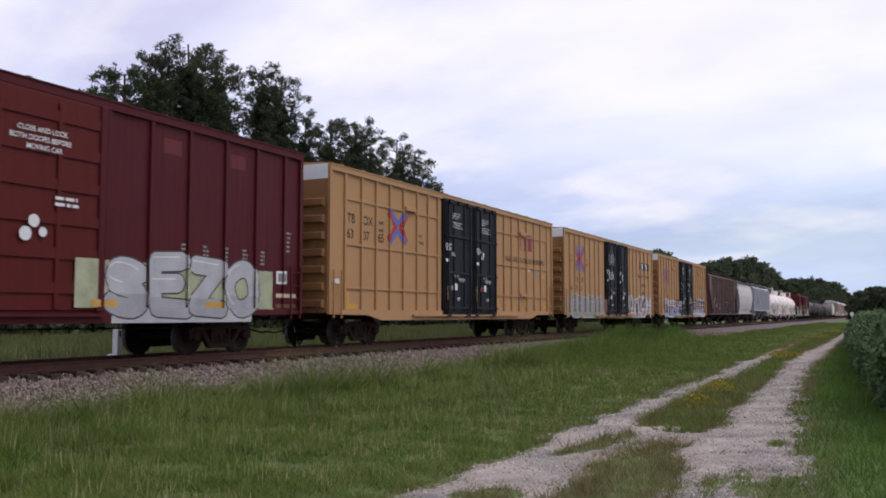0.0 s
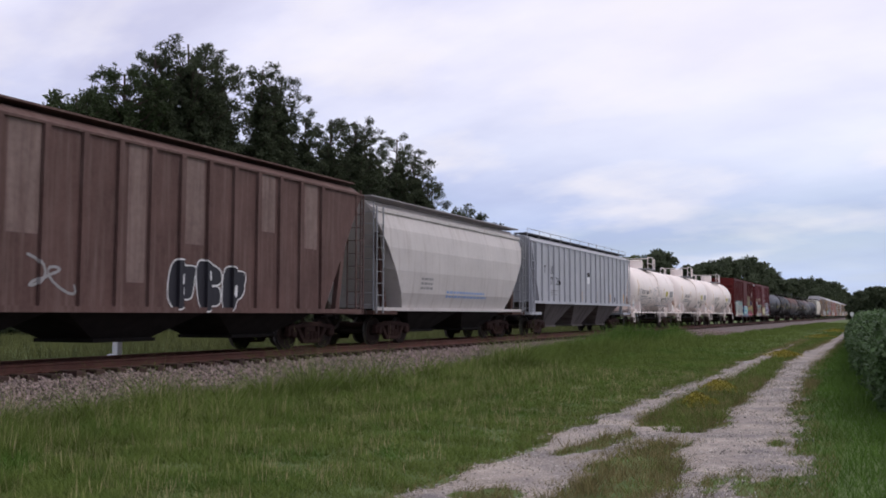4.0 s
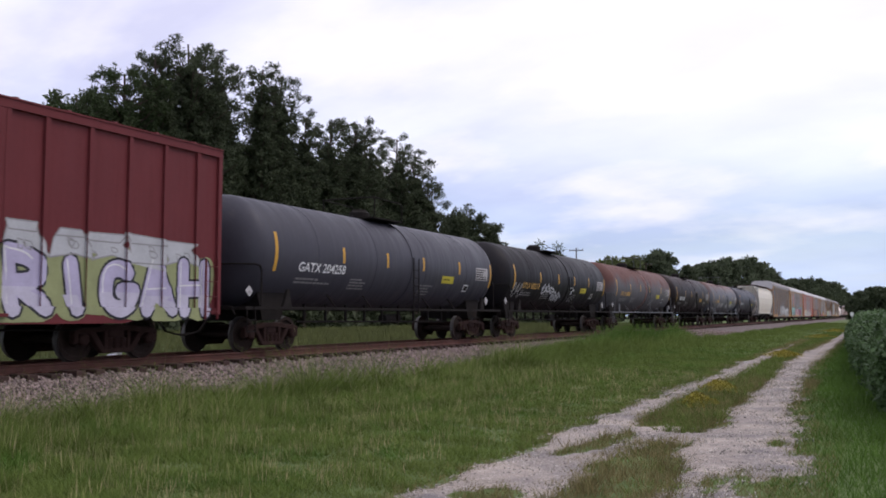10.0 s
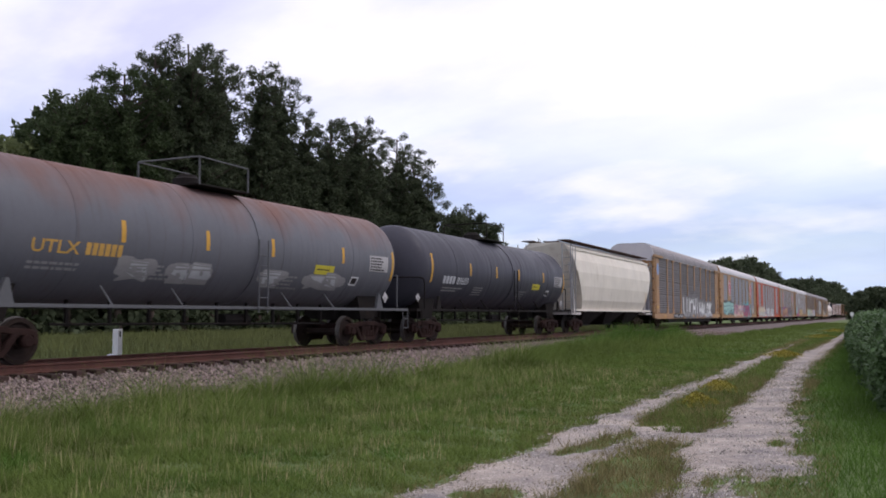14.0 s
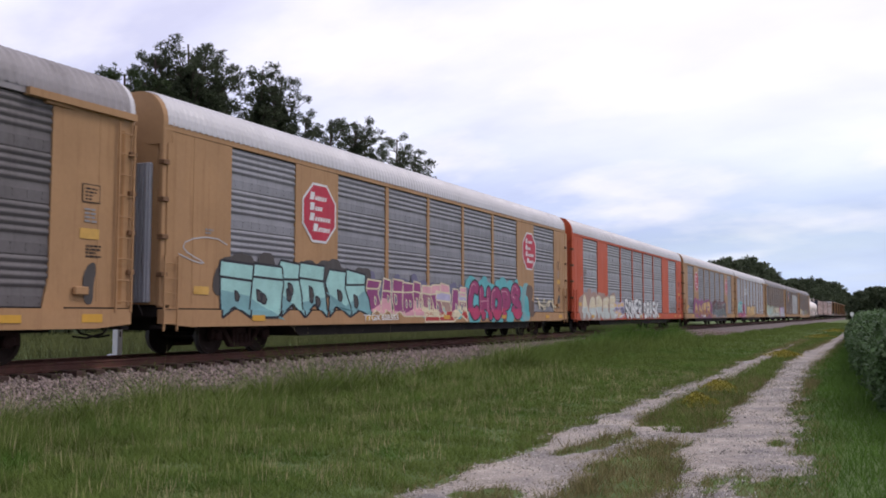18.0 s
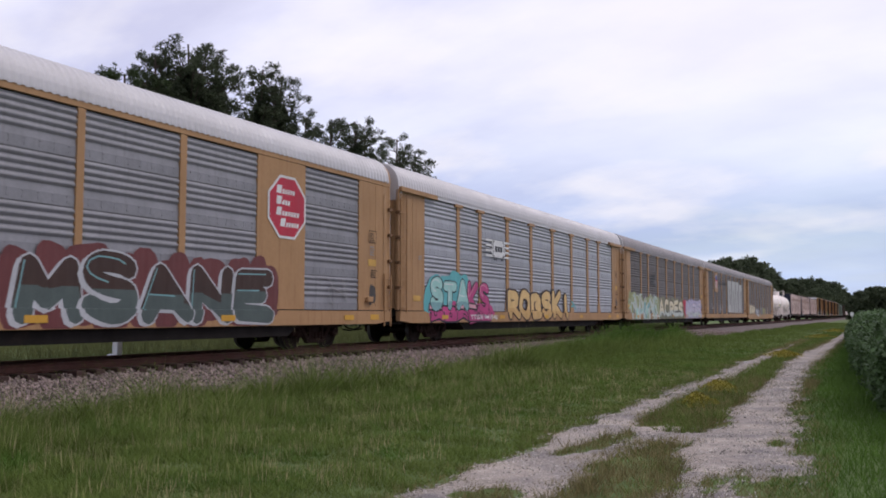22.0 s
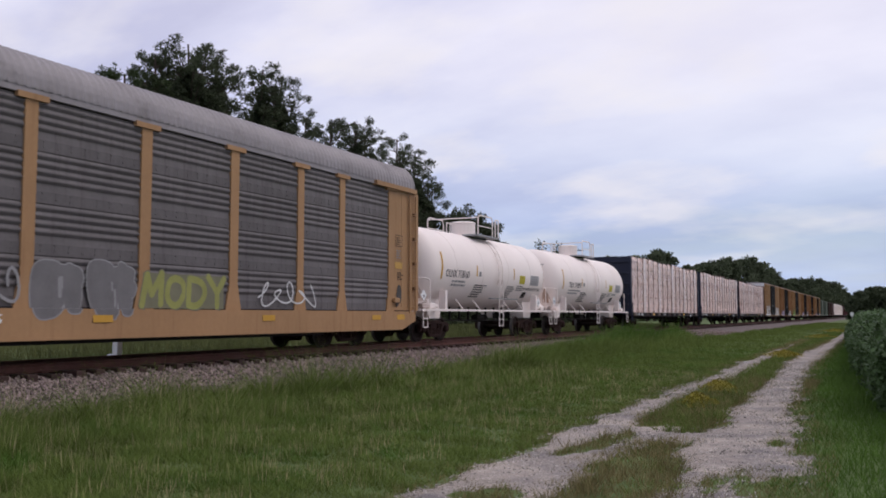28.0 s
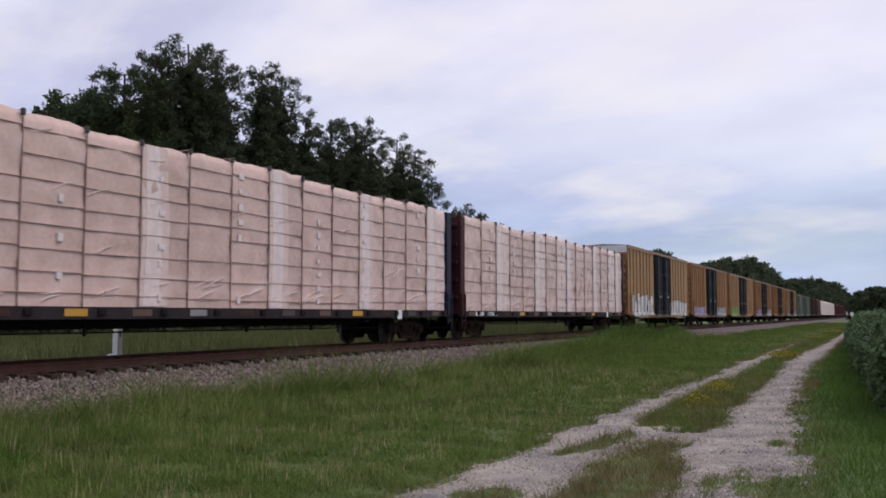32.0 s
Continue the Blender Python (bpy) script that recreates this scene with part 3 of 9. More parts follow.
def flat_shape(bm, pts, faces, off=0.0):
    vs = [bm.verts.new((off, p[0], p[1])) for p in pts]
    for f in faces:
        if len(set(f)) > 2:
            try:
                bm.faces.new([vs[i] for i in f])
            except ValueError:
                pass


def lay_on(bm, skin, gap, cuts_y=(), cuts_z=()):
    """Cuts a flat (y, z) shape at the breaks of the side and lays it on the skin x(y, z)."""
    ys = [v.co.y for v in bm.verts]
    zs = [v.co.z for v in bm.verts]
    if not ys:
        return bm
    for c in cuts_y:
        if min(ys) < c < max(ys):
            bmesh.ops.bisect_plane(bm, geom=bm.verts[:] + bm.edges[:] + bm.faces[:], plane_co=(0, c, 0), plane_no=(0, 1, 0), dist=1e-5)
    for c in cuts_z:
        if min(zs) < c < max(zs):
            bmesh.ops.bisect_plane(bm, geom=bm.verts[:] + bm.edges[:] + bm.faces[:], plane_co=(0, 0, c), plane_no=(0, 0, 1), dist=1e-5)
    for v in bm.verts:
        v.co.x += skin(v.co.y, v.co.z) + gap
    bmesh.ops.recalc_face_normals(bm, faces=bm.faces[:])
    for f in bm.faces:
        if f.normal.x < 0:
            f.normal_flip()
    return bm


def write(car, text, y, z, h, mat, skin, cuts=((), ()), width=None, name="lettering", gap=0.004, fat=0.014):
    """Lettering of cap height h, starting at y, its foot at z."""
    pts, faces = letter_mesh(text, fat)
    k = h / 0.73
    w = pts[:, 0].max() - pts[:, 0].min()
    kx = k if width is None else width / w
    bm = bmesh.new()
    flat_shape(bm, np.stack([y + (pts[:, 0] - pts[:, 0].min()) * kx, z + pts[:, 1] * k], -1), faces)
    return part(name, lay_on(bm, skin, gap, *cuts), mat, car)


def rect_on(car, y0, y1, z0, z1, mat, skin, cuts=((), ()), name="marking", gap=0.004):
    bm = bmesh.new()
    flat_shape(bm, [(y0, z0), (y1, z0), (y1, z1), (y0, z1)], [(0, 1, 2, 3)])
    return part(name, lay_on(bm, skin, gap, *cuts), mat, car)


def text_bars(car, y, z, w, rows, h, mat, skin, cuts=((), ()), seed=1, name="stencilled_lines", gap=0.004):
    """Small print, too small to read: rows of short bars."""
    rng = random.Random(seed)
    bm = bmesh.new()
    for r in range(rows):
        yy, zz = y, z - r * h * 1.9
        end = y + w * rng.uniform(0.6, 1.0)
        while yy < end:
            k = rng.uniform(0.6, 1.6) * h * 2.4
            flat_shape(bm, [(yy, zz), (min(end, yy + k), zz), (min(end, yy + k), zz + h), (yy, zz + h)], [(0, 1, 2, 3)])
            yy += k + h * 0.7
    return part(name, lay_on(bm, skin, gap, *cuts), mat, car)


def stroke(pts, w):
    """A broad sprayed line: quads along the points with rounded ends."""
    out = []
    for (a, b), (c, d) in zip(pts, pts[1:]):
        L = math.hypot(c - a, d - b) or 1e-6
        ux, uy = (c - a) / L * w, (d - b) / L * w
        out.append([(a - uy, b + ux), (c - uy, d + ux), (c + uy, d - ux), (a + uy, b - ux)])
    for a, b in (pts[0], *pts[1:-1], pts[-1]):
        out.append([(a + w * math.cos(t), b + w * math.sin(t)) for t in np.linspace(0, 2 * math.pi, 9)[:-1]])
    return out


def blob(cy, cz, ry, rz, rng, lump=0.12, tilt=0.0, n=22):
    """A soft rounded outline, fatter than an ellipse, with a few dents."""
    p1, p2 = rng.uniform(0, 6.28), rng.uniform(0, 6.28)
    out = []
    for t in np.linspace(0, 2 * math.pi, n + 1)[:-1]:
        c, s = math.cos(t), math.sin(t)
        k = 1 + lump * math.sin(2 * t + p1) + 0.6 * lump * math.sin(3 * t + p2)
        y = ry * k * math.copysign(abs(c) ** 0.72, c)
        z = rz * k * math.copysign(abs(s) ** 0.72, s)
        out.append((cy + y + tilt * z, cz + z))
    return out


def grown(ring, d):
    cy, cz = sum(p[0] for p in ring) / len(ring), sum(p[1] for p in ring) / len(ring)
    out = []
    for y, z in ring:
        L = math.hypot(y - cy, z - cz) or 1e-6
        out.append((y + (y - cy) / L * d, z + (z - cz) / L * d))
    return out


def sprayed(car, y0, y1, z0, z1, fill, edge, skin, cuts=((), ()), glyphs=5, seed=1, back=None, text=None, shine=None, fat=0.16, edge_w=0.05, fade=None):
    """A sprayed piece: a ragged backing, then fat outlined letters, swelling letter-like forms where nothing can be read, or a thin scribble."""
    rng = random.Random(seed)
    H, W = z1 - z0, y1 - y0
    keep = lambda ring: [(y, max(z, 0.74)) for y, z in ring]
    if back:
        bm = bmesh.new()
        n = max(4, int(W * 2.0))
        for k in range(n):
            cy, cz = y0 + W * (k + 0.5) / n, (z0 + z1) / 2 + rng.uniform(-0.10, 0.10) * H
            ring = blob(cy, cz, 0.45 + 0.25 * rng.random(), H * rng.uniform(0.46, 0.60), rng, 0.16)
            ring = [(y, max(z0 - 0.04, z)) for y, z in ring]
            flat_shape(bm, ring, [tuple(range(len(ring)))], 0.0001 * k)
        part("sprayed_backing", lay_on(bm, skin, 0.003, *cuts), back, car)
    top = 0.0
    if text:
        chars = list(text)
        lower, upper = bmesh.new(), bmesh.new()
        n = len(chars)
        for i, ch in enumerate(chars):
            a, b = y0 + W * i / n, y0 + W * (i + 1) / n
            if ch == " ":
                continue
            pts, faces = letter_mesh(ch, 0.045)
            lo, hi = pts.min(0), pts.max(0)
            fat_pts, fat_faces = letter_mesh(ch, 0.10)
            tilt, drop = rng.uniform(-0.12, 0.12), rng.uniform(0.0, 0.1)
            place = lambda q: np.stack([a + (0.0 + 1.0 * q[:, 0]) * (b - a) + tilt * (q[:, 1] - 0.5) * H, z0 + H * (0.03 + drop + 0.86 * q[:, 1])], -1)
            flat_shape(lower, place((fat_pts - lo) / (hi - lo)), fat_faces, 0.0004 * i)
            flat_shape(upper, place((pts - lo) / (hi - lo)), faces, 0.0004 * i)
        if edge:
            part("sprayed_outline", lay_on(lower, skin, 0.005, *cuts), edge, car)
        else:
            lower.free()
        part("sprayed_letters", lay_on(upper, skin, 0.009, *cuts), fill, car)
        top = 0.004
    elif edge is None or fill is None:
        bm = bmesh.new()
        w = max(0.012, min(0.05, fat * 0.30))
        m = 12 * glyphs
        f1, f2 = rng.uniform(0.8, 1.2), rng.uniform(1.6, 2.3)
        line = []
        for k in range(m + 1):
            t = k / m
            amp = 0.32 + 0.16 * math.sin(t * glyphs * 3.1 + seed)
            line.append((y0 + W * t + 0.5 * W / glyphs * math.sin(f1 * 6.283 * glyphs * t), z0 + H * (0.5 + amp * math.sin(f2 * 3.1416 * glyphs * t + seed))))
        for quad in stroke(line, w):
            flat_shape(bm, quad, [tuple(range(len(quad)))])
        part("sprayed_scribble", lay_on(bm, skin, 0.005, *cuts), fill or edge, car)
    else:
        lower, upper, marks, faded = bmesh.new(), bmesh.new(), bmesh.new(), bmesh.new()
        for i in range(glyphs):
            k = W / glyphs
            m = y0 + k * (i + 0.5)
            hh = H * rng.uniform(0.86, 1.0)
            zc = z0 + hh / 2
            tilt = rng.uniform(-0.16, 0.16)
            forms = [blob(m - 0.12 * k, zc, 0.30 * k, hh / 2, rng, 0.07, tilt)]
            for z in rng.sample((0.26, 0.72, 0.48), 2):
                forms.append(blob(m + 0.20 * k, z0 + hh * z, 0.32 * k, hh * rng.uniform(0.18, 0.27), rng, 0.10, tilt))
            if rng.random() < 0.5:
                forms.append(blob(m + 0.30 * k, zc, 0.15 * k, hh * 0.45, rng, 0.08, tilt))
            o = 0.0014 * i
            for j, f in enumerate(forms):
                big = keep(grown(f, edge_w))
                f = keep(f)
                flat_shape(lower, big, [tuple(range(len(big)))], o + 0.0001 * j)
                flat_shape(upper, f, [tuple(range(len(f)))], o + 0.0005 + 0.0001 * j)
                if fade:
                    zf = z0 + hh * rng.uniform(0.36, 0.5)
                    low = [(y, min(z, zf + 0.03 * math.sin(9 * y))) for y, z in f]
                    if min(z for y, z in f) < zf - 0.05:
                        flat_shape(faded, low, [tuple(range(len(low)))], o + 0.0009 + 0.00003 * j)
            for c in range(2):
                cy, cz = m + rng.uniform(-0.05, 0.2) * k, z0 + hh * rng.uniform(0.28, 0.72)
                ln = hh * rng.uniform(0.06, 0.16)
                for quad in stroke([(cy, cz - ln), (cy + tilt * ln * 2, cz + ln)], rng.uniform(0.018, 0.05)):
                    flat_shape(marks, quad, [tuple(range(len(quad)))], o + 0.0011)
            if shine:
                cy = m - 0.30 * k
                line = [(cy + 0.03 * q + tilt * hh * (0.1 + 0.13 * q), zc + hh * (0.08 + 0.12 * q)) for q in range(4)]
                for quad in stroke(line, 0.022):
                    flat_shape(marks if shine is edge else faded if shine is fade else lower, quad, [tuple(range(len(quad)))], o + 0.0060 if not (shine is edge or shine is fade) else o + 0.0012)
        part("sprayed_outline", lay_on(lower, skin, 0.004, *cuts), edge, car)
        part("sprayed_letters", lay_on(upper, skin, 0.004, *cuts), fill, car)
        if len(faded.verts):
            part("sprayed_fade", lay_on(faded, skin, 0.004, *cuts), fade, car)
        else:
            faded.free()
        part("sprayed_marks", lay_on(marks, skin, 0.004, *cuts), edge, car)
        top = 0.0014 * glyphs
    if shine:
        bm = bmesh.new()
        for k in range(int(W * 4)):
            cy, cz = rng.uniform(y0, y1), rng.uniform(z0 + 0.2 * H, z1 - 0.05 * H)
            a = rng.choice((1.35, 1.57, 1.8, 0.2))
            L = rng.uniform(0.05, 0.22)
            for quad in stroke([(cy, cz), (cy + L * math.cos(a), cz + L * math.sin(a))], rng.uniform(0.010, 0.026)):
                flat_shape(bm, quad, [tuple(range(len(quad)))])
        part("sprayed_highlights", lay_on(bm, skin, 0.010 + top, *cuts), shine, car)


def piece(car, y0, y1, z0, z1, fills, edge, cap, skin, cuts=((), ()), n=6, seed=1, dark=None, line=0.03):
    """Sprayed block letters: soft puffs behind, leaning stems with bulges and open counters, pale caps, all outlined."""
    rng = random.Random(seed)
    H, k = z1 - z0, (y1 - y0) / n
    face = lambda bm, ring, o: flat_shape(bm, ring, [tuple(range(len(ring)))], o)

    def rim(bm, ring, o, w=line):
        for q in stroke(ring + [ring[0]], w)[:len(ring)]:
            flat_shape(bm, q, [(0, 1, 2, 3)], o)
    if dark:
        bm = bmesh.new()
        for i in range(3 * n):
            cy = y0 + k * n * (i + rng.random()) / (3 * n)
            face(bm, [(y, max(z0, z)) for y, z in blob(cy, z0 + H * rng.uniform(0.45, 0.72), 0.42 * k, H * rng.uniform(0.3, 0.42), rng, 0.14)], 0.0001 * i)
        part("sprayed_backing", lay_on(bm, skin, 0.002, *cuts), dark, car)
    body, low, caps, lines, holes = (bmesh.new() for _ in range(5))
    for i in range(n):
        a, b, o = y0 + k * (i - 0.03), y0 + k * (i + 1.04), 0.0024 * (i % 2) + 0.004
        hh = H * rng.uniform(0.80, 0.94)
        m = (a + b) / 2
        lean = rng.uniform(-0.18, 0.18) * k
        style = rng.randrange(4)
        left = [(a + lean * q + rng.uniform(-0.05, 0.05) * k + (0.14 * k * math.sin(q * 6.3) if style == 1 else 0.16 * k * q if style == 2 else 0), z0 + hh * q) for q in (0, 0.22, 0.45, 0.7, 1.0)]
        right = [(b + lean * q - rng.uniform(0.0, 0.12) * k + (0.16 * k * math.sin(q * 6.3) if style == 1 else -0.2 * k * q if style == 2 else 0.1 * k * math.sin(q * 3.14) if style == 3 else 0), z0 + hh * q * 0.97) for q in (0, 0.2, 0.48, 0.72, 1.0)]
        notch = [(m + rng.uniform(-0.1, 0.12) * k, z0 + hh * rng.uniform(0.14, 0.32))] if rng.random() < 0.6 else []
        ring = left + right[::-1] + notch
        face(body, ring, o)
        zf, tip = z0 + hh * rng.uniform(0.12, 0.62), rng.uniform(-0.5, 0.5)
        lowr = [(y, min(z, zf + tip * (y - m) + 0.05 * math.sin(7 * y))) for y, z in ring]
        face(low, lowr, o + 0.0005)
        rim(lines, ring, o + 0.0011)
        c = [(y, max(z, z0 + hh * 0.78) + (0.10 * H if z > z0 + 0.8 * hh else 0)) for y, z in (left[3], left[4], right[4], right[3])]
        c = [(y + rng.uniform(-0.06, 0.06) * k, z + rng.uniform(-0.04, 0.04) * H) for y, z in c]
        if rng.random() < 0.75:
            face(caps, c, o + 0.0014)
            rim(lines, c, o + 0.0020)
        for q in range(rng.choice((1, 1, 2))):
            cy, cz = m + rng.uniform(-0.22, 0.2) * k, z0 + hh * rng.uniform(0.32, 0.62)
            w, ln = rng.uniform(0.07, 0.13) * k, hh * rng.uniform(0.10, 0.19)
            hole = [(cy - w, cz + ln), (cy + w * 0.4, cz + ln * 0.7), (cy + w, cz - ln * 0.2), (cy + w * 0.5, cz - ln), (cy - w * 0.6, cz - ln * 0.8)]
            face(holes, hole, o + 0.0013)
            rim(lines, hole, o + 0.0021, line * 0.8)
    part("sprayed_letters", lay_on(body, skin, 0.0, *cuts), fills[0], car)
    part("sprayed_fade", lay_on(low, skin, 0.0, *cuts), fills[1], car)
    part("sprayed_caps", lay_on(caps, skin, 0.0, *cuts), cap, car)
    part("sprayed_counters", lay_on(holes, skin, 0.0, *cuts), dark or fills[1], car)
    part("sprayed_outline", lay_on(lines, skin, 0.0, *cuts), edge, car)


def wild_piece(car, y0, y1, z0, z1, fills, edge, haze, skin, cuts=((), ()), n=22, seed=1, line=0.03):
    """Interlocked sprayed shards: pale haze behind, then slanted tapering strokes with bright rims."""
    rng = random.Random(seed)
    H = z1 - z0
    face = lambda bm, ring, o: flat_shape(bm, ring, [tuple(range(len(ring)))], o)
    bm = bmesh.new()
    for i in range(n):
        cy = y0 + (y1 - y0) * (i + rng.random()) / n
        face(bm, [(y, max(z0, z)) for y, z in blob(cy, z0 + H * rng.uniform(0.4, 0.78), rng.uniform(0.25, 0.45), H * rng.uniform(0.18, 0.3), rng, 0.12)], 0.0001 * i)
    part("sprayed_haze", lay_on(bm, skin, 0.002, *cuts), haze, car)
    layers, rims = [bmesh.new() for _ in fills], bmesh.new()
    for i in range(n):
        cy = y0 + 0.3 + (y1 - y0 - 0.6) * (i + rng.random()) / n
        lo, hi = z0 + H * rng.choice((0, 0, 0.2, 0.4)), z0 + H * rng.uniform(0.55, 1.0)
        lean, w, tw = rng.uniform(-0.55, 0.55), rng.uniform(0.14, 0.34), rng.uniform(0.03, 0.3)
        zm, bend = lo + (hi - lo) * rng.uniform(0.35, 0.65), rng.uniform(-0.25, 0.25)
        ring = [(cy - lean - w, lo), (cy - lean + w * 0.7, lo), (cy + bend + w, zm), (cy + lean + tw, hi - 0.1 * rng.random()), (cy + lean - tw, hi), (cy + bend - w * rng.uniform(0.6, 1.1), zm + 0.06)]
        ring = [(min(y1, max(y0, y)), z) for y, z in ring]
        o = 0.004 + 0.0004 * i
        face(layers[i % len(fills)], ring, o)
        for q in stroke(ring + [ring[0]], line * rng.uniform(0.6, 1.2))[:len(ring) - rng.choice((0, 1, 2))]:
            flat_shape(rims, q, [(0, 1, 2, 3)], o + 0.0002)
    for bm, m in zip(layers, fills):
        part("sprayed_shard", lay_on(bm, skin, 0.0, *cuts), m, car)
    part("sprayed_outline", lay_on(rims, skin, 0.0, *cuts), edge, car)


ARC = lambda cx, cy, rx, ry, a, b, n=9: [(cx + rx * math.cos(radians(t)), cy + ry * math.sin(radians(t))) for t in np.linspace(a, b, n)]
GLYPHS = {"A": [[(0.05, 0), (0.45, 1), (0.95, 0)], [(0.22, 0.36), (0.78, 0.36)]], "B": [[(0.1, 0), (0.1, 1)], [(0.1, 1)] + ARC(0.5, 0.75, 0.36, 0.25, 90, -90) + ARC(0.5, 0.26, 0.42, 0.26, 90, -90) + [(0.1, 0)]],
          "C": [ARC(0.55, 0.5, 0.45, 0.5, 55, 305, 12)], "D": [[(0.1, 0), (0.1, 1)] + ARC(0.4, 0.5, 0.5, 0.5, 90, -90, 11) + [(0.1, 0)]],
          "E": [[(0.9, 1), (0.12, 0.96), (0.1, 0.04), (0.95, 0)], [(0.12, 0.52), (0.75, 0.52)]], "H": [[(0.1, 1), (0.1, 0)], [(0.9, 1), (0.9, 0)], [(0.1, 0.46), (0.9, 0.5)]],
          "I": [[(0.5, 1), (0.5, 0)]], "K": [[(0.12, 1), (0.12, 0)], [(0.9, 1), (0.2, 0.48), (0.95, 0)]], "L": [[(0.15, 1), (0.1, 0.05), (0.95, 0)]],
          "M": [[(0.05, 0), (0.15, 1), (0.5, 0.35), (0.85, 1), (0.95, 0)]], "N": [[(0.1, 0), (0.1, 1), (0.9, 0), (0.9, 1)]], "O": [ARC(0.5, 0.5, 0.44, 0.5, 90, 450, 15)],
          "P": [[(0.12, 0), (0.12, 1)] + ARC(0.45, 0.72, 0.42, 0.28, 90, -90) + [(0.12, 0.44)]], "R": [[(0.12, 0), (0.12, 1)] + ARC(0.45, 0.74, 0.42, 0.26, 90, -90) + [(0.3, 0.46), (0.95, 0)]],
          "S": [ARC(0.5, 0.76, 0.40, 0.24, 25, 270) + ARC(0.5, 0.26, 0.42, 0.26, 90, -155)], "T": [[(0.02, 1), (0.98, 1)], [(0.5, 1), (0.5, 0)]],
          "U": [[(0.1, 1), (0.1, 0.35)] + ARC(0.5, 0.35, 0.40, 0.35, 180, 360) + [(0.9, 1)]], "Z": [[(0.08, 1), (0.9, 0.95), (0.1, 0.06), (0.95, 0)]],
          "G": [ARC(0.55, 0.5, 0.45, 0.5, 55, 330, 12) + [(0.98, 0.45), (0.6, 0.45)]], "Y": [[(0.05, 1), (0.5, 0.5), (0.95, 1)], [(0.5, 0.5), (0.5, 0)]]}


def bubble(car, text, y0, y1, z0, z1, fill, edge, skin, cuts=((), ()), fat=0.17, line=0.05, seed=1, low=None, split=0.42, shine=None, back=None, slim=0.92, block=None):
    """Sprayed throw-up letters: fat rounded strokes inside a darker outline, overlapping one another, with a second colour at the foot."""
    rng = random.Random(seed)
    face = lambda bm, ring, o: flat_shape(bm, ring, [tuple(range(len(ring)))], o)
    if back:
        bm = bmesh.new()
        n = max(5, int((y1 - y0) * 2.4))
        for k in range(n):
            ring = blob(y0 + (y1 - y0) * (k + rng.random()) / n, z0 + (z1 - z0) * rng.uniform(0.42, 0.62), rng.uniform(0.4, 0.65), (z1 - z0) * rng.uniform(0.46, 0.58), rng, 0.13)
            face(bm, [(y, max(z0 - 0.03, z)) for y, z in ring], 0.0001 * k)
        part("sprayed_backing", lay_on(bm, skin, 0.002, *cuts), back, car)
    outer, inner, foot, glint = (bmesh.new() for _ in range(4))
    n = len(text)
    W, pad = (y1 - y0) / n, fat + line
    for i, ch in enumerate(text):
        if ch == " ":
            continue
        a, drop, tilt = y0 + W * i + (1 - slim) * W / 2, rng.uniform(-0.10, 0.06) * (z1 - z0), rng.uniform(-0.16, 0.16)
        zb, zt = z0 + pad, z1 - pad + drop
        put = lambda p: (a + pad * 0.75 + p[0] * max(0.05, W * slim - 1.5 * pad) + tilt * (p[1] - 0.5) * (zt - zb), zb + p[1] * (zt - zb))
        o = 0.005 + 0.0022 * (i % 3)
        zf = z0 + (z1 - z0) * (split + rng.uniform(-0.05, 0.05))
        for st in GLYPHS[ch]:
            pts = [put(p) for p in st]
            pts = [(y + 0.025 * math.sin(9 * z + i), z + 0.02 * math.sin(7 * y + i)) for y, z in pts]
            for j, q in enumerate(stroke(pts, fat + line)):
                face(outer, q, o + 0.00002 * j)
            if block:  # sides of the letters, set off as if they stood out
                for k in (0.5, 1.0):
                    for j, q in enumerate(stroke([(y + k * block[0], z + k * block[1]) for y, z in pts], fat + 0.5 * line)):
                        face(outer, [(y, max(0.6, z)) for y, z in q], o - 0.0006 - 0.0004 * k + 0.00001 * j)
            for j, q in enumerate(stroke(pts, fat)):
                face(inner, q, o + 0.0007 + 0.00002 * j)
                if low and min(z for _, z in q) < zf - 0.02:
                    face(foot, [(y, min(z, zf)) for y, z in q], o + 0.0013 + 0.00002 * j)
            if shine:
                run = pts[:max(2, len(pts) // 2)]
                for j, q in enumerate(stroke([(y - 0.5 * fat, z + 0.45 * fat) for y, z in run], 0.016)):
                    face(glint, q, o + 0.0020 + 0.00002 * j)
    for bm, m, name in ((outer, edge, "sprayed_outline"), (inner, fill, "sprayed_letters"), (foot, low, "sprayed_fade"), (glint, shine, "sprayed_highlights")):
        if m and len(bm.verts):
            part(name, lay_on(bm, skin, 0.0, *cuts), m, car)
        else:
            bm.free()


def spray(name, color):
    return material(name, color, 0.55, 0, 0.18, 2.2, 0.15, tuple(c * 0.6 for c in color), True)


S_WHITE = spray("white_spray_paint", (0.62, 0.61, 0.60))
S_SILV = spray("silver_spray_paint", (0.42, 0.42, 0.44))
S_BLACK = spray("black_spray_paint", (0.015, 0.014, 0.02))
S_PINK = spray("magenta_spray_paint", (0.42, 0.05, 0.17))
S_PINKL = spray("pale_pink_spray_paint", (0.6, 0.30, 0.34))
S_TEAL = spray("teal_spray_paint", (0.10, 0.36, 0.38))
S_AQUA = spray("aqua_spray_paint", (0.30, 0.52, 0.48))
S_BLUE = spray("blue_spray_paint", (0.035, 0.06, 0.22))
S_SKY = spray("light_blue_spray_paint", (0.20, 0.30, 0.52))
S_GOLD = spray("gold_spray_paint", (0.52, 0.30, 0.07))
S_CREAM = spray("cream_spray_paint", (0.58, 0.50, 0.34))
S_GREEN = spray("green_spray_paint", (0.22, 0.42, 0.12))
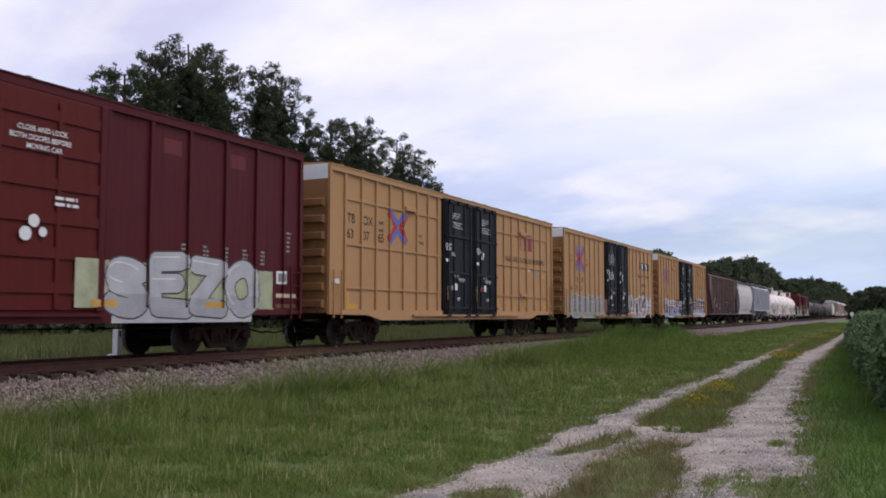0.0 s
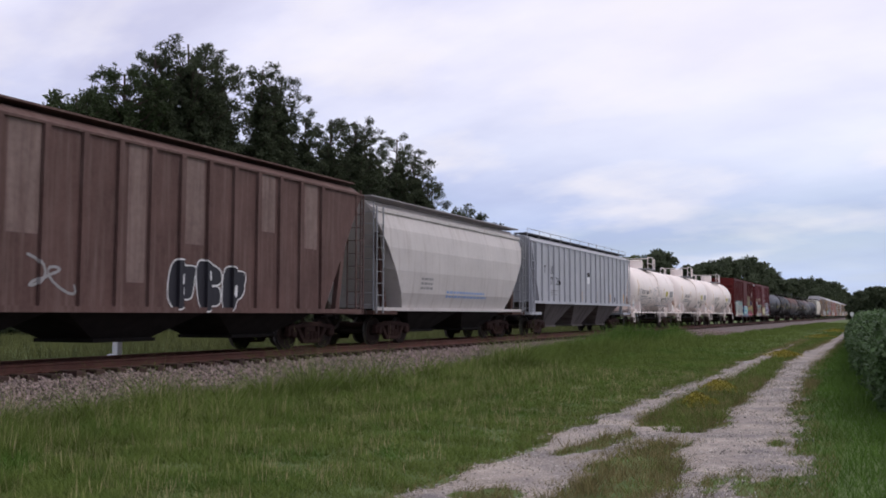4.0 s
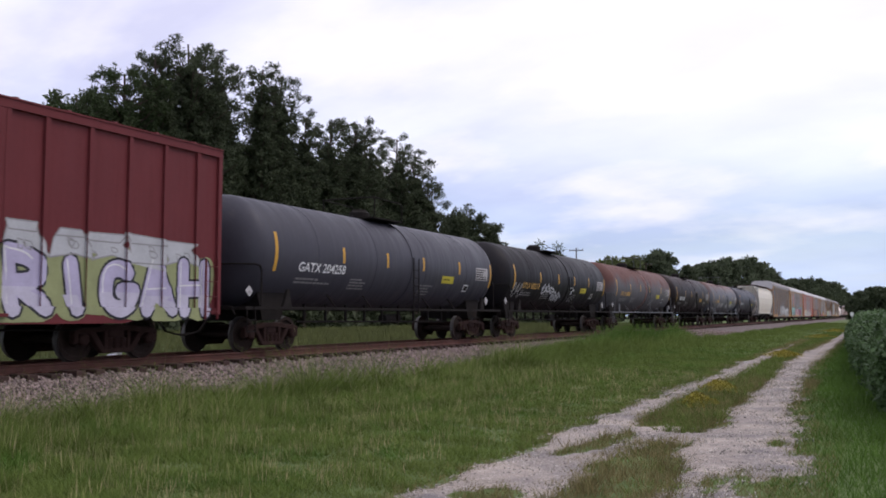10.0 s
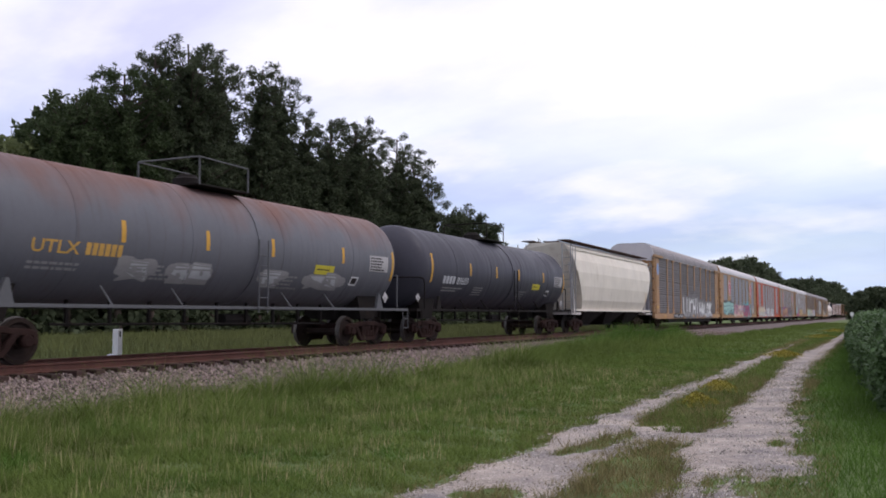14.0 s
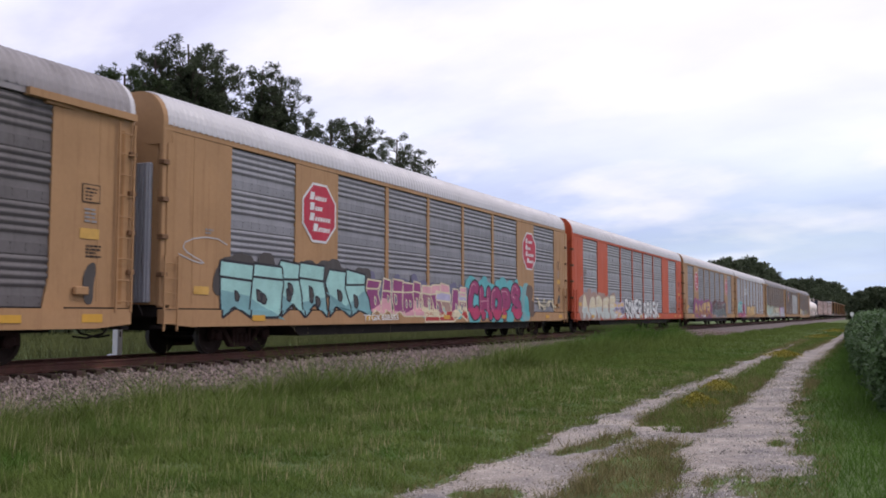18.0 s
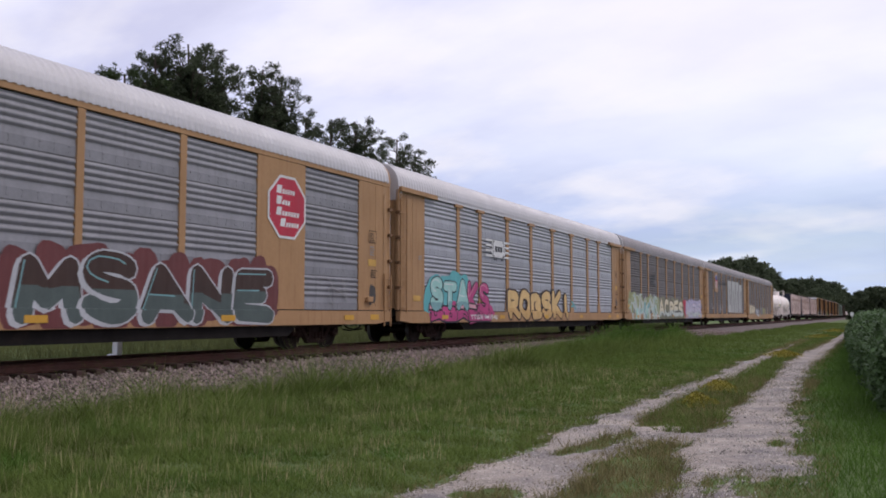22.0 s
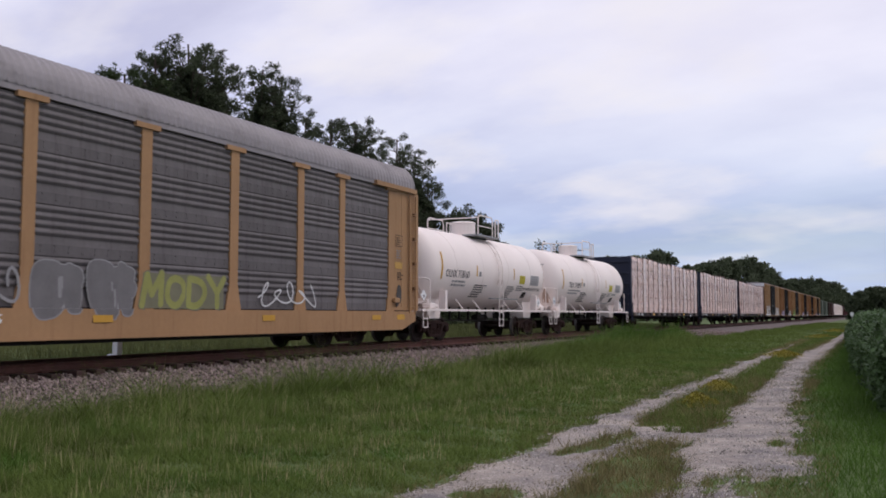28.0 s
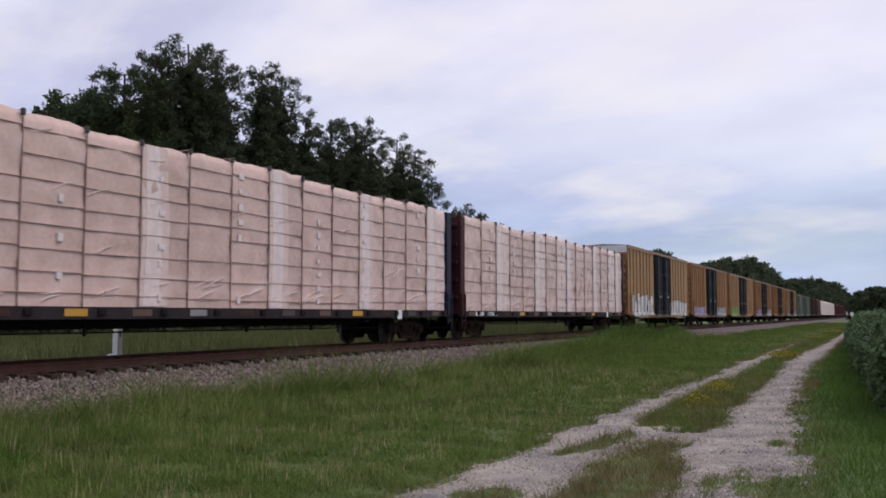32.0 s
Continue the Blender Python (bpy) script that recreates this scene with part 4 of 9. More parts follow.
S_LILAC = spray("lilac_spray_paint", (0.40, 0.36, 0.50))
S_RED = spray("red_spray_paint", (0.38, 0.03, 0.03))
S_LIME = spray("lime_spray_paint", (0.42, 0.46, 0.14))
S_BROWN = spray("brown_spray_paint", (0.12, 0.07, 0.05))
S_GREY = spray("grey_spray_paint", (0.26, 0.25, 0.25))
S_SLATE = spray("slate_violet_spray_paint", (0.13, 0.12, 0.19))
S_BLUE2 = spray("clear_blue_spray_paint", (0.07, 0.11, 0.34))
S_LILACL = spray("pale_lilac_spray_paint", (0.46, 0.43, 0.52))
S_SOOT = spray("sooty_spray_paint", (0.06, 0.05, 0.045))
S_DUSTG = spray("dusty_green_spray_paint", (0.22, 0.23, 0.19))
S_DUSTP = spray("dusty_rose_spray_paint", (0.33, 0.21, 0.17))
S_MIST = spray("misty_aqua_spray_paint", (0.44, 0.47, 0.44))
S_PURP = spray("purple_spray_paint", (0.24, 0.05, 0.15))
S_FADE = spray("faded_white_spray_paint", (0.40, 0.39, 0.38))
S_OXIDE = spray("oxblood_spray_paint", (0.13, 0.035, 0.035))
S_RUSTY = spray("rust_orange_spray_paint", (0.30, 0.12, 0.04))
S_DKGR = spray("dark_green_grey_spray_paint", (0.07, 0.09, 0.085))
S_AQUAD = spray("dull_aqua_spray_paint", (0.17, 0.33, 0.34))
S_OLIVE = spray("olive_grey_spray_paint", (0.17, 0.16, 0.10))
S_SAGE = spray("sage_spray_paint", (0.26, 0.28, 0.13))
S_INDIGO = spray("indigo_spray_paint", (0.06, 0.06, 0.14))
S_MAG = spray("hot_pink_spray_paint", (0.40, 0.035, 0.10))
S_SOOTB = spray("brown_black_spray_paint", (0.045, 0.022, 0.016))
S_GOLDM = spray("dull_gold_spray_paint", (0.50, 0.31, 0.12))
S_MAGD = spray("deep_magenta_spray_paint", (0.27, 0.030, 0.11))
S_PALEO = material("mottled_pale_olive_paint", (0.36, 0.38, 0.24), 0.7, 0, 0.3, 2.5, 0.5, (0.46, 0.45, 0.38))
S_SILVD = spray("dull_silver_spray_paint", (0.33, 0.33, 0.345))
S_SOOTG = spray("smoky_mauve_spray_paint", (0.13, 0.115, 0.115))
S_GREYT = spray("faded_grey_outline_paint", (0.40, 0.38, 0.39))
S_LIMED = spray("dull_lime_spray_paint", (0.27, 0.27, 0.075))
S_SMOKE = spray("smoke_grey_spray_paint", (0.15, 0.14, 0.14))
S_GOLD2 = spray("pale_gold_spray_paint", (0.60, 0.40, 0.17))


# ---- box cars ----
def box_skin(ribs, half_w, rib_x, base_x):
    def skin(y, z):
        for r in ribs:
            if abs(y - r) < half_w:
                return rib_x
        return base_x
    cuts = []
    for r in ribs:
        cuts += [r - half_w - 0.002, r - half_w + 0.002, r + half_w - 0.002, r + half_w + 0.002]
    return skin, (cuts, ())


def ladder(car, y0, y1, z0, z1, x, mat, rungs=7, name="ladder", label=""):
    bm = bmesh.new()
    for y in (y0, y1):
        bx(bm, x - 0.02, x + 0.02, y - 0.018, y + 0.018, z0, z1)
    for i in range(rungs):
        z = z0 + (z1 - z0) * (i + 0.5) / rungs
        rod(bm, (x + 0.012, y0, z), (x + 0.012, y1, z), 0.012, 5)
    return part(name, bm, mat, car, label)


def box_car(label, lo, hi, paint_mat, ribs, door, top=5.04, sill=0.68, roof_mat=None, end_mat=None, rib_w=0.05, bands=(), white_end=False, depth=0.06, group=""):
    """ribs: side posts, measured from the leading end; door: (y0, y1, style, material)."""
    car, h = start_car("box_car", label, "box car", lo, hi, group)
    bxm, outer = 1.55 - depth, 1.55
    roof_mat, end_mat = roof_mat or paint_mat, end_mat or paint_mat
    d0, d1, style, dmat = door
    d0, d1 = d0 - h, d1 - h
    ribs = [r - h for r in ribs if not (d0 < r - h < d1)]
    # body: floor to plate, then the eave rail and a low-pitched roof with seams
    bm = box(-bxm, bxm, -h + 0.03, h - 0.03, 1.0, top - 0.04)
    part("body", bm, paint_mat, car)
    bm = bmesh.new()
    bx(bm, bxm, outer + 0.01, -h, h, top - 0.16, top)
    bx(bm, -outer, -bxm, -h, h, top - 0.16, top)
    part("eave_rail", bm, paint_mat, car)
    bm = prism(bmesh.new(), [(-1.58, top), (-1.58, top + 0.03), (0, top + 0.13), (1.58, top + 0.03), (1.58, top)], -h, h)
    for k in range(int(2 * h / 1.15)):
        y = -h + 0.6 + k * 1.15
        prism(bm, [(-1.58, top + 0.02), (-1.56, top + 0.06), (0, top + 0.17), (1.56, top + 0.06), (1.58, top + 0.02)], y, y + 0.07)
    part("roof", bm, roof_mat, car)
    # side sill, deeper between the trucks
    bm = slab(bmesh.new(), [(-h, 1.0), (-h, 0.86), (-h + 2.1, 0.84), (-h + 2.9, sill), (h - 2.9, sill), (h - 2.1, 0.84), (h, 0.86), (h, 1.0)], bxm - 0.02, outer - 0.005)
    part("side_sill", bm, paint_mat, car)
    bm = slab(bmesh.new(), [(-h, 1.0), (-h, 0.86), (-h + 2.1, 0.84), (-h + 2.9, sill), (h - 2.9, sill), (h - 2.1, 0.84), (h, 0.86), (h, 1.0)], -outer + 0.005, -bxm + 0.02)
    part("side_sill", bm, paint_mat, car)
    # side posts
    me = mesh_of("side_post", slab(bmesh.new(), [(-rib_w, 1.0), (rib_w, 1.0), (rib_w, top - 0.16), (-rib_w, top - 0.16)], bxm - 0.01, outer), paint_mat)
    for r in ribs:
        part("side_post", me, None, car, at=(0, r, 0))
    for y in (-h + 0.06, h - 0.06):
        part("corner_post", box(bxm - 0.02, outer + 0.004, y - 0.06, y + 0.06, 0.86, top - 0.0), paint_mat, car)
    # horizontal stiffeners
    for (b0, b1) in bands:
        for z in b0:
            y0, y1 = b1[0] - h, b1[1] - h
            part("stiffener", box(bxm - 0.005, outer - 0.02, y0, y1, z - 0.03, z + 0.03), paint_mat, car)
    # ends with deep horizontal corrugations
    for s in (-1, 1):
        part("end_wall", box(-1.5, 1.5, s * h - 0.04, s * h + 0.04, 0.9, top), end_mat, car)
        for k in range(7):
            bm = bmesh.new()
            z = 1.15 + k * 0.47
            v = [(-1.42, z - 0.13), (-1.42, z + 0.13), (1.42, z + 0.13), (1.42, z - 0.13)]
            a = [bm.verts.new((x, s * (h + 0.035), zz)) for x, zz in v]
            b = [bm.verts.new((x * 0.97, s * (h + 0.13), zz + (0.05 if zz < z else -0.05))) for x, zz in v]
            for i in range(4):
                j = (i + 1) % 4
                bm.faces.new((a[i], a[j], b[j], b[i]))
            bm.faces.new(b)
            bmesh.ops.recalc_face_normals(bm, faces=bm.faces[:])
            part("end_corrugation", bm, end_mat, car)
        if white_end:
            part("end_panel", box(-1.5, 1.5, s * h + s * 0.04 - 0.004, s * h + s * 0.05 + 0.004, top - 0.42, top), WHITE, car, "white painted band at the top of the end")
    ladder(car, -h + 0.16, -h + 0.56, 0.75, 2.1, outer + 0.05, paint_mat, 4, "grab_ladder")
    ladder(car, h - 0.56, h - 0.16, 0.75, 2.1, outer + 0.05, paint_mat, 4, "grab_ladder")
    # underframe, brake rigging
    bm = box(-0.35, 0.35, -h + 0.2, h - 0.2, 0.72, 1.0)
    for y in (-0.5 * h, -0.2 * h, 0.2 * h, 0.5 * h):
        bx(bm, -1.4, 1.4, y - 0.08, y + 0.08, 0.82, 1.0)
    part("underframe", bm, FRAME, car)
    bm = bmesh.new()
    rod(bm, (1.0, -h + 3, 0.62), (1.0, h - 3, 0.55), 0.018, 5)
    rod(bm, (0.6, -0.3 * h, 0.5), (0.6, 0.1 * h, 0.62), 0.02, 5)
    for y in (-0.28 * h, 0.05 * h, 0.3 * h):
        bx(bm, 0.98, 1.02, y - 0.02, y + 0.02, 0.5, 0.9)
    part("brake_rods", bm, FRAME, car)
    # door
    za, zb = 0.92, top - 0.14
    if style == "plug":
        mid = (d0 + d1) / 2
        part("door_frame", box(bxm, outer + 0.02, d0 - 0.03, d1 + 0.03, za - 0.06, zb + 0.03), dmat, car)
        for a, b in ((d0 + 0.03, mid - 0.03), (mid + 0.03, d1 - 0.03)):
            dr = part("door", box(outer, outer + 0.05, a, b, za, zb, 0.015), dmat, car, "black sliding plug door")
            for z in (za + 0.16, 2.32, 3.62):
                part("door_rib", box(outer + 0.045, outer + 0.10, a + 0.02, b - 0.02, z - 0.05, z + 0.05, 0.012), dmat, dr)
            for k in (0.06, 0.32, 0.70, 0.94):
                y = a + (b - a) * k
                part("door_stile", box(outer + 0.045, outer + 0.085, y - 0.05, y + 0.05, za + 0.05, zb - 0.05, 0.01), dmat, dr)
            for k in (0.2, 0.52, 0.84):
                y = a + (b - a) * k
                part("header_bracket", box(outer + 0.04, outer + 0.12, y - 0.16, y + 0.16, zb - 0.13, zb + 0.02, 0.02), dmat, dr)
            for k in (0.12, 0.82):
                y = a + (b - a) * k
                part("roller_foot", slab(bmesh.new(), [(y - 0.08, za + 0.02), (y + 0.08, za + 0.02), (y + 0.22, za - 0.15), (y - 0.22, za - 0.15)], outer + 0.02, outer + 0.1), dmat, dr)
            bm = bmesh.new()
            rod(bm, (outer + 0.11, a + 0.18, za + 0.05), (outer + 0.11, a + 0.18, zb - 0.08), 0.02, 6)
            rod(bm, (outer + 0.11, b - 0.3, za + 0.05), (outer + 0.11, b - 0.3, zb - 0.08), 0.02, 6)
            part("lock_rods", bm, dmat, dr)
            ym = a + 0.55 * (b - a)
            bm = bmesh.new()
            bx(bm, outer + 0.09, outer + 0.12, ym - 0.3, ym + 0.25, 2.08, 2.13)
            for o in (-0.13, 0.13):
                lathe(bm, [(outer + 0.05, 0.02), (outer + 0.1, 0.085), (outer + 0.12, 0.085), (outer + 0.13, 0.02)], 10, "x", (0, ym + o, 2.08))
            part("door_handle", bm, GREYST, dr, "worn metal latch wheels and handle")
        part("door_track", box(outer - 0.02, outer + 0.09, d0 - 2.3, d1 + 2.3, za - 0.12, za - 0.06), paint_mat, car)
    else:
        part("door_frame", box(bxm, outer + 0.0, d0 - 0.08, d1 + 0.08, za - 0.04, zb), dmat, car)
        dr = part("door", box(outer, outer + 0.04, d0, d1, za, zb - 0.05, 0.012), dmat, car, "sliding door with horizontal ribs")
        nrib = 15 if style == "fine" else 6
        step = (zb - za - 0.2) / nrib
        for k in range(nrib):
            z = za + 0.1 + (k + 0.5) * step
            bm = bx(bmesh.new(), outer + 0.035, outer + 0.075, d0 + 0.06, d1 - 0.06, z - step * 0.16, z + step * 0.16)
            part("door_rib", bm, dmat, dr)
        part("door_track", box(outer - 0.02, outer + 0.08, d0 - 2.6, d1 + 0.2, za - 0.11, za - 0.05), paint_mat, car)
    running_gear(car, h - 2.55, h)
    skin0, cuts = box_skin(ribs, rib_w, outer, bxm)

    def skin(y, z):
        if d0 - 0.04 <= y <= d1 + 0.04 and z > za - 0.06:
            return outer + (0.06 if style == "plug" else 0.085)
        if z < 1.0:
            return outer
        return skin0(y, z)
    cuts = (cuts[0] + [d0 - 0.043, d0 - 0.037, d1 + 0.037, d1 + 0.043], (0.998, 1.002))
    return car, h, skin, cuts


def tbox(label, lo, hi, number_at, posts_left, posts_right, bands, group="yellow box cars"):
    car, h, skin, cuts = box_car(label, lo, hi, YELLOW, posts_left + posts_right, (7.2, 12.0, "plug", BLACK), white_end=True,
                                 end_mat=YEL_DK, bands=bands, group=group, roof_mat=YELLOW)
    return car, h, skin, cuts


BAND = lambda zs: [(zs, (0.85, 7.1)), (zs, (12.1, 18.15))]
POSTS_L = [0.85, 1.77, 2.62, 3.48, 4.36, 5.3, 6.1, 6.85]
POSTS_R = [12.93, 13.77, 14.62, 15.52, 16.45, 17.29, 18.15]


def emblem(car, y, z, s, skin, cuts, tall=0.9):
    """Four arms that do not quite meet, each of a red and a blue stripe."""
    for sy, sz in ((-1, 1), (-1, -1), (1, 1), (1, -1)):
        L = math.hypot(s, s * tall)
        ux, uz = sy * s / L, sz * s * tall / L
        nx, nz = -uz, ux
        if nz * sz < 0:
            nx, nz = -nx, -nz
        for mat, o0, o1, gap in ((S_EMB, 0.0, 0.30, 0.006), (S_RED, -0.30, 0.0, 0.005)):
            a, b = (0.02 if sy < 0 else 0.14) * L, 1.08 * L
            q = [(a, o0), (b, o0), (b, o1), (a, o1)]
            bm = bmesh.new()
            flat_shape(bm, [(y + ux * d + nx * o * s, z + uz * d + nz * o * s) for d, o in q], [(0, 1, 2, 3)])
            part("emblem_ribbon", lay_on(bm, skin, gap + 0.001 * (sy > 0), *cuts), mat, car)


def emblem_letters(car, y, z, k, mat, skin, cuts, gap=0.004):
    """A plain mark: two upright bars under one long bar, then a block."""
    h = 0.66 * k
    rect_on(car, y, y + 1.05 * k, z + h - 0.14 * k, z + h, mat, skin, cuts, "emblem_bar", gap)
    for o in (0.24, 0.72):
        rect_on(car, y + o * k, y + (o + 0.17) * k, z, z + h - 0.13 * k, mat, skin, cuts, "emblem_bar", gap)
    rect_on(car, y + 1.15 * k, y + 1.62 * k, z, z + h, mat, skin, cuts, "emblem_block", gap)


S_EMB = spray("emblem_blue_paint", (0.10, 0.13, 0.42))
S_FADED = spray("faded_brown_lettering_paint", (0.33, 0.16, 0.07))
S_MAROON = spray("maroon_emblem_paint", (0.24, 0.03, 0.05))


DOOR_ENGLISH = ("CLOSE THIS DOOR", "BEFORE CLOSING", "MAIN DOOR")
DOOR_SPANISH = ("CIERRE ESTA PUERTA", "ANTES DE CERRAR", "LA PUERTA PRINCIPAL")


def door_marks(car, h, skin, cuts, seed, z=4.4, words=True):
    for k, y in enumerate((7.75, 10.35)):
        for i, line in enumerate(DOOR_ENGLISH + DOOR_SPANISH):
            if words:
                write(car, line, y - h, z - 0.085 * i - (0.06 if i > 2 else 0), 0.052, WHITE, skin, cuts, 0.045 * len(line), "door_notice", 0.045)
        text_bars(car, y - h - 0.55, 3.3, 0.5, 4, 0.035, WHITE, skin, cuts, seed + 14 + k, gap=0.045)
        text_bars(car, y - h - 0.05, 3.0, 0.3, 2, 0.035, WHITE, skin, cuts, seed + 15 + k, gap=0.045)
        rect_on(car, y - h - 0.55, y - h - 0.28, 2.7, 2.8, WHITE, skin, cuts, "card", 0.045)
        rect_on(car, y - h + 0.2, y - h + 0.4, 1.72, 1.95, WHITE, skin, cuts, "card", 0.045)
        rect_on(car, y - h - 0.12, y - h + 0.04, 1.72, 1.88, S_RED if k else GREY_P, skin, cuts, "card", 0.045)
        text_bars(car, y - h + 0.4, 1.42, 0.3, 2, 0.03, WHITE, skin, cuts, seed + 28 + k, gap=0.045)
        for o in (0.2, 0.42):
            bm = bmesh.new()
            yy, zz = y - h + o, 2.22
            flat_shape(bm, [(yy - 0.07, zz), (yy, zz - 0.07), (yy + 0.07, zz), (yy, zz + 0.07)], [(0, 1, 2, 3)])
            part("diamond_mark", lay_on(bm, skin, 0.05, *cuts), GREY_P, car)
    bm = bmesh.new()
    flat_shape(bm, [(10.5 - h + 0.075 * math.cos(a), 3.12 + 0.075 * math.sin(a)) for a in np.linspace(0, 6.283, 15)[:-1]], [tuple(range(14))])
    part("round_mark", lay_on(bm, skin, 0.045, *cuts), WHITE, car)
    rect_on(car, 9.78 - h, 9.9 - h, 1.4, 1.9, REFL, skin, cuts, "reflector", 0.045)
    rect_on(car, 7.35 - h, 7.45 - h, 1.4, 1.85, REFL, skin, cuts, "reflector", 0.045)


def car_01():
    ribs = [0.9, 2.0, 3.1, 4.2, 5.3, 6.4, 11.75, 12.93, 14.11, 15.34, 16.49, 17.64]
    car, h, skin, cuts = box_car("dark red steel box car with silver sprayed letters", 1.3, 19.7, RED_OX, ribs, (6.6, 11.5, "coarse", RED_BR), top=5.06)
    rect_on(car, 10.9 - h, 17.2 - h, 0.98, 1.92, S_PALEO, skin, cuts, "sprayed_backing", 0.002)
    rect_on(car, 11.9 - h, 16.3 - h, 0.68, 1.1, S_SILV, skin, cuts, "sprayed_backing", 0.004)
    bubble(car, "SEZO", 11.7 - h, 16.6 - h, 0.74, 2.16, S_SILV, S_SOOT, skin, cuts, 0.20, 0.035, 14, S_SILVD, 0.36, S_WHITE, slim=1.16)
    for y, w in ((11.3, 0.8), (14.7, 0.6)):
        rect_on(car, y - h, y + w - h, 1.0, 1.14, S_GOLD, skin, cuts, "reflector", 0.014)
    rect_on(car, 17.35 - h, 18.2 - h, 1.02, 1.12, RUSTB, skin, cuts, "reflector")
    rect_on(car, 17.35 - h, 18.2 - h, 1.28, 1.38, S_CREAM, skin, cuts, "card")
    for y in (13.3, 15.5):
        rect_on(car, y - h, y + 0.55 - h, 4.3, 4.62, RED_PK, skin, cuts, "faded_plate")
    for k, line in enumerate(("CLOSE AND LOCK", "BOTH DOORS BEFORE", "MOVING CAR")):
        write(car, line, (9.55, 9.4, 9.75)[k] - h, 4.12 - 0.16 * k, 0.10, WHITE, skin, cuts, 0.078 * len(line), "door_notice")
    text_bars(car, 10.4 - h, 2.95, 0.6, 2, 0.06, WHITE, skin, cuts, 5)
    for cy, cz, r in ((9.95, 2.52, 0.12), (9.78, 2.28, 0.13), (10.15, 2.33, 0.09)):
        bm = bmesh.new()
        flat_shape(bm, [(cy - h + r * math.cos(a), cz + r * math.sin(a)) for a in np.linspace(0, 6.283, 15)[:-1]], [tuple(range(14))])
        part("round_mark", lay_on(bm, skin, 0.006, *cuts), WHITE, car)
    for y in (7.9, 9.2, 10.5):
        part("door_stile", box(1.58, 1.635, y - h - 0.05, y - h + 0.05, 0.95, 4.75, 0.01), RED_BR, car)
    part("door_post", box(1.5, 1.64, 11.45 - h, 11.62 - h, 0.9, 4.9, 0.015), RED_OX, car)
    rect_on(car, 17.35 - h, 17.8 - h, 1.62, 1.95, WHITE, skin, cuts, "card")
    rect_on(car, 17.42 - h, 17.73 - h, 1.68, 1.89, GREY_P, skin, cuts, "card_face", 0.008)
    text_bars(car, 17.7 - h, 2.9, 0.3, 5, 0.06, GREY_P, skin, cuts, 6)
    for k in range(5):
        text_bars(car, 13.9 + k * 0.7 - h, 2.35, 0.2, 4, 0.05, GREY_P, skin, cuts, 8 + k)


def end_marks(car, h, skin, cuts):
    """Yellow strips along the foot of the side, small cards, stubs on the posts."""
    for y in (12.25, 15.35, 17.75):
        rect_on(car, y - h, y + 0.16 - h, 1.15, 1.5, REFL, skin, cuts, "reflector")
    rect_on(car, 0.98 - h, 1.6 - h, 1.02, 1.16, REFL, skin, cuts, "reflector")
    rect_on(car, 0.98 - h, 1.12 - h, 1.16, 1.5, REFL, skin, cuts, "reflector")
    rect_on(car, 15.7 - h, 15.98 - h, 2.72, 2.79, WHITE, skin, cuts, "card")
    rect_on(car, 16.68 - h, 17.0 - h, 2.55, 2.78, GREY_P, skin, cuts, "card")
    rect_on(car, 17.5 - h, 17.85 - h, 2.48, 2.62, REFL, skin, cuts, "card")
    for y, z in ((14.7, 4.28), (14.7, 1.68), (4.45, 4.25)):
        part("rail_stop", box(1.5, 1.62, y - h - 0.08, y - h + 0.62, z - 0.08, z + 0.06, 0.01), YELLOW, car)
    rect_on(car, 0.15 - h, 0.5 - h, 1.72, 1.86, WHITE, lambda y, z: 1.556, ((), ()), "card")


def car_02():
    car, h, skin, cuts = tbox("ochre yellow box car with black double doors", 21.0, 39.85, "630765", POSTS_L, POSTS_R, BAND([1.62, 2.87, 4.17]))
    emblem(car, 4.0 - h, 3.6, 0.55, skin, cuts, 0.8)
    for i, (a, b) in enumerate((("TB", "63"), ("OX", "07"), ("", "65"))):
        if a:
            write(car, a, 0.98 + i * 0.89 - h, 3.5, 0.28, STENC, skin, cuts)
        write(car, b, 0.98 + i * 0.89 - h, 3.05, 0.28, STENC, skin, cuts)
    write(car, "next", 2.75 - h, 3.6, 0.15, STENC, skin, cuts)
    write(car, "load", 2.75 - h, 3.37, 0.15, STENC, skin, cuts)
    write(car, "any", 5.42 - h, 3.4, 0.15, STENC, skin, cuts)
    write(car, "road", 5.42 - h, 3.17, 0.15, STENC, skin, cuts)
    emblem_letters(car, 14.48 - h, 3.58, 1.08, S_MAROON, skin, cuts)
    write(car, "RAILCAR POOLING EXPERTS", 13.05 - h, 3.05, 0.22, STENC, skin, cuts, 4.75)
    door_marks(car, h, skin, cuts, 40)
    end_marks(car, h, skin, cuts)


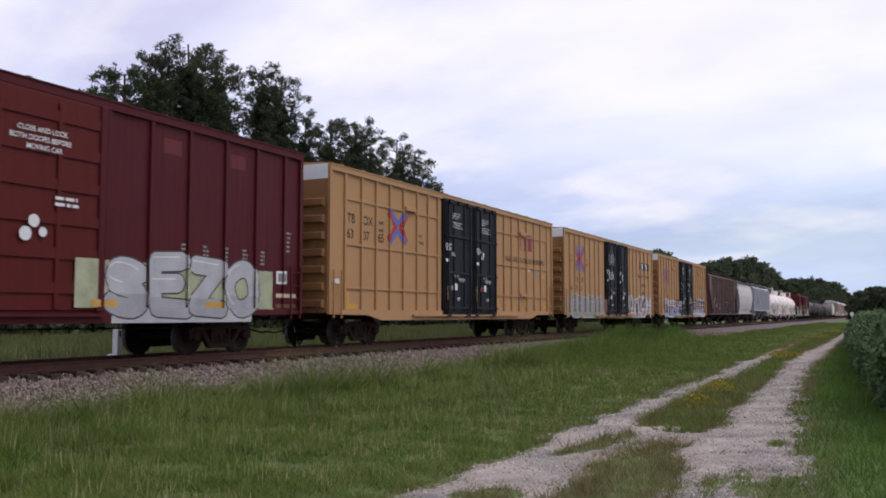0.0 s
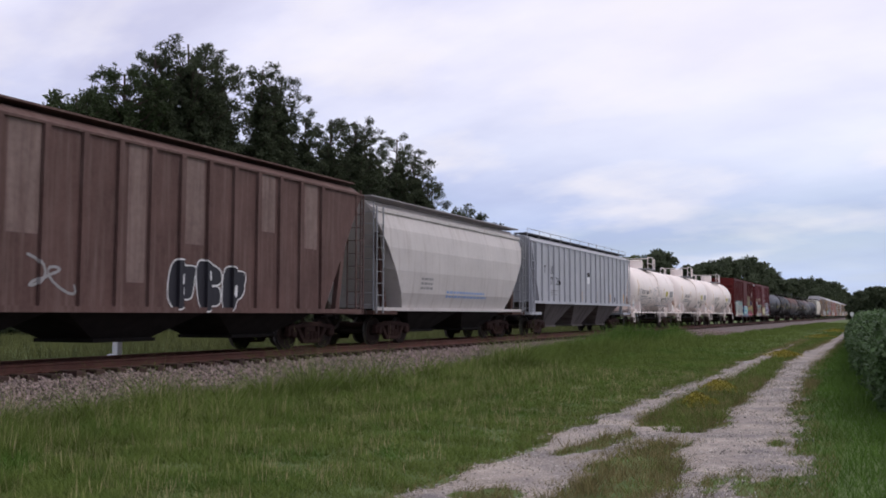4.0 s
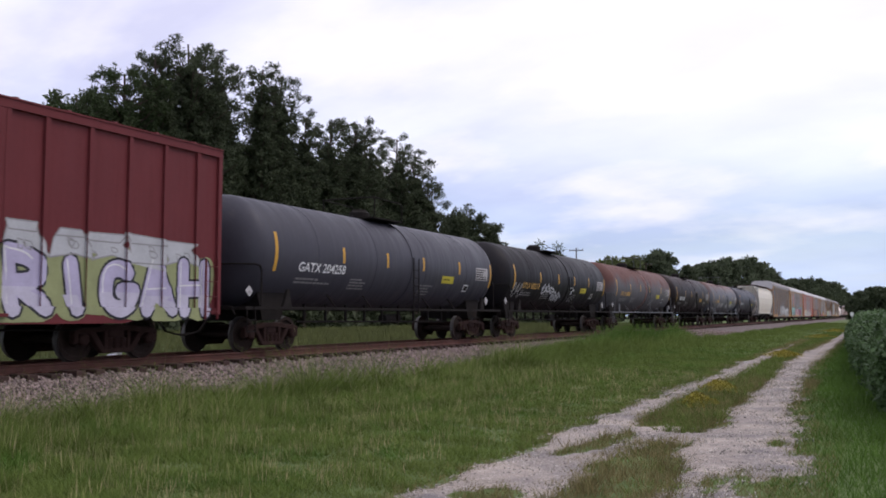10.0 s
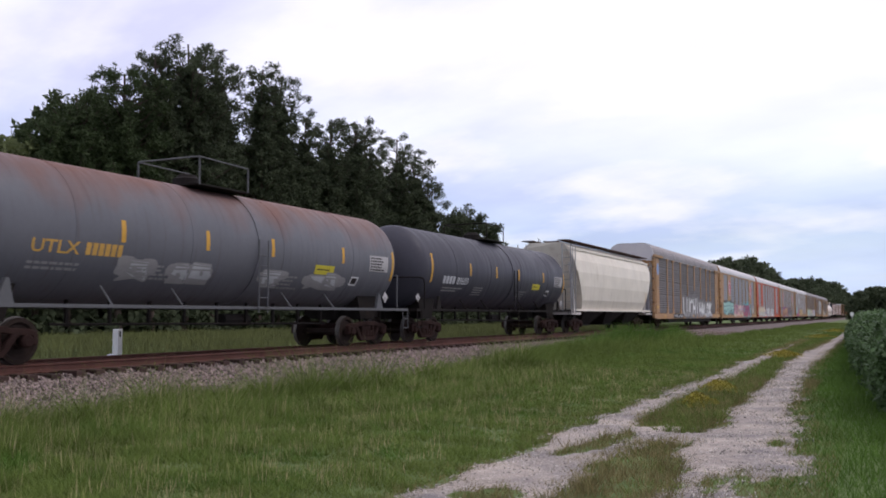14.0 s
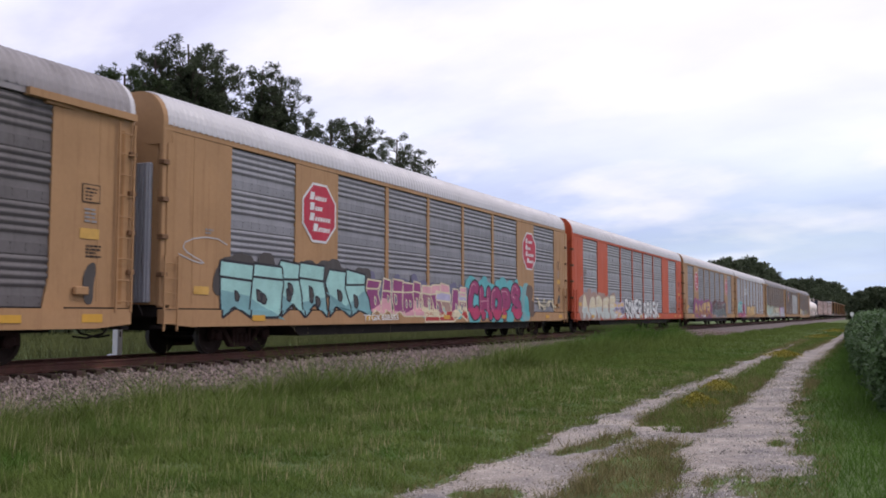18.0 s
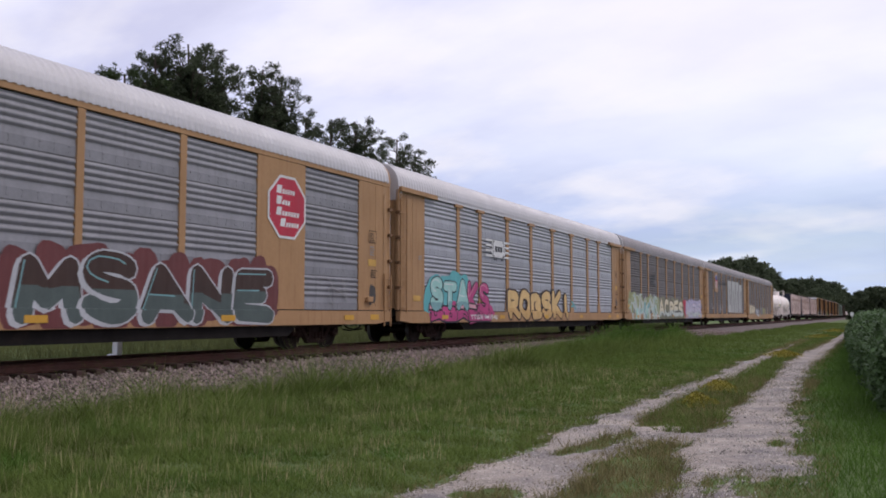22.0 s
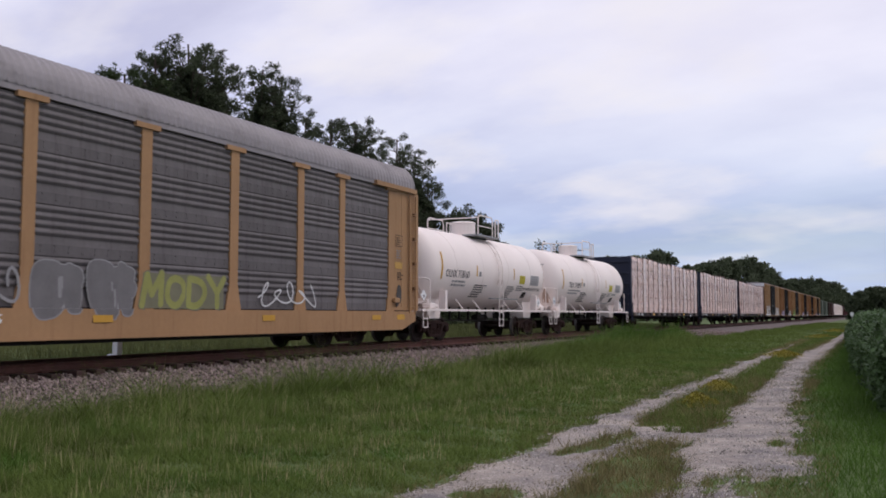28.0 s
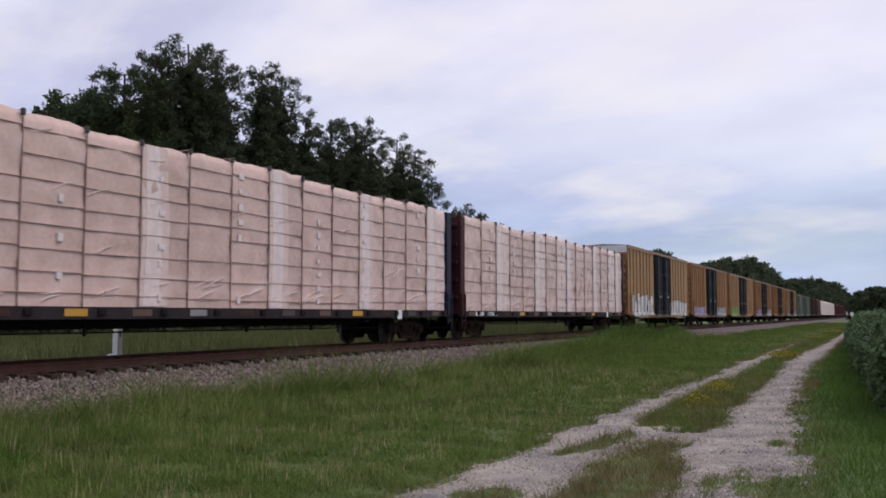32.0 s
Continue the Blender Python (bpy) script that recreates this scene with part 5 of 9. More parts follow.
def car_03():
    posts = [0.95, 1.75, 2.56, 3.52, 4.37, 5.29, 6.07]
    car, h, skin, cuts = tbox("ochre box car with black doors and pale sprayed scrawl", 41.6, 60.4, "", posts, [12.72, 13.58, 14.45, 15.49, 16.53, 17.6], [])
    emblem(car, 2.6 - h, 3.7, 0.68, skin, cuts, 0.8)
    write(car, "TB", 1.85 - h, 2.5, 0.28, STENC, skin, cuts)
    write(car, "OX", 2.68 - h, 2.5, 0.28, STENC, skin, cuts)
    write(car, "6", 1.2 - h, 2.06, 0.28, STENC, skin, cuts)
    write(car, "70", 1.85 - h, 2.06, 0.28, STENC, skin, cuts)
    write(car, "47", 2.68 - h, 2.06, 0.28, STENC, skin, cuts)
    write(car, "8", 3.6 - h, 2.06, 0.28, STENC, skin, cuts)
    write(car, "next", 1.0 - h, 3.75, 0.15, STENC, skin, cuts)
    write(car, "load", 1.0 - h, 3.5, 0.15, STENC, skin, cuts)
    write(car, "any", 3.65 - h, 3.6, 0.15, STENC, skin, cuts)
    write(car, "road", 3.65 - h, 3.35, 0.15, STENC, skin, cuts)
    rect_on(car, 15.25 - h, 17.65 - h, 3.7, 4.15, S_BLACK, skin, cuts, "emblem_plate")
    emblem_letters(car, 15.4 - h, 3.76, 0.5, S_WHITE, skin, cuts, 0.008)
    emblem_letters(car, 16.5 - h, 3.76, 0.5, S_WHITE, skin, cuts, 0.008)
    write(car, "Railcar Pooling", 15.0 - h, 3.2, 0.24, STENC, skin, cuts, 2.8)
    write(car, "Experts", 15.7 - h, 2.65, 0.24, STENC, skin, cuts, 1.4)
    door_marks(car, h, skin, cuts, 60, 4.4, False)
    write(car, "7", 10.35 - h, 2.75, 0.26, WHITE, skin, cuts, 0.16, gap=0.045)
    sprayed(car, 7.7 - h, 9.0 - h, 3.55, 4.4, S_SILV, None, skin, cuts, 5, 61, None, None, S_WHITE, fat=0.07)
    sprayed(car, 7.7 - h, 9.0 - h, 2.75, 3.3, S_WHITE, None, skin, cuts, 5, 63, fat=0.09)
    piece(car, 0.4 - h, 7.0 - h, 0.72, 1.9, (S_GREY, S_DUSTG), S_MIST, S_GREY, skin, cuts, 7, 62, S_DUSTP, 0.02)
    wild_piece(car, 12.1 - h, 18.3 - h, 0.72, 2.05, (S_SOOT, S_GREY, S_LILAC, S_BROWN, S_GREY, S_SOOT, S_SILV), S_WHITE, S_LILACL, skin, cuts, 24, 64, 0.04)
    text_bars(car, 16.0 - h, 2.14, 1.15, 1, 0.17, STENC, skin, cuts, 9)


def car_04():
    car, h, skin, cuts = tbox("ochre box car with black doors and blue sprayed letters", 62.25, 80.9, "", POSTS_L, POSTS_R, BAND([1.62, 2.87, 4.17]))
    emblem(car, 2.66 - h, 3.62, 0.54, skin, cuts, 0.8)
    for i, (a, b) in enumerate((("TB", "66"), ("OX", "45"), ("", "38"))):
        if a:
            write(car, a, 0.98 + i * 0.89 - h, 2.47, 0.25, STENC, skin, cuts)
        write(car, b, 0.95 + i * 0.91 - h, 2.02, 0.28, STENC, skin, cuts)
    write(car, "next", 1.0 - h, 3.62, 0.14, STENC, skin, cuts)
    write(car, "load", 1.0 - h, 3.42, 0.14, STENC, skin, cuts)
    write(car, "any", 3.62 - h, 3.62, 0.14, STENC, skin, cuts)
    write(car, "road", 3.62 - h, 3.4, 0.14, STENC, skin, cuts)
    emblem_letters(car, 14.5 - h, 3.55, 1.0, S_FADED, skin, cuts)
    write(car, "RAILCAR POOLING EXPERTS", 12.75 - h, 3.05, 0.22, S_FADED, skin, cuts, 4.9)
    door_marks(car, h, skin, cuts, 80)
    end_marks(car, h, skin, cuts)
    piece(car, 1.9 - h, 7.6 - h, 0.72, 1.95, (S_SLATE, S_BLUE2), S_WHITE, S_LILAC, skin, cuts, 6, 81, S_SOOT, 0.04)
    piece(car, 11.5 - h, 17.7 - h, 0.72, 2.15, (S_SLATE, S_LILAC), S_WHITE, S_SLATE, skin, cuts, 7, 83, S_SOOT, 0.036)


def car_11():
    ribs = [0.35, 1.15, 2.0, 3.08, 3.94, 4.87, 5.76, 10.86, 11.58, 12.49, 13.29, 14.14, 15.0]
    car, h, skin, cuts = box_car("faded red box car with large bright sprayed letters", 174.6, 190.6, RED_BR, ribs, (6.85, 9.9, "fine", RED_BR), top=4.62)
    piece(car, 1.2 - h, 6.3 - h, 0.74, 2.35, (S_MIST, S_CREAM), S_WHITE, S_AQUA, skin, cuts, 5, 112, S_AQUAD, 0.04)
    write(car, "BAEX 7163", 1.0 - h, 2.0, 0.24, WHITE, skin, cuts, 2.0)
    piece(car, 6.5 - h, 10.4 - h, 0.78, 1.8, (S_TEAL, S_AQUA), S_WHITE, S_AQUAD, skin, cuts, 5, 113, S_BLUE2, 0.022)
    rect_on(car, 6.4 - h, 11.0 - h, 0.72, 0.92, S_SKY, skin, cuts)
    piece(car, 10.3 - h, 15.2 - h, 0.76, 1.85, (S_SAGE, S_MAG), S_CREAM, S_LIME, skin, cuts, 5, 114, S_PINK, 0.022)
    rect_on(car, 10.3 - h, 15.2 - h, 1.72, 1.8, S_GOLD, skin, cuts, "sprayed_band", 0.012)
    bubble(car, "EUNA", 10.3 - h, 12.8 - h, 1.9, 2.98, S_OLIVE, S_CREAM, skin, cuts, 0.14, 0.03, 115, S_SAGE, 0.3, slim=1.2)
    bubble(car, "PANR", 12.95 - h, 14.75 - h, 1.82, 2.55, S_INDIGO, S_CREAM, skin, cuts, 0.10, 0.025, 116, None, slim=1.15)
    for k in range(9):
        bm = bmesh.new()
        ring = blob(14.75 - h + 0.14 * (k % 3) - 0.05 * k, 1.95 + 0.09 * k, 0.05, 0.05, random.Random(k), 0.05, n=10)
        flat_shape(bm, ring, [tuple(range(10))])
        part("sprayed_marks", lay_on(bm, skin, 0.006, *cuts), S_CREAM, car)
    bm = bmesh.new()
    flat_shape(bm, [(14.65 - h + 0.3 * math.cos(t), 3.2 + 0.3 * math.sin(t)) for t in np.linspace(0, 6.283, 25)[:-1]], [tuple(range(24))])
    part("round_emblem", lay_on(bm, skin, 0.006, *cuts), WHITE, car, "plain white disc")
    rect_on(car, 14.4 - h, 14.9 - h, 3.18, 3.22, GREY_P, skin, cuts, "emblem_bar", 0.009)
    text_bars(car, 0.5 - h, 2.5, 0.5, 5, 0.06, WHITE, skin, cuts, 117)


def car_12():
    ribs = [0.71, 1.77, 2.98, 4.14, 5.18, 6.2, 9.7, 10.53, 11.56, 12.58, 13.59, 14.61]
    car, h, skin, cuts = box_car("chalky red box car with pale and lilac sprayed letters", 192.2, 207.6, RED_PK, ribs, (6.41, 9.56, "coarse", RED_PK), top=4.62)
    part("end_panel", box(0.7, 1.5, -h - 0.06, -h - 0.045, 4.35, 4.55), WHITE, car, "white number panel on the end")
    rect_on(car, 0.9 - h, 1.9 - h, 2.1, 2.45, WHITE, skin, cuts)
    rect_on(car, 2.05 - h, 2.9 - h, 2.0, 2.35, WHITE, skin, cuts)
    write(car, "BAEX", 0.95 - h, 2.16, 0.22, STENC, skin, cuts, 0.9, gap=0.008)
    write(car, "7169", 2.1 - h, 2.06, 0.22, STENC, skin, cuts, 0.75, gap=0.008)
    sprayed(car, 1.1 - h, 5.9 - h, 2.45, 2.95, S_CREAM, None, skin, cuts, 9, 121, None, None, None, 0.1)
    piece(car, 2.7 - h, 6.2 - h, 1.1, 2.1, (S_GREY, S_DUSTP), S_CREAM, S_AQUAD, skin, cuts, 4, 122, S_BROWN, 0.02)
    piece(car, 1.0 - h, 5.9 - h, 0.74, 1.12, (S_SKY, S_SILV), S_CREAM, S_SILV, skin, cuts, 8, 123, None, 0.02)
    bubble(car, "RIGAH", 9.6 - h, 15.1 - h, 0.74, 2.1, S_LILAC, S_BLACK, skin, cuts, 0.17, 0.05, 124, S_LILACL, 0.4, S_WHITE, S_SAGE, 1.06)
    piece(car, 9.7 - h, 14.7 - h, 1.9, 2.5, (S_SILV, S_SILV), S_GREY, S_SILV, skin, cuts, 5, 125, None, 0.015)
    sprayed(car, 6.5 - h, 9.0 - h, 0.95, 1.9, S_CREAM, S_LIME, skin, cuts, 4, 126, None, None, None, 0.12)
    for z in (3.35, 2.65):
        rect_on(car, 7.6 - h, 9.0 - h, z, z + 0.05, WHITE, skin, cuts)
    text_bars(car, 0.4 - h, 1.9, 0.4, 5, 0.05, WHITE, skin, cuts, 127)


def far_yellow_cars():
    """The row of yellow box cars behind the lumber, and the mixed cars at the tail."""
    pair = [0.75, 1.55, 2.36, 3.32, 4.17, 5.09, 5.87, 12.52, 13.38, 14.25, 15.29, 16.33, 17.4]
    for i in range(6):
        lo = 648.9 + 20.4 * i
        car, h, skin, cuts = box_car("ochre yellow box car with black doors" + (", white sprayed letters" if i == 0 else ""), lo, lo + 18.9, (YEL_MID, YEL_DK, YEL_MID, YEL_DK, YEL_DK, YEL_MID)[i], pair,
                                     (7.2, 12.0, "plug", BLACK), white_end=(i == 0), end_mat=YEL_DK, group="yellow box cars", roof_mat=ROOFD)
        if i == 0:
            sprayed(car, 1.2 - h, 6.8 - h, 0.75, 2.2, S_WHITE, S_BLACK, skin, cuts, 5, 331, None, None, None, 0.2)
            sprayed(car, 11.6 - h, 18.4 - h, 0.75, 2.0, S_WHITE, S_BLACK, skin, cuts, 5, 332, None, None, None, 0.2)
        elif i in (1, 3, 5):
            sprayed(car, 1.2 - h, 6.4 - h, 0.75, 1.6, S_LILAC, S_BROWN, skin, cuts, 5, 333 + i, None, None, None, 0.2)
            sprayed(car, 12.2 - h, 17.8 - h, 0.75, 1.6, S_SILV, S_GREY, skin, cuts, 5, 343 + i, None, None, None, 0.2)
        elif i == 2:
            sprayed(car, 1.0 - h, 6.4 - h, 0.75, 1.8, S_GREEN, S_BROWN, skin, cuts, 5, 339, None, None, None, 0.2)


# ---- enclosed auto racks ----
def roof_outline(top=5.72, eave=4.92):
    pts = [(1.50, eave)]
    for k in range(9):
        a = math.pi / 2 * k / 8
        pts.append((0.72 + 0.78 * math.cos(a) ** 0.9, eave + 0.06 + (top - eave - 0.06) * math.sin(a)))
    return pts


def rack_roof(car, h, mat):
    """A curved roof of narrow transverse corrugations."""
    pts = roof_outline()
    full = pts + [(-x, z) for x, z in pts[::-1]]
    ys, k = [], 0
    y = -h + 0.1
    while y < h - 0.1:
        ys += [(y, 0.0), (y + 0.045, 0.018), (y + 0.095, 0.018), (y + 0.14, 0.0)]
        y += 0.19
    ys.append((h - 0.1, 0.0))
    bm = bmesh.new()
    rows = []
    for y, d in ys:
        rows.append([bm.verts.new((x * (1 + d / 1.5), y, z + d)) for x, z in full])
    for A, B in zip(rows, rows[1:]):
        for i in range(len(full) - 1):
            bm.faces.new((A[i], B[i], B[i + 1], A[i + 1]))
    part("roof", bm, mat, car, "pale corrugated curved roof", smooth=False)


_panel_cache = {}


def panel_mesh(w, mat, z0, z1, groups=4, per=4):
    """A louvred sheet: bands of half-round ribs between flat strips with rivets, a sloping ledge over each strip."""
    key = (round(w, 2), mat.name, round(z0, 2), round(z1, 2))
    if key in _panel_cache:
        return _panel_cache[key]
    prof = []
    H = (z1 - z0) / groups
    for g in range(groups):
        b = z0 + g * H
        prof += [(1.452, b + 0.002), (1.452, b + H * 0.22), (1.436, b + H * 0.34)]
        s = H * 0.62 / per
        for k in range(per):
            a = b + H * 0.36 + k * s
            prof += [(1.438, a + s * 0.10), (1.454, a + s * 0.26), (1.466, a + s * 0.42), (1.469, a + s * 0.54), (1.464, a + s * 0.68), (1.452, a + s * 0.82), (1.438, a + s * 0.94)]
    prof.append((1.445, z1))
    bm = bmesh.new()
    a = [bm.verts.new((x, -w / 2, z)) for x, z in prof]
    b = [bm.verts.new((x, w / 2, z)) for x, z in prof]
    for i in range(len(prof) - 1):
        bm.faces.new((a[i], b[i], b[i + 1], a[i + 1]))
    # rivets on the flat bands
    n = max(2, int(w / 0.3))
    for g in range(groups):
        for q in (0.08, 0.19):
            z = z0 + g * H + H * q
            for k in range(n):
                y = -w / 2 + w * (k + 0.5) / n
                bx(bm, 1.448, 1.462, y - 0.014, y + 0.014, z - 0.014, z + 0.014)
    bmesh.ops.recalc_face_normals(bm, faces=bm.faces[:])
    me = mesh_of("side_panel", bm, mat)
    for f in me.polygons:
        if f.normal.x < -0.5 and len(f.vertices) == 4 and f.area > 0.02:
            f.flip()
    _panel_cache[key] = me
    return me


def rack_skin(y, z):
    return 1.556 if z < 0.965 else 1.496


def auto_rack(label, lo, hi, frame_mat, panel_mat, roof_mat, posts, plates, style="tee", end_mat=None, cap_mat=None, sill_mat=None, group="auto rack cars", low=0.58):
    """posts: (from, to) of each side post; plates: (from, to) of each blank sheet, all measured from the leading end."""
    car, h = start_car("auto_rack_car", label, "rail car", lo, hi, group)
    end_mat, sill_mat = end_mat or frame_mat, sill_mat or frame_mat
    z0, z1 = 0.98, 4.80
    part("core", box(-1.43, 1.43, -h + 0.2, h - 0.2, 1.0, 4.9), FRAME, car, "dark steel inner structure")
    # side sill of the flat car, stepped up over the trucks
    for x0, x1 in ((1.40, 1.555), (-1.555, -1.40)):
        bm = slab(bmesh.new(), [(-h, 0.96), (-h, 0.66), (-h + 0.9, low), (h - 0.9, low), (h, 0.66), (h, 0.96)], x0, x1)
        part("side_sill", bm, sill_mat, car)
    part("lower_sill", slab(bmesh.new(), [(-h + 4.7, 0.60), (-h + 5.2, 0.30), (h - 5.2, 0.30), (h - 4.7, 0.60)], -1.3, 1.42), FRAME, car)
    part("deck", box(-1.42, 1.42, -h + 0.05, h - 0.05, 0.80, 1.02), FRAME, car)
    for x in (1.46, -1.46):
        part("eave_rail", box(x - 0.05, x + 0.035, -h + 0.05, h - 0.05, 4.81, 4.95), roof_mat if style == "tee" else frame_mat, car)
    rack_roof(car, h, roof_mat)
    # far side: one plain wall of sheets
    part("far_wall", box(-1.49, -1.44, -h + 0.3, h - 0.3, 1.05, 4.86), panel_mat, car)
    # posts and sheets of the near side
    solid = sorted(posts + plates)
    for a, b in posts:
        w = b - a
        bm = slab(bmesh.new(), [(a - h, z0 - 0.02), (b - h, z0 - 0.02), (b - h, z1), (a - h, z1)], 1.42, 1.488)
        if style == "tee":
            slab(bm, [(a - h - 0.13, z0 - 0.02), (b - h + 0.13, z0 - 0.02), (b - h - 0.01, z0 + 0.62), (a - h + 0.01, z0 + 0.62)], 1.42, 1.492)
            slab(bm, [(a - h - 0.20, z1 - 0.08), (b - h + 0.20, z1 - 0.08), (b - h + 0.20, z1 + 0.03), (a - h - 0.20, z1 + 0.03)], 1.42, 1.53)
        part("side_post", bm, frame_mat, car)
    for a, b in plates:
        part("blank_sheet", box(1.42, 1.486, a - h, b - h, z0, z1), frame_mat, car)
    part("foot_rail", box(1.42, 1.49, -h + 0.3, h - 0.3, z0 - 0.025, z0 + 0.01), FRAME, car)
    edges = [(0.0, 0.25)] + solid + [(2 * h - 0.25, 2 * h)]
    for (a0, a1), (b0, b1) in zip(edges, edges[1:]):
        if b0 - a1 > 0.25:
            part("side_panel", panel_mesh(b0 - a1, panel_mat, z0, z1 - 0.02), None, car, at=(0, (a1 + b0) / 2 - h, 0))
    # end doors: curved clam shells with a cap above
    for s in (-1, 1):
        bm = bmesh.new()
        ring = [(1.5 * math.cos(t) ** 0.55 if math.cos(t) > 0 else 0, 0) for t in (0,)]
        outline = [(1.50, -0.25), (1.48, -0.02), (1.30, 0.12), (0.9, 0.18), (0.03, 0.2), (-0.03, 0.2), (-0.9, 0.18), (-1.30, 0.12), (-1.48, -0.02), (-1.50, -0.25)]
        lo_r = [bm.verts.new((x, s * (h + d - 0.12), 1.06)) for x, d in outline]
        hi_r = [bm.verts.new((x, s * (h + d - 0.12), 4.55)) for x, d in outline]
        for i in range(len(outline) - 1):
            bm.faces.new((lo_r[i], lo_r[i + 1], hi_r[i + 1], hi_r[i]))
        bm.faces.new(hi_r)
        bm.faces.new(lo_r[::-1])
        bmesh.ops.recalc_face_normals(bm, faces=bm.faces[:])
        part("end_door", bm, end_mat, car, "closed clam-shell end door")
        pts = roof_outline(5.70)
        cap = [(1.46, 4.5)] + pts + [(-x, z) for x, z in pts[::-1]] + [(-1.46, 4.5)]
        bm = prism(bmesh.new(), cap, s * (h - 0.32), s * (h + 0.04))
        part("roof_end_cap", bm, cap_mat or roof_mat, car, "pale sheet closing the roof end")
        ya, yb = (s * (h - 0.02), s * (h - 0.42))
        if style == "tee":
            ladder(car, min(ya, yb), max(ya, yb), 0.9, 4.7, 1.56, frame_mat, 9)
        else:
            ladder(car, min(ya, yb), max(ya, yb), 0.5, 2.1, 1.56, frame_mat, 5, "grab_ladder")
        part("door_strip", box(0.80, 1.22, s * (h + 0.07) - 0.05, s * (h + 0.07) + 0.05, 1.1, 4.1, 0.02), GALV_L, car, "bare galvanised strip of the end door")
        for x in (0.9, 1.02, 1.13):
            part("door_rib", box(x - 0.025, x + 0.025, s * (h + 0.13) - 0.025, s * (h + 0.13) + 0.025, 1.12, 4.08), GALV_L, car)
        part("door_sheet", box(0.15, 0.72, s * (h + 0.075) - 0.03, s * (h + 0.075) + 0.03, 1.1, 4.0), PALED, car, "pale sheet of the end door")
        part("number_plate", box(0.25, 0.68, s * (h + 0.06) - 0.03, s * (h + 0.06) + 0.03, 4.2, 4.55), WHITE, car, "white number panel")
        part("hinge_post", box(1.38, 1.5, s * (h - 0.02) - 0.06, s * (h - 0.02) + 0.06, 1.0, 4.85, 0.02), frame_mat, car)
        for z in (1.7, 2.5, 3.3, 4.1):
            part("hinge", box(1.40, 1.56, s * (h - 0.02) - 0.09, s * (h - 0.02) + 0.09, z - 0.05, z + 0.05, 0.01), RUSTB, car)
        if style == "tee":
            bm = box(1.42, 1.60, min(s * (h + 0.0), s * (h - 2.6)), max(s * (h + 0.0), s * (h - 2.6)), 4.78, 4.92)
            part("header_beam", bm, frame_mat, car)
        part("end_step", box(1.2, 1.5, s * (h - 0.1) - 0.1, s * (h - 0.1) + 0.1, 0.55, 0.62), FRAME, car)
    running_gear(car, h - 3.3, h + 0.15)
    bm = box(-0.4, 0.4, -h + 1.0, h - 1.0, 0.50, 0.82)
    for y in (-0.4 * h, 0, 0.4 * h):
        bx(bm, -1.3, 1.3, y - 0.1, y + 0.1, 0.6, 0.8)
    part("underframe", bm, FRAME, car)
    cuts = ((), (0.963, 0.967))
    rng = random.Random(int(lo))
    for y in np.arange(3.0, 2 * h - 2, 5.3):
        rect_on(car, y - h, y + 0.5 - h, 0.70, 0.84, REFL, rack_skin, cuts, "reflector", 0.016)
    # stencils, plates and grime near the trailing end, hand brake, sill lamps
    yb = h - 1.25
    rect_on(car, yb - 0.02, yb + 0.42, 3.0, 3.36, STENC if frame_mat is not ORANGE else RUSTB, rack_skin, cuts, "stencil_frame")
    rect_on(car, yb + 0.0, yb + 0.40, 3.02, 3.34, frame_mat, rack_skin, cuts, "stencil_field", 0.007)
    text_bars(car, yb + 0.05, 3.25, 0.3, 4, 0.035, STENC, rack_skin, cuts, int(lo), gap=0.010)
    text_bars(car, yb + 0.05, 2.85, 0.3, 4, 0.04, GREY_P, rack_skin, cuts, int(lo) + 1)
    rect_on(car, yb - 0.05, yb + 0.42, 2.3, 2.5, S_GOLD, rack_skin, cuts, "plate")
    text_bars(car, yb + 0.1, 2.15, 0.4, 4, 0.035, STENC, rack_skin, cuts, int(lo) + 2)
    rect_on(car, yb + 0.0, yb + 0.5, 0.70, 0.86, REFL, rack_skin, cuts, "reflector", 0.006)
    bm = bmesh.new()
    ring = blob(yb + 0.2, 1.45, 0.16, 0.34, rng, 0.2)
    flat_shape(bm, ring, [tuple(range(len(ring)))])
    part("grease_stain", lay_on(bm, rack_skin, 0.005, *cuts), S_SOOT, car, "black grease stain")
    part("hand_brake", box(1.5, 1.6, yb - 0.2, yb + 0.12, 1.22, 1.38, 0.02), frame_mat, car)
    text_bars(car, -h + 1.35, 2.75, 0.3, 2, 0.04, GREY_P, rack_skin, cuts, int(lo) + 3)
    rect_on(car, -h + 1.0, -h + 1.5, 1.3, 1.48, S_GOLD, rack_skin, cuts, "plate")
    for sl in (-h + 0.95, h - 0.85):
        part("sheet_seam", box(1.482, 1.493, sl - 0.012, sl + 0.012, 1.1, 4.84), frame_mat, car)
    return car, h, rack_skin, cuts


PALED = paint("pale_dirty_door_sheet", (0.42, 0.40, 0.41), 0.4, gc=(0.2, 0.16, 0.14))
TEE = [(4.40, 4.65), (6.38, 6.65), (9.18, 9.48), (12.00, 12.28), (14.85, 15.15), (17.72, 18.02), (20.45, 20.73), (22.50, 22.77), (25.32, 25.55)]
TEE_PL = [(0.25, 1.82), (25.55, 27.30)]
FLUSH = [(9.63, 9.82), (12.48, 12.66), (15.30, 15.48), (18.12, 18.32)]
FLUSH_PL = [(0.25, 2.25), (4.85, 6.90), (20.85, 22.90), (25.65, 27.60)]
RUSTB = paint("rust_brown_staining", (0.16, 0.085, 0.045), 0.5)


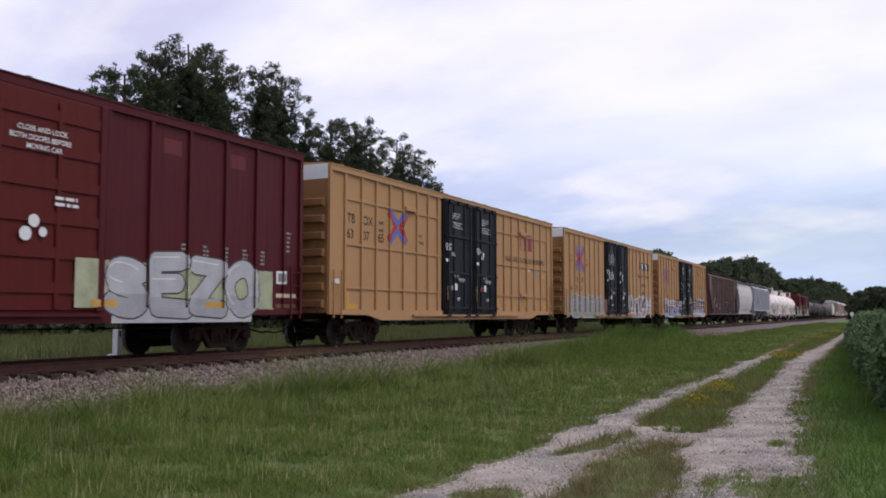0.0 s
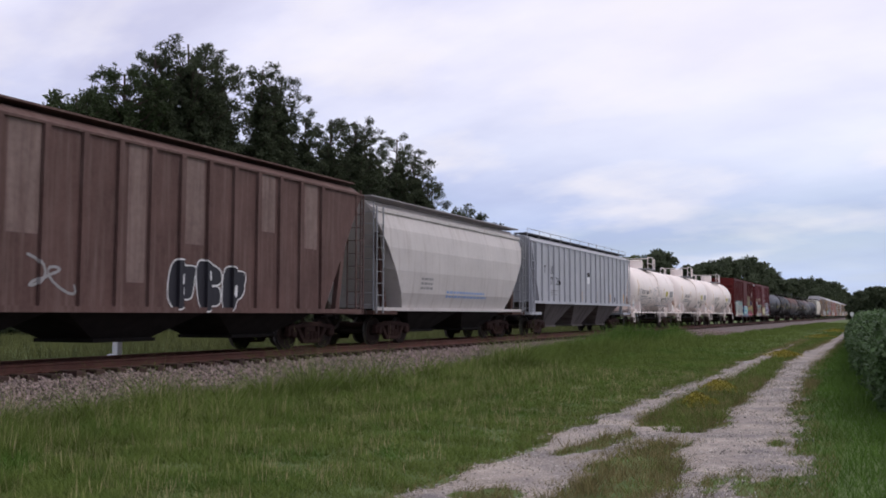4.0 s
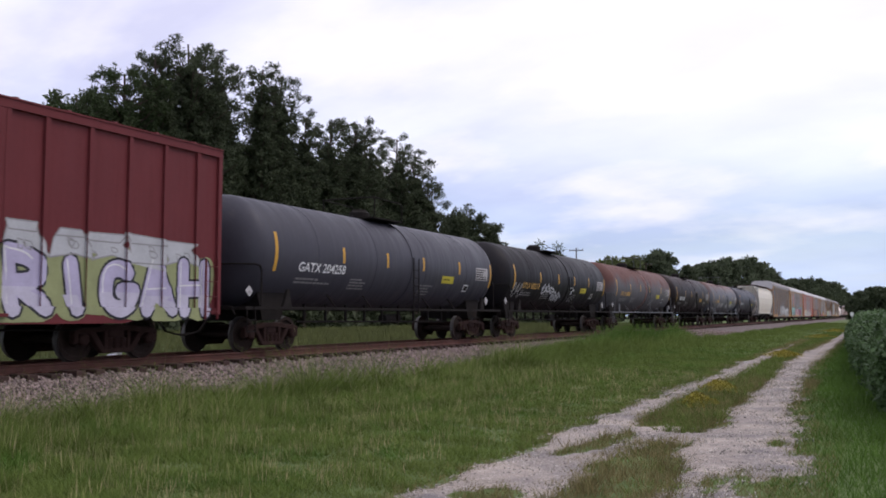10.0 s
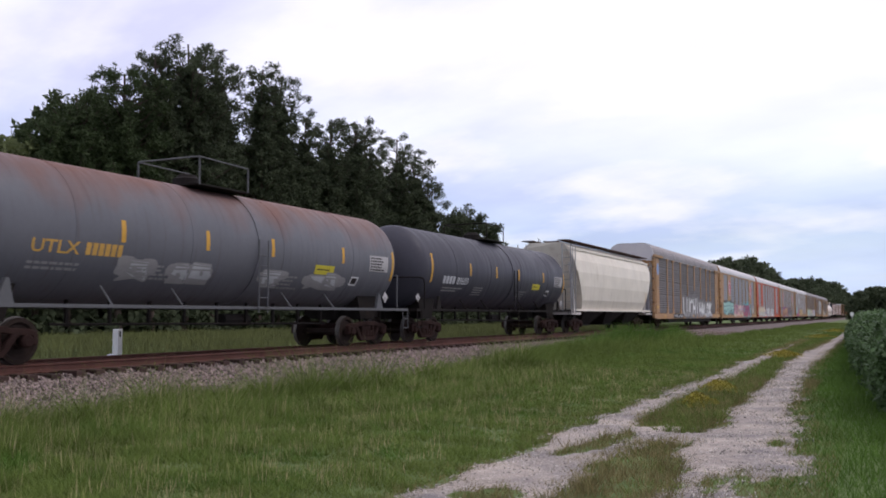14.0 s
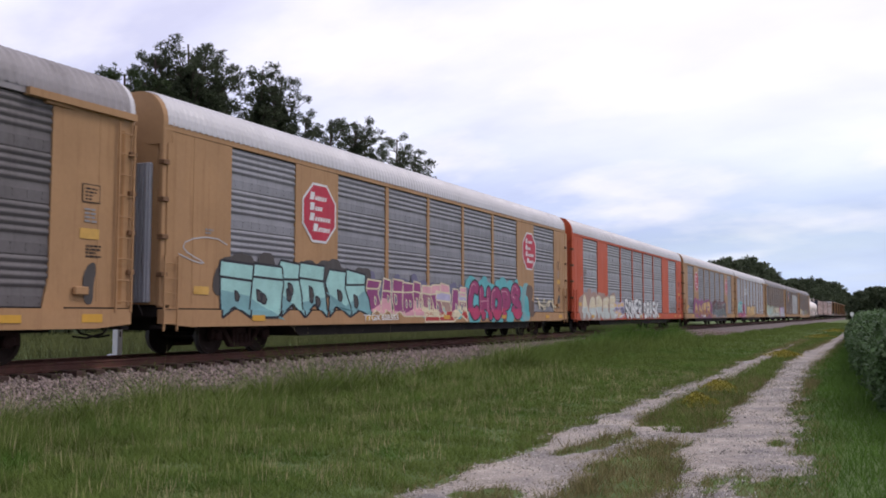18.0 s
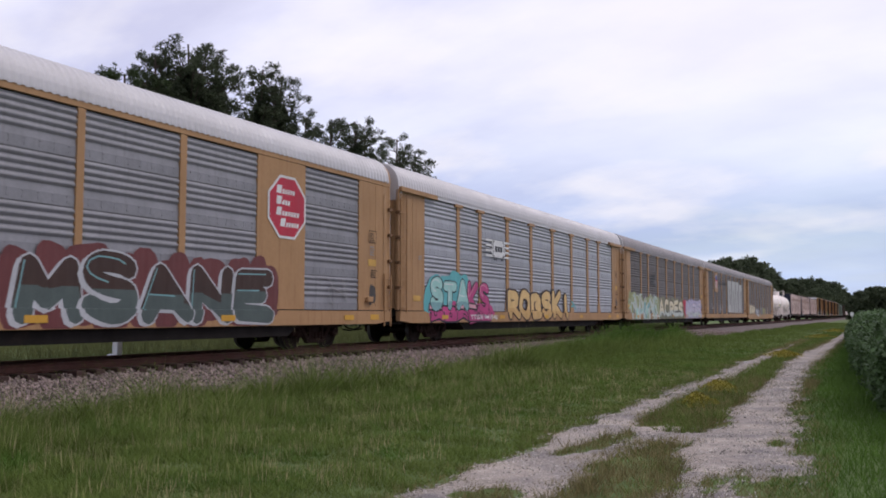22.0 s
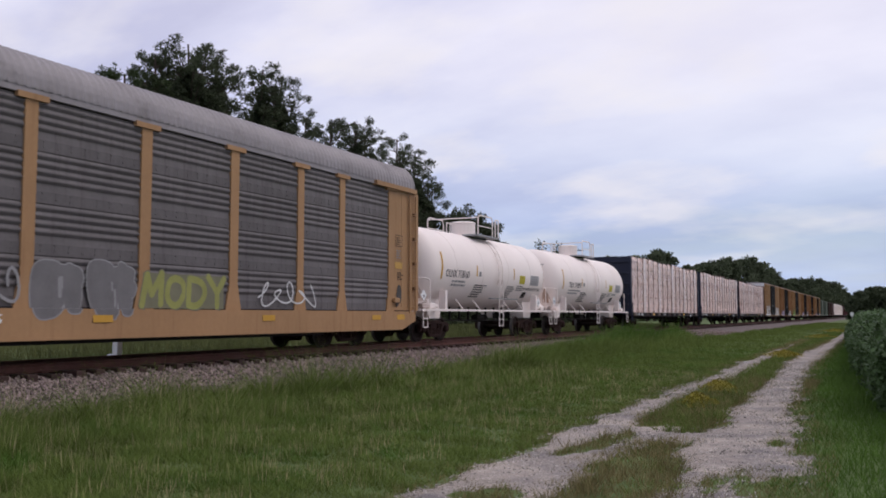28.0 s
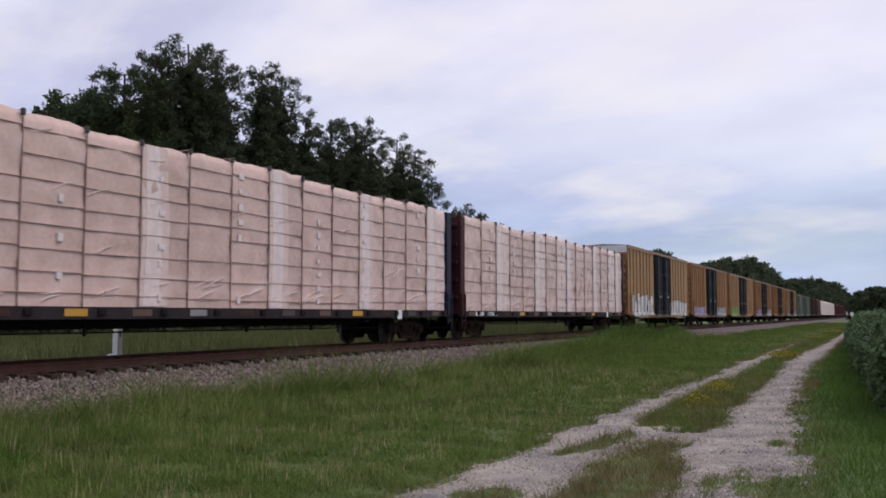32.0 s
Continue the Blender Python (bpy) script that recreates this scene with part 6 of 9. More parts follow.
def octagon(car, y, z, r, skin, cuts):
    for mat, k, gap in ((S_WHITE, 1.0, 0.006), (S_SIGN, 0.92, 0.009)):
        bm = bmesh.new()
        flat_shape(bm, [(y + r * k * 1.14 * math.cos(t), z + r * k * 1.12 * math.sin(t)) for t in np.linspace(math.pi / 8, 2 * math.pi + math.pi / 8, 9)[:-1]], [tuple(range(8))])
        part("octagonal_emblem", lay_on(bm, skin, gap, *cuts), mat, car, "red octagonal emblem edged in white")
    for i, (dz, w) in enumerate(((0.56, 0.72), (0.20, 0.46), (-0.16, 0.98), (-0.52, 0.74))):
        a = y + (-0.62 if i < 3 else -0.40) * r
        for p, q, hh, lean in ((a, a + 0.26 * r, 0.27 * r, 0.05 * r), (a + 0.32 * r, a + (0.32 + w) * r, 0.15 * r, 0.03 * r)):
            n = 1 if hh > 0.2 * r else max(2, int((q - p) / 0.11))
            for k in range(n):
                u, v = p + (q - p) * k / n, p + (q - p) * (k + (1 if n == 1 else 0.72)) / n
                bm = bmesh.new()
                flat_shape(bm, [(u, z + (dz - 0.13) * r), (v, z + (dz - 0.13) * r), (v + lean, z + (dz - 0.13) * r + hh), (u + lean, z + (dz - 0.13) * r + hh)], [(0, 1, 2, 3)])
                part("emblem_bar", lay_on(bm, skin, 0.012, *cuts), S_WHITE, car)


S_SIGN = spray("emblem_red_paint", (0.42, 0.025, 0.05))


def tail_number(car, h, text, y, skin, cuts, mat=None, w=1.5):
    write(car, text, y - h, 0.69, 0.17, mat or WHITE, skin, cuts, w, gap=0.024)


def car_20():
    car, h, skin, cuts = auto_rack("yellow-framed auto rack with grey louvred sides and white scrawl", 327.1, 354.4, RACKY, GALV_D, ROOFD, TEE, TEE_PL, cap_mat=ROOFW, end_mat=YEL_DK)
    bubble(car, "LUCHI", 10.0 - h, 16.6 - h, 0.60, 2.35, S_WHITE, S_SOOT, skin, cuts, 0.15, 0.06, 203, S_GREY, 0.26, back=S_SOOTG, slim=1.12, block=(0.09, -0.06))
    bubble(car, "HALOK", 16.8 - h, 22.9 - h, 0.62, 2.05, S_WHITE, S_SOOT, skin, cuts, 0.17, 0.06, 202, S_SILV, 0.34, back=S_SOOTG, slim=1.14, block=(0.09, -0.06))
    rect_on(car, 6.1 - h, 9.6 - h, 0.62, 0.93, S_BLACK, skin, cuts, "number_field", 0.019)
    bm = bmesh.new()
    flat_shape(bm, [(1.35 - h + 0.34 * math.cos(t), 4.0 + 0.42 * math.sin(t)) for t in np.linspace(0, 6.283, 25)[:-1]], [tuple(range(24))])
    part("round_emblem", lay_on(bm, skin, 0.006, *cuts), S_SKY, car, "round pale blue emblem")
    tail_number(car, h, "TTGX  986710", 6.3, skin, cuts, w=3.1)


def car_21():
    car, h, skin, cuts = auto_rack("ochre auto rack with grey louvred panels and sprayed pieces", 355.3, 382.6, RACKY, GALV, ROOFW, FLUSH, FLUSH_PL, "flush", cap_mat=RACKY)
    octagon(car, 5.95 - h, 3.6, 0.78, skin, cuts)
    octagon(car, 22.3 - h, 3.6, 0.78, skin, cuts)
    piece(car, 1.9 - h, 8.6 - h, 0.78, 2.2, (S_AQUA, S_AQUAD), S_BLACK, S_AQUA, skin, cuts, 6, 211, S_SOOT, 0.03)
    piece(car, 8.6 - h, 12.2 - h, 0.8, 2.0, (S_PURP, S_PINKL), S_CREAM, S_PURP, skin, cuts, 5, 212, S_SLATE, 0.025)
    piece(car, 12.2 - h, 15.7 - h, 0.8, 1.9, (S_PURP, S_CREAM), S_CREAM, S_PINKL, skin, cuts, 5, 213, S_SLATE, 0.025)
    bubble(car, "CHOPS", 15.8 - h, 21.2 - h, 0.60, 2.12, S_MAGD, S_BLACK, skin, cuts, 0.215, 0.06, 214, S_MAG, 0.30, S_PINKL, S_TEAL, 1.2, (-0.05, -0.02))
    for k, (cy, cz, ry, rz, m) in enumerate(((21.75, 1.35, 0.55, 0.75, S_AQUAD), (22.25, 1.75, 0.42, 0.38, S_BROWN), (22.4, 1.15, 0.40, 0.42, S_BROWN), (21.9, 1.2, 0.3, 0.4, S_TEAL))):
        bm = bmesh.new()
        ring = [(y, max(0.6, z)) for y, z in blob(cy - h, cz, ry, rz, random.Random(216 + k), 0.12)]
        flat_shape(bm, ring, [tuple(range(len(ring)))])
        part("sprayed_backing", lay_on(bm, skin, 0.004 + 0.003 * k, *cuts), m, car)
    piece(car, 12.2 - h, 15.6 - h, 0.62, 1.75, (S_DUSTP, S_RED), S_CREAM, S_LILAC, skin, cuts, 3, 218, S_TEAL, 0.03)
    sprayed(car, 23.2 - h, 25.8 - h, 1.05, 1.6, S_CREAM, None, skin, cuts, 5, 215, None, None, None, 0.12)
    sprayed(car, 0.5 - h, 1.6 - h, 1.6, 2.9, S_SILV, None, skin, cuts, 1, 217, None, None, None, 0.03)
    tail_number(car, h, "TTGX 605553", 8.2, skin, cuts, w=2.1)


def car_22():
    car, h, skin, cuts = auto_rack("orange auto rack with grey louvred panels and cream lettering", 383.7, 411.0, ORANGE, GALV_M, ROOFW, [(9.20, 9.38), (12.06, 12.24), (14.85, 15.03), (17.70, 17.88)], [(0.25, 1.85), (4.50, 6.50), (20.50, 22.60), (25.35, 27.40)], "flush", cap_mat=ORANGE)
    bubble(car, "AGREE", 1.4 - h, 8.0 - h, 0.60, 1.95, S_CREAM, S_DUSTP, skin, cuts, 0.21, 0.03, 221, S_MIST, 0.45, S_WHITE, S_DUSTP, 1.0)
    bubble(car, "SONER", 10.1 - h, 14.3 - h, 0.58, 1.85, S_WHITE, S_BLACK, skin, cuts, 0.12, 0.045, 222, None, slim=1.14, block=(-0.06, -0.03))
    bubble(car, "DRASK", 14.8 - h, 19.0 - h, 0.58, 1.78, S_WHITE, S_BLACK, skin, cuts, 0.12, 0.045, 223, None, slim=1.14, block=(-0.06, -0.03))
    sprayed(car, 22.9 - h, 26.0 - h, 0.95, 1.9, S_BROWN, None, skin, cuts, 4, 224, None, None, None, 0.1)
    piece(car, 7.7 - h, 9.9 - h, 0.7, 1.6, (S_SLATE, S_GOLD2), S_LILAC, S_GOLD2, skin, cuts, 3, 226, S_LILAC, 0.03)
    tail_number(car, h, "TTGX 694900", 7.4, skin, cuts, w=2.1)
    text_bars(car, 1.9 - h, 3.1, 0.6, 6, 0.07, S_BROWN, skin, cuts, 225)


def car_23():
    car, h, skin, cuts = auto_rack("ochre auto rack with grey panels and a purple and gold piece", 411.9, 438.8, RACKY, GALV, ROOFW, [(a - 0.57, b - 0.57) for a, b in FLUSH], [(0.25, 1.68), (4.28, 6.33), (20.28, 22.33), (25.08, 26.9)], "flush", cap_mat=RACKY)
    octagon(car, 5.4 - h, 3.6, 0.78, skin, cuts)
    octagon(car, 21.5 - h, 3.6, 0.78, skin, cuts)
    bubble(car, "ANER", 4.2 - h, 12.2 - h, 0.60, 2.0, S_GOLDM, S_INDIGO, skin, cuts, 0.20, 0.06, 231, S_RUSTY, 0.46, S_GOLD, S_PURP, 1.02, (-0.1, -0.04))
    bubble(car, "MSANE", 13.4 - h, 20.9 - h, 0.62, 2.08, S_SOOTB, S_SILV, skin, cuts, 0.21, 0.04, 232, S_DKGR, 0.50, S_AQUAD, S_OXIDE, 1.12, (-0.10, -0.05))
    sprayed(car, 1.8 - h, 4.1 - h, 1.3, 2.1, S_BLACK, None, skin, cuts, 5, 233, None, None, None, 0.07)
    sprayed(car, 23.3 - h, 24.6 - h, 1.0, 1.9, S_GREY, None, skin, cuts, 2, 234, None, None, None, 0.05)
    tail_number(car, h, "TTGX 603550", 7.2, skin, cuts, w=2.1)
    rect_on(car, 1.5 - h, 2.1 - h, 1.45, 1.62, REFL, skin, cuts)


def car_24():
    car, h, skin, cuts = auto_rack("yellow-framed auto rack with bright grey panels and gold lettering", 439.4, 466.6, RACKY, GALV_L, ROOFW, TEE, TEE_PL)
    piece(car, 2.2 - h, 7.4 - h, 0.60, 1.3, (S_PINK, S_PINK), S_BLACK, S_PINKL, skin, cuts, 5, 246, S_PINK, 0.03)
    bubble(car, "STA", 2.2 - h, 5.4 - h, 0.95, 2.15, S_AQUA, S_BLACK, skin, cuts, 0.17, 0.045, 247, S_AQUAD, 0.3, S_WHITE, S_TEAL, 1.05)
    bubble(car, "KS", 5.2 - h, 7.4 - h, 0.80, 2.1, S_PINK, S_BLACK, skin, cuts, 0.15, 0.04, 248, None, shine=S_PINKL, slim=1.0)
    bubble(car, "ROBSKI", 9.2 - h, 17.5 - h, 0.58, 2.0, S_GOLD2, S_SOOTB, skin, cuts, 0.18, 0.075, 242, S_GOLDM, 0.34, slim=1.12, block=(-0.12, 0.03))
    sprayed(car, 17.7 - h, 18.2 - h, 1.1, 1.6, S_TEAL, None, skin, cuts, 1, 243, None, None, None, 0.2)
    for k in range(4):
        rect_on(car, 7.0 - h, 9.45 - h, 3.12 + 0.2 * k, 3.2 + 0.2 * k, S_WHITE, skin, cuts, "emblem_bar", 0.006)
    rect_on(car, 7.6 - h, 9.0 - h, 3.15, 3.75, S_WHITE, skin, cuts, "emblem_plate", 0.009)
    for a in (7.72, 8.72):
        for z in (3.14, 3.72):
            rect_on(car, a - h, a + 0.16 - h, z, z + 0.05, S_BLACK, skin, cuts, "emblem_bar", 0.012)
    for a in (7.85, 8.0, 8.55, 8.7):
        rect_on(car, a - h, a + 0.09 - h, 2.99, 3.08, S_BLACK, skin, cuts, "emblem_dot", 0.012)
    for a, b in ((7.7, 7.76), (8.84, 8.9)):
        rect_on(car, a - h, b - h, 3.15, 3.75, S_BLACK, skin, cuts, "emblem_bar", 0.012)
    for a in (7.93, 8.2, 8.47):
        rect_on(car, a - h, a + 0.22 - h, 3.34, 3.56, S_BLACK, skin, cuts, "emblem_bar", 0.012)
    tail_number(car, h, "TTGX 941542", 5.4, skin, cuts, w=2.6)


def car_25():
    car, h, skin, cuts = auto_rack("yellow-framed auto rack with dark panels and green sprayed band", 467.2, 494.3, RACKY, GALV_D, ROOFD, TEE, TEE_PL, cap_mat=ROOFW)
    wild_piece(car, 1.3 - h, 9.4 - h, 0.60, 2.25, (S_SAGE, S_MIST, S_AQUA, S_SAGE, S_MIST, S_AQUAD), S_MIST, S_SAGE, skin, cuts, 34, 251, 0.03)
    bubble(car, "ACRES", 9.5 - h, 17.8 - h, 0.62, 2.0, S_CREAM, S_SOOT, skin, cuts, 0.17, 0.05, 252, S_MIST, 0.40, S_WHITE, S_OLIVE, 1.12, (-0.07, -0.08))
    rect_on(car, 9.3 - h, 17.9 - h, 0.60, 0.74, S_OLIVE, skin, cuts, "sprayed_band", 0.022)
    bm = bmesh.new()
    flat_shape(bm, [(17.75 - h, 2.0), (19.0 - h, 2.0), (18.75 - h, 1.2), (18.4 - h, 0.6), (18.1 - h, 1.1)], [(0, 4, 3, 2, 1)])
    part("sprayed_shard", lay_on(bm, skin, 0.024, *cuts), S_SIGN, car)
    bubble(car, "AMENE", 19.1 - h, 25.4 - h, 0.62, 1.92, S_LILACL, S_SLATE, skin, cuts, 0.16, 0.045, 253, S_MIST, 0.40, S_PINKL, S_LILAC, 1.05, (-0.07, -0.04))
    text_bars(car, 7.2 - h, 3.4, 1.5, 4, 0.1, S_BLACK, skin, cuts, 254)
    tail_number(car, h, "TTGX 996604", 6.9, skin, cuts, w=2.4)


def car_26():
    posts = [(4.40, 4.60), (6.40, 6.62), (9.12, 9.40), (12.15, 12.45), (14.90, 15.16), (17.80, 18.02), (20.10, 20.30), (22.50, 22.70), (25.00, 25.20)]
    car, h, skin, cuts = auto_rack("yellow-framed auto rack with dark panels and white patches", 495.0, 522.0, RACKY, GALV_D, ROOFD, posts, [(0.25, 1.85), (25.2, 26.8)], cap_mat=ROOFW)
    part("blank_sheet", box(1.44, 1.490, 5.2 - h, 7.0 - h, 3.0, 4.75), RACKY, car)
    for mat, k, gap in ((S_WHITE, 1.0, 0.012), (S_SIGN, 0.9, 0.016)):
        bm = bmesh.new()
        o = [(-0.72, 0.9), (-0.36, 0.82), (0, 0.95), (0.36, 0.82), (0.72, 0.9), (0.78, 0.3), (0.6, -0.35), (0, -0.85), (-0.6, -0.35), (-0.78, 0.3)]
        flat_shape(bm, [(6.1 - h + a * k * 0.8, 3.85 + b * k * 0.8) for a, b in o], [tuple(range(10))])
        part("shield_emblem", lay_on(bm, skin, gap, *cuts), mat, car, "striped shield emblem")
    bm = bmesh.new()
    flat_shape(bm, [(6.1 - h + a * 0.7, 3.85 + b * 0.74) for a, b in [(-0.72, 0.9), (-0.36, 0.82), (0, 0.95), (0.36, 0.82), (0.72, 0.9), (0.74, 0.3), (-0.74, 0.3)]], [tuple(range(7))])
    part("shield_top", lay_on(bm, skin, 0.02, *cuts), S_BLUE, car)
    for k in range(6):
        rect_on(car, 5.68 + 0.16 * k - h, 5.75 + 0.16 * k - h, 3.5 - 0.06 * (2.5 - abs(k - 2.5)), 4.0, S_WHITE, skin, cuts, "emblem_bar", 0.02)
    write(car, "BUILDING AMERICA", 8.0 - h, 3.75, 0.28, S_BLACK, skin, cuts, 4.4)
    rng = random.Random(9)
    for a, b in ((13.1, 15.45), (15.8, 18.35), (18.65, 20.65), (20.95, 23.05)):
        rect_on(car, a - h, b - h, 1.1, 4.3 if a < 19 else 4.1, S_FADE, skin, cuts, "white_patch")
        rect_on(car, a + 1.15 - h, a + 1.55 - h, 1.1 if a > 15 else 1.9, 3.4, GALV_D, skin, cuts, "grey_patch", 0.007)
    sprayed(car, 2.4 - h, 4.6 - h, 1.3, 2.2, S_SILV, None, skin, cuts, 2, 261, None, None, None, 0.05)
    sprayed(car, 7.4 - h, 9.6 - h, 1.1, 1.9, S_SILV, None, skin, cuts, 5, 262, None, None, None, 0.07)
    tail_number(car, h, "TTGX 255402", 7.2, skin, cuts, STENC, w=2.4)


def car_27():
    car, h, skin, cuts = auto_rack("yellow-framed auto rack with dark louvred sides and sprayed scribbles", 522.5, 549.5, RACKY, GALV_D, ROOFD, TEE, TEE_PL, low=0.38)
    sprayed(car, 1.9 - h, 7.0 - h, 1.0, 2.1, S_CREAM, S_BLACK, skin, cuts, 3, 271, None, None, S_PINKL, 0.2)
    sprayed(car, 7.6 - h, 10.6 - h, 0.78, 1.65, S_SILV, S_BLACK, skin, cuts, 4, 272, None, None, None, 0.14)
    sprayed(car, 11.0 - h, 12.0 - h, 1.0, 1.7, S_GREY, None, skin, cuts, 2, 273, None, None, None, 0.1)
    sprayed(car, 12.1 - h, 14.7 - h, 0.78, 2.0, S_SMOKE, S_GREY, skin, cuts, 2, 274, None, None, None, 0.2, 0.03)
    rect_on(car, 14.95 - h, 17.5 - h, 0.98, 1.72, S_OLIVE, skin, cuts, "sprayed_backing", 0.003)
    bubble(car, "MODY", 14.9 - h, 17.6 - h, 0.95, 1.78, S_LIMED, S_OLIVE, skin, cuts, 0.075, 0.03, 275, None, slim=1.12)
    sprayed(car, 18.8 - h, 21.3 - h, 1.0, 1.7, S_WHITE, None, skin, cuts, 5, 276, None, None, None, 0.07)
    tail_number(car, h, "TTGX  701025", 8.6, skin, cuts, w=3.0)


# ---- tank cars ----
def tank_car(label, lo, hi, mat, r=1.50, zc=2.53, platform="white", dome="tall", band=None, group="tank cars", sill_mat=None, rail_mat=None, head_mat=None):
    car, h = start_car("tank_car", label, "tank car", lo, hi, group)
    rail_mat = rail_mat or (TANKW if platform == "white" else FRAME)
    sill_mat = sill_mat or rail_mat
    t = h - (0.4 if platform == "white" else 0.2)
    full = []
    for k in range(9):
        a = math.pi / 2 * k / 8
        full.append((-t + 0.72 * (1 - math.cos(a)), max(0.03, r * math.sin(a))))
    full += [(-y, q) for y, q in full[::-1]]
    bm = lathe(bmesh.new(), full, 40, "y", (0, 0, zc))
    shell = part("tank_shell", bm, mat, car, smooth=True)
    # welded seam rings
    for y in (-0.62 * t, -0.22 * t, 0.2 * t, 0.62 * t):
        part("seam_ring", lathe(bmesh.new(), [(y - 0.012, r - 0.02), (y - 0.01, r + 0.006), (y + 0.01, r + 0.006), (y + 0.012, r - 0.02)], 40, "y", (0, 0, zc)), mat, car)
    if band:
        part("rust_band", lathe(bmesh.new(), [(band[0], r - 0.02), (band[0], r + 0.012), (band[1], r + 0.012), (band[1], r - 0.02)], 40, "y", (0, 0, zc)), band[2], car)

    def skin(y, z):
        e = max(0.0, abs(y) - (t - 0.72)) / 0.72
        q = r * math.sqrt(max(0.0, 1 - e * e))
        return math.sqrt(max(0.0004, q * q - (z - zc) ** 2))
    cuts = ((), tuple(zc - r + 0.16 + 0.14 * k for k in range(20)))
    # long walkway bar along the sill, bolsters and saddles
    bm = bmesh.new()
    bx(bm, 1.42, 1.52, -h + 0.3, h - 0.3, 0.98, 1.05)
    bx(bm, -1.52, -1.42, -h + 0.3, h - 0.3, 0.98, 1.05)
    part("side_bar", bm, sill_mat, car)
    for s in (-1, 1):
        bm = box(-1.5, 1.5, min(s * h, s * (h - 1.1)), max(s * h, s * (h - 1.1)), 0.97, 1.05)
        part("end_platform", bm, sill_mat, car)
        bm = slab(bmesh.new(), [(s * (t - 1.9), 0.72), (s * (t - 1.1), 0.72), (s * (t - 0.75), 1.8), (s * (t - 2.25), 1.8)], -1.0, 1.0)
        part("saddle", bm, FRAME if platform != "white" else TANKW, car)
        bm = bmesh.new()
        y = s * (h - 0.66)
        bar_path(bm, [(1.45, y, 1.05), (1.45, y, 1.95), (1.43, y - s * -0.05, 2.06), (1.34, s * (h - 0.5), 2.1), (0.9, s * (h - 0.2), 2.1), (-0.9, s * (h - 0.2), 2.1), (-1.34, s * (h - 0.5), 2.1), (-1.45, y, 1.95), (-1.45, y, 1.05)], 0.026, 6)
        part("end_handrail", bm, rail_mat, car)
        if platform == "white":
            bm = slab(bmesh.new(), [(s * (h - 1.85), 1.0), (s * (h - 2.0), 1.0), (s * (h - 2.0), 1.72), (s * (h - 1.85), 1.72)], 1.2, 1.46)
            part("end_plate", bm, rail_mat, car)
            bm = box(1.1, 1.4, min(s * (h - 0.75), s * (h - 1.2)), max(s * (h - 0.75), s * (h - 1.2)), 1.06, 1.24, 0.03)
            rod(bm, (1.3, s * (h - 1.2), 1.18), (1.3, s * (h - 1.5), 1.14), 0.05, 8)
            rod(bm, (1.25, s * (h - 0.75), 1.3), (0.6, s * (h - 0.3), 1.2), 0.02, 6)
            part("valve_gear", bm, rail_mat, car)
        else:
            part("end_plate", slab(bmesh.new(), [(s * (h - 1.55), 1.0), (s * (h - 1.95), 1.0), (s * (h - 1.82), 1.5), (s * (h - 1.75), 1.5)], 1.38, 1.46), rail_mat, car)
        for y in (s * (h - 0.2),):
            bm = bmesh.new()
            for o in (-0.16, 0.16):
                rod(bm, (1.5, y + o, 1.0), (1.52, y + o, 0.42), 0.016, 5)
            for z in (0.44, 0.72):
                rod(bm, (1.52, y - 0.16, z), (1.52, y + 0.16, z), 0.018, 5)
            part("end_step", bm, rail_mat, car)
        part("sill_stub", box(-0.3, 0.3, min(s * h, s * (t - 2.3)), max(s * h, s * (t - 2.3)), 0.70, 1.0), FRAME, car)
    for y in (-0.5 * t, -0.25 * t, 0.25 * t, 0.5 * t):
        bm = bmesh.new()
        rod(bm, (1.44, y, 1.0), (1.12, y - 0.05, 1.42), 0.025, 5)
        part("bar_strut", bm, rail_mat, car)
    bm = bmesh.new()
    for k in range(9):
        y = -0.55 * t + k * 0.14 * t
        bx(bm, 0.55, 0.62, y - 0.03, y + 0.03, 0.62, 1.15)
    rod(bm, (0.6, -0.6 * t, 0.66), (0.6, 0.6 * t, 0.6), 0.03, 6)
    lathe(bm, [(-0.5, 0.16), (0.5, 0.16)], 10, "y", (0.4, 0.12 * t, 0.72))
    part("brake_rigging", bm, FRAME, car)
    # dome housing with its railed platform, and the side ladder below it
    top = zc + r
    dmat = TANKW if platform == "white" else FRAME
    if dome == "tall":
        part("dome_housing", lathe(bmesh.new(), [(top - 0.1, 0.50), (top + 0.46, 0.50), (top + 0.50, 0.52), (top + 0.54, 0.50), (top + 0.57, 0.42)], 20, "z"), dmat, car, "round valve housing")
        bm = bmesh.new()
        bx(bm, 0.42, 1.12, -1.05, 1.1, top - 0.09, top - 0.03)
        bx(bm, -1.12, -0.42, -1.05, 1.1, top - 0.09, top - 0.03)
        bx(bm, -0.9, 0.9, 0.55, 1.1, top - 0.02, top + 0.02)
        part("dome_platform", bm, GREYST, car, "grey steel grating platform")
        bm = bmesh.new()
        zr = top + 0.72
        for x in (1.1, -1.1):
            bar_path(bm, [(x, -1.0, top - 0.05), (x, -1.0, zr - 0.1), (x, -0.85, zr), (x, 0.35, zr), (x, 0.45, zr - 0.12), (x, 0.45, top - 0.05)], 0.026, 6)
            bar_path(bm, [(x, 0.75, top - 0.05), (x, 0.75, zr - 0.05), (x, 1.08, zr - 0.05), (x, 1.08, top - 0.05)], 0.026, 6)
            rod(bm, (x, -1.0, top + 0.3), (x, 0.45, top + 0.3), 0.02, 5)
        bar_path(bm, [(1.1, -1.0, zr - 0.1), (-1.1, -1.0, zr - 0.1)], 0.024, 6)
        part("dome_railing", bm, rail_mat, car)
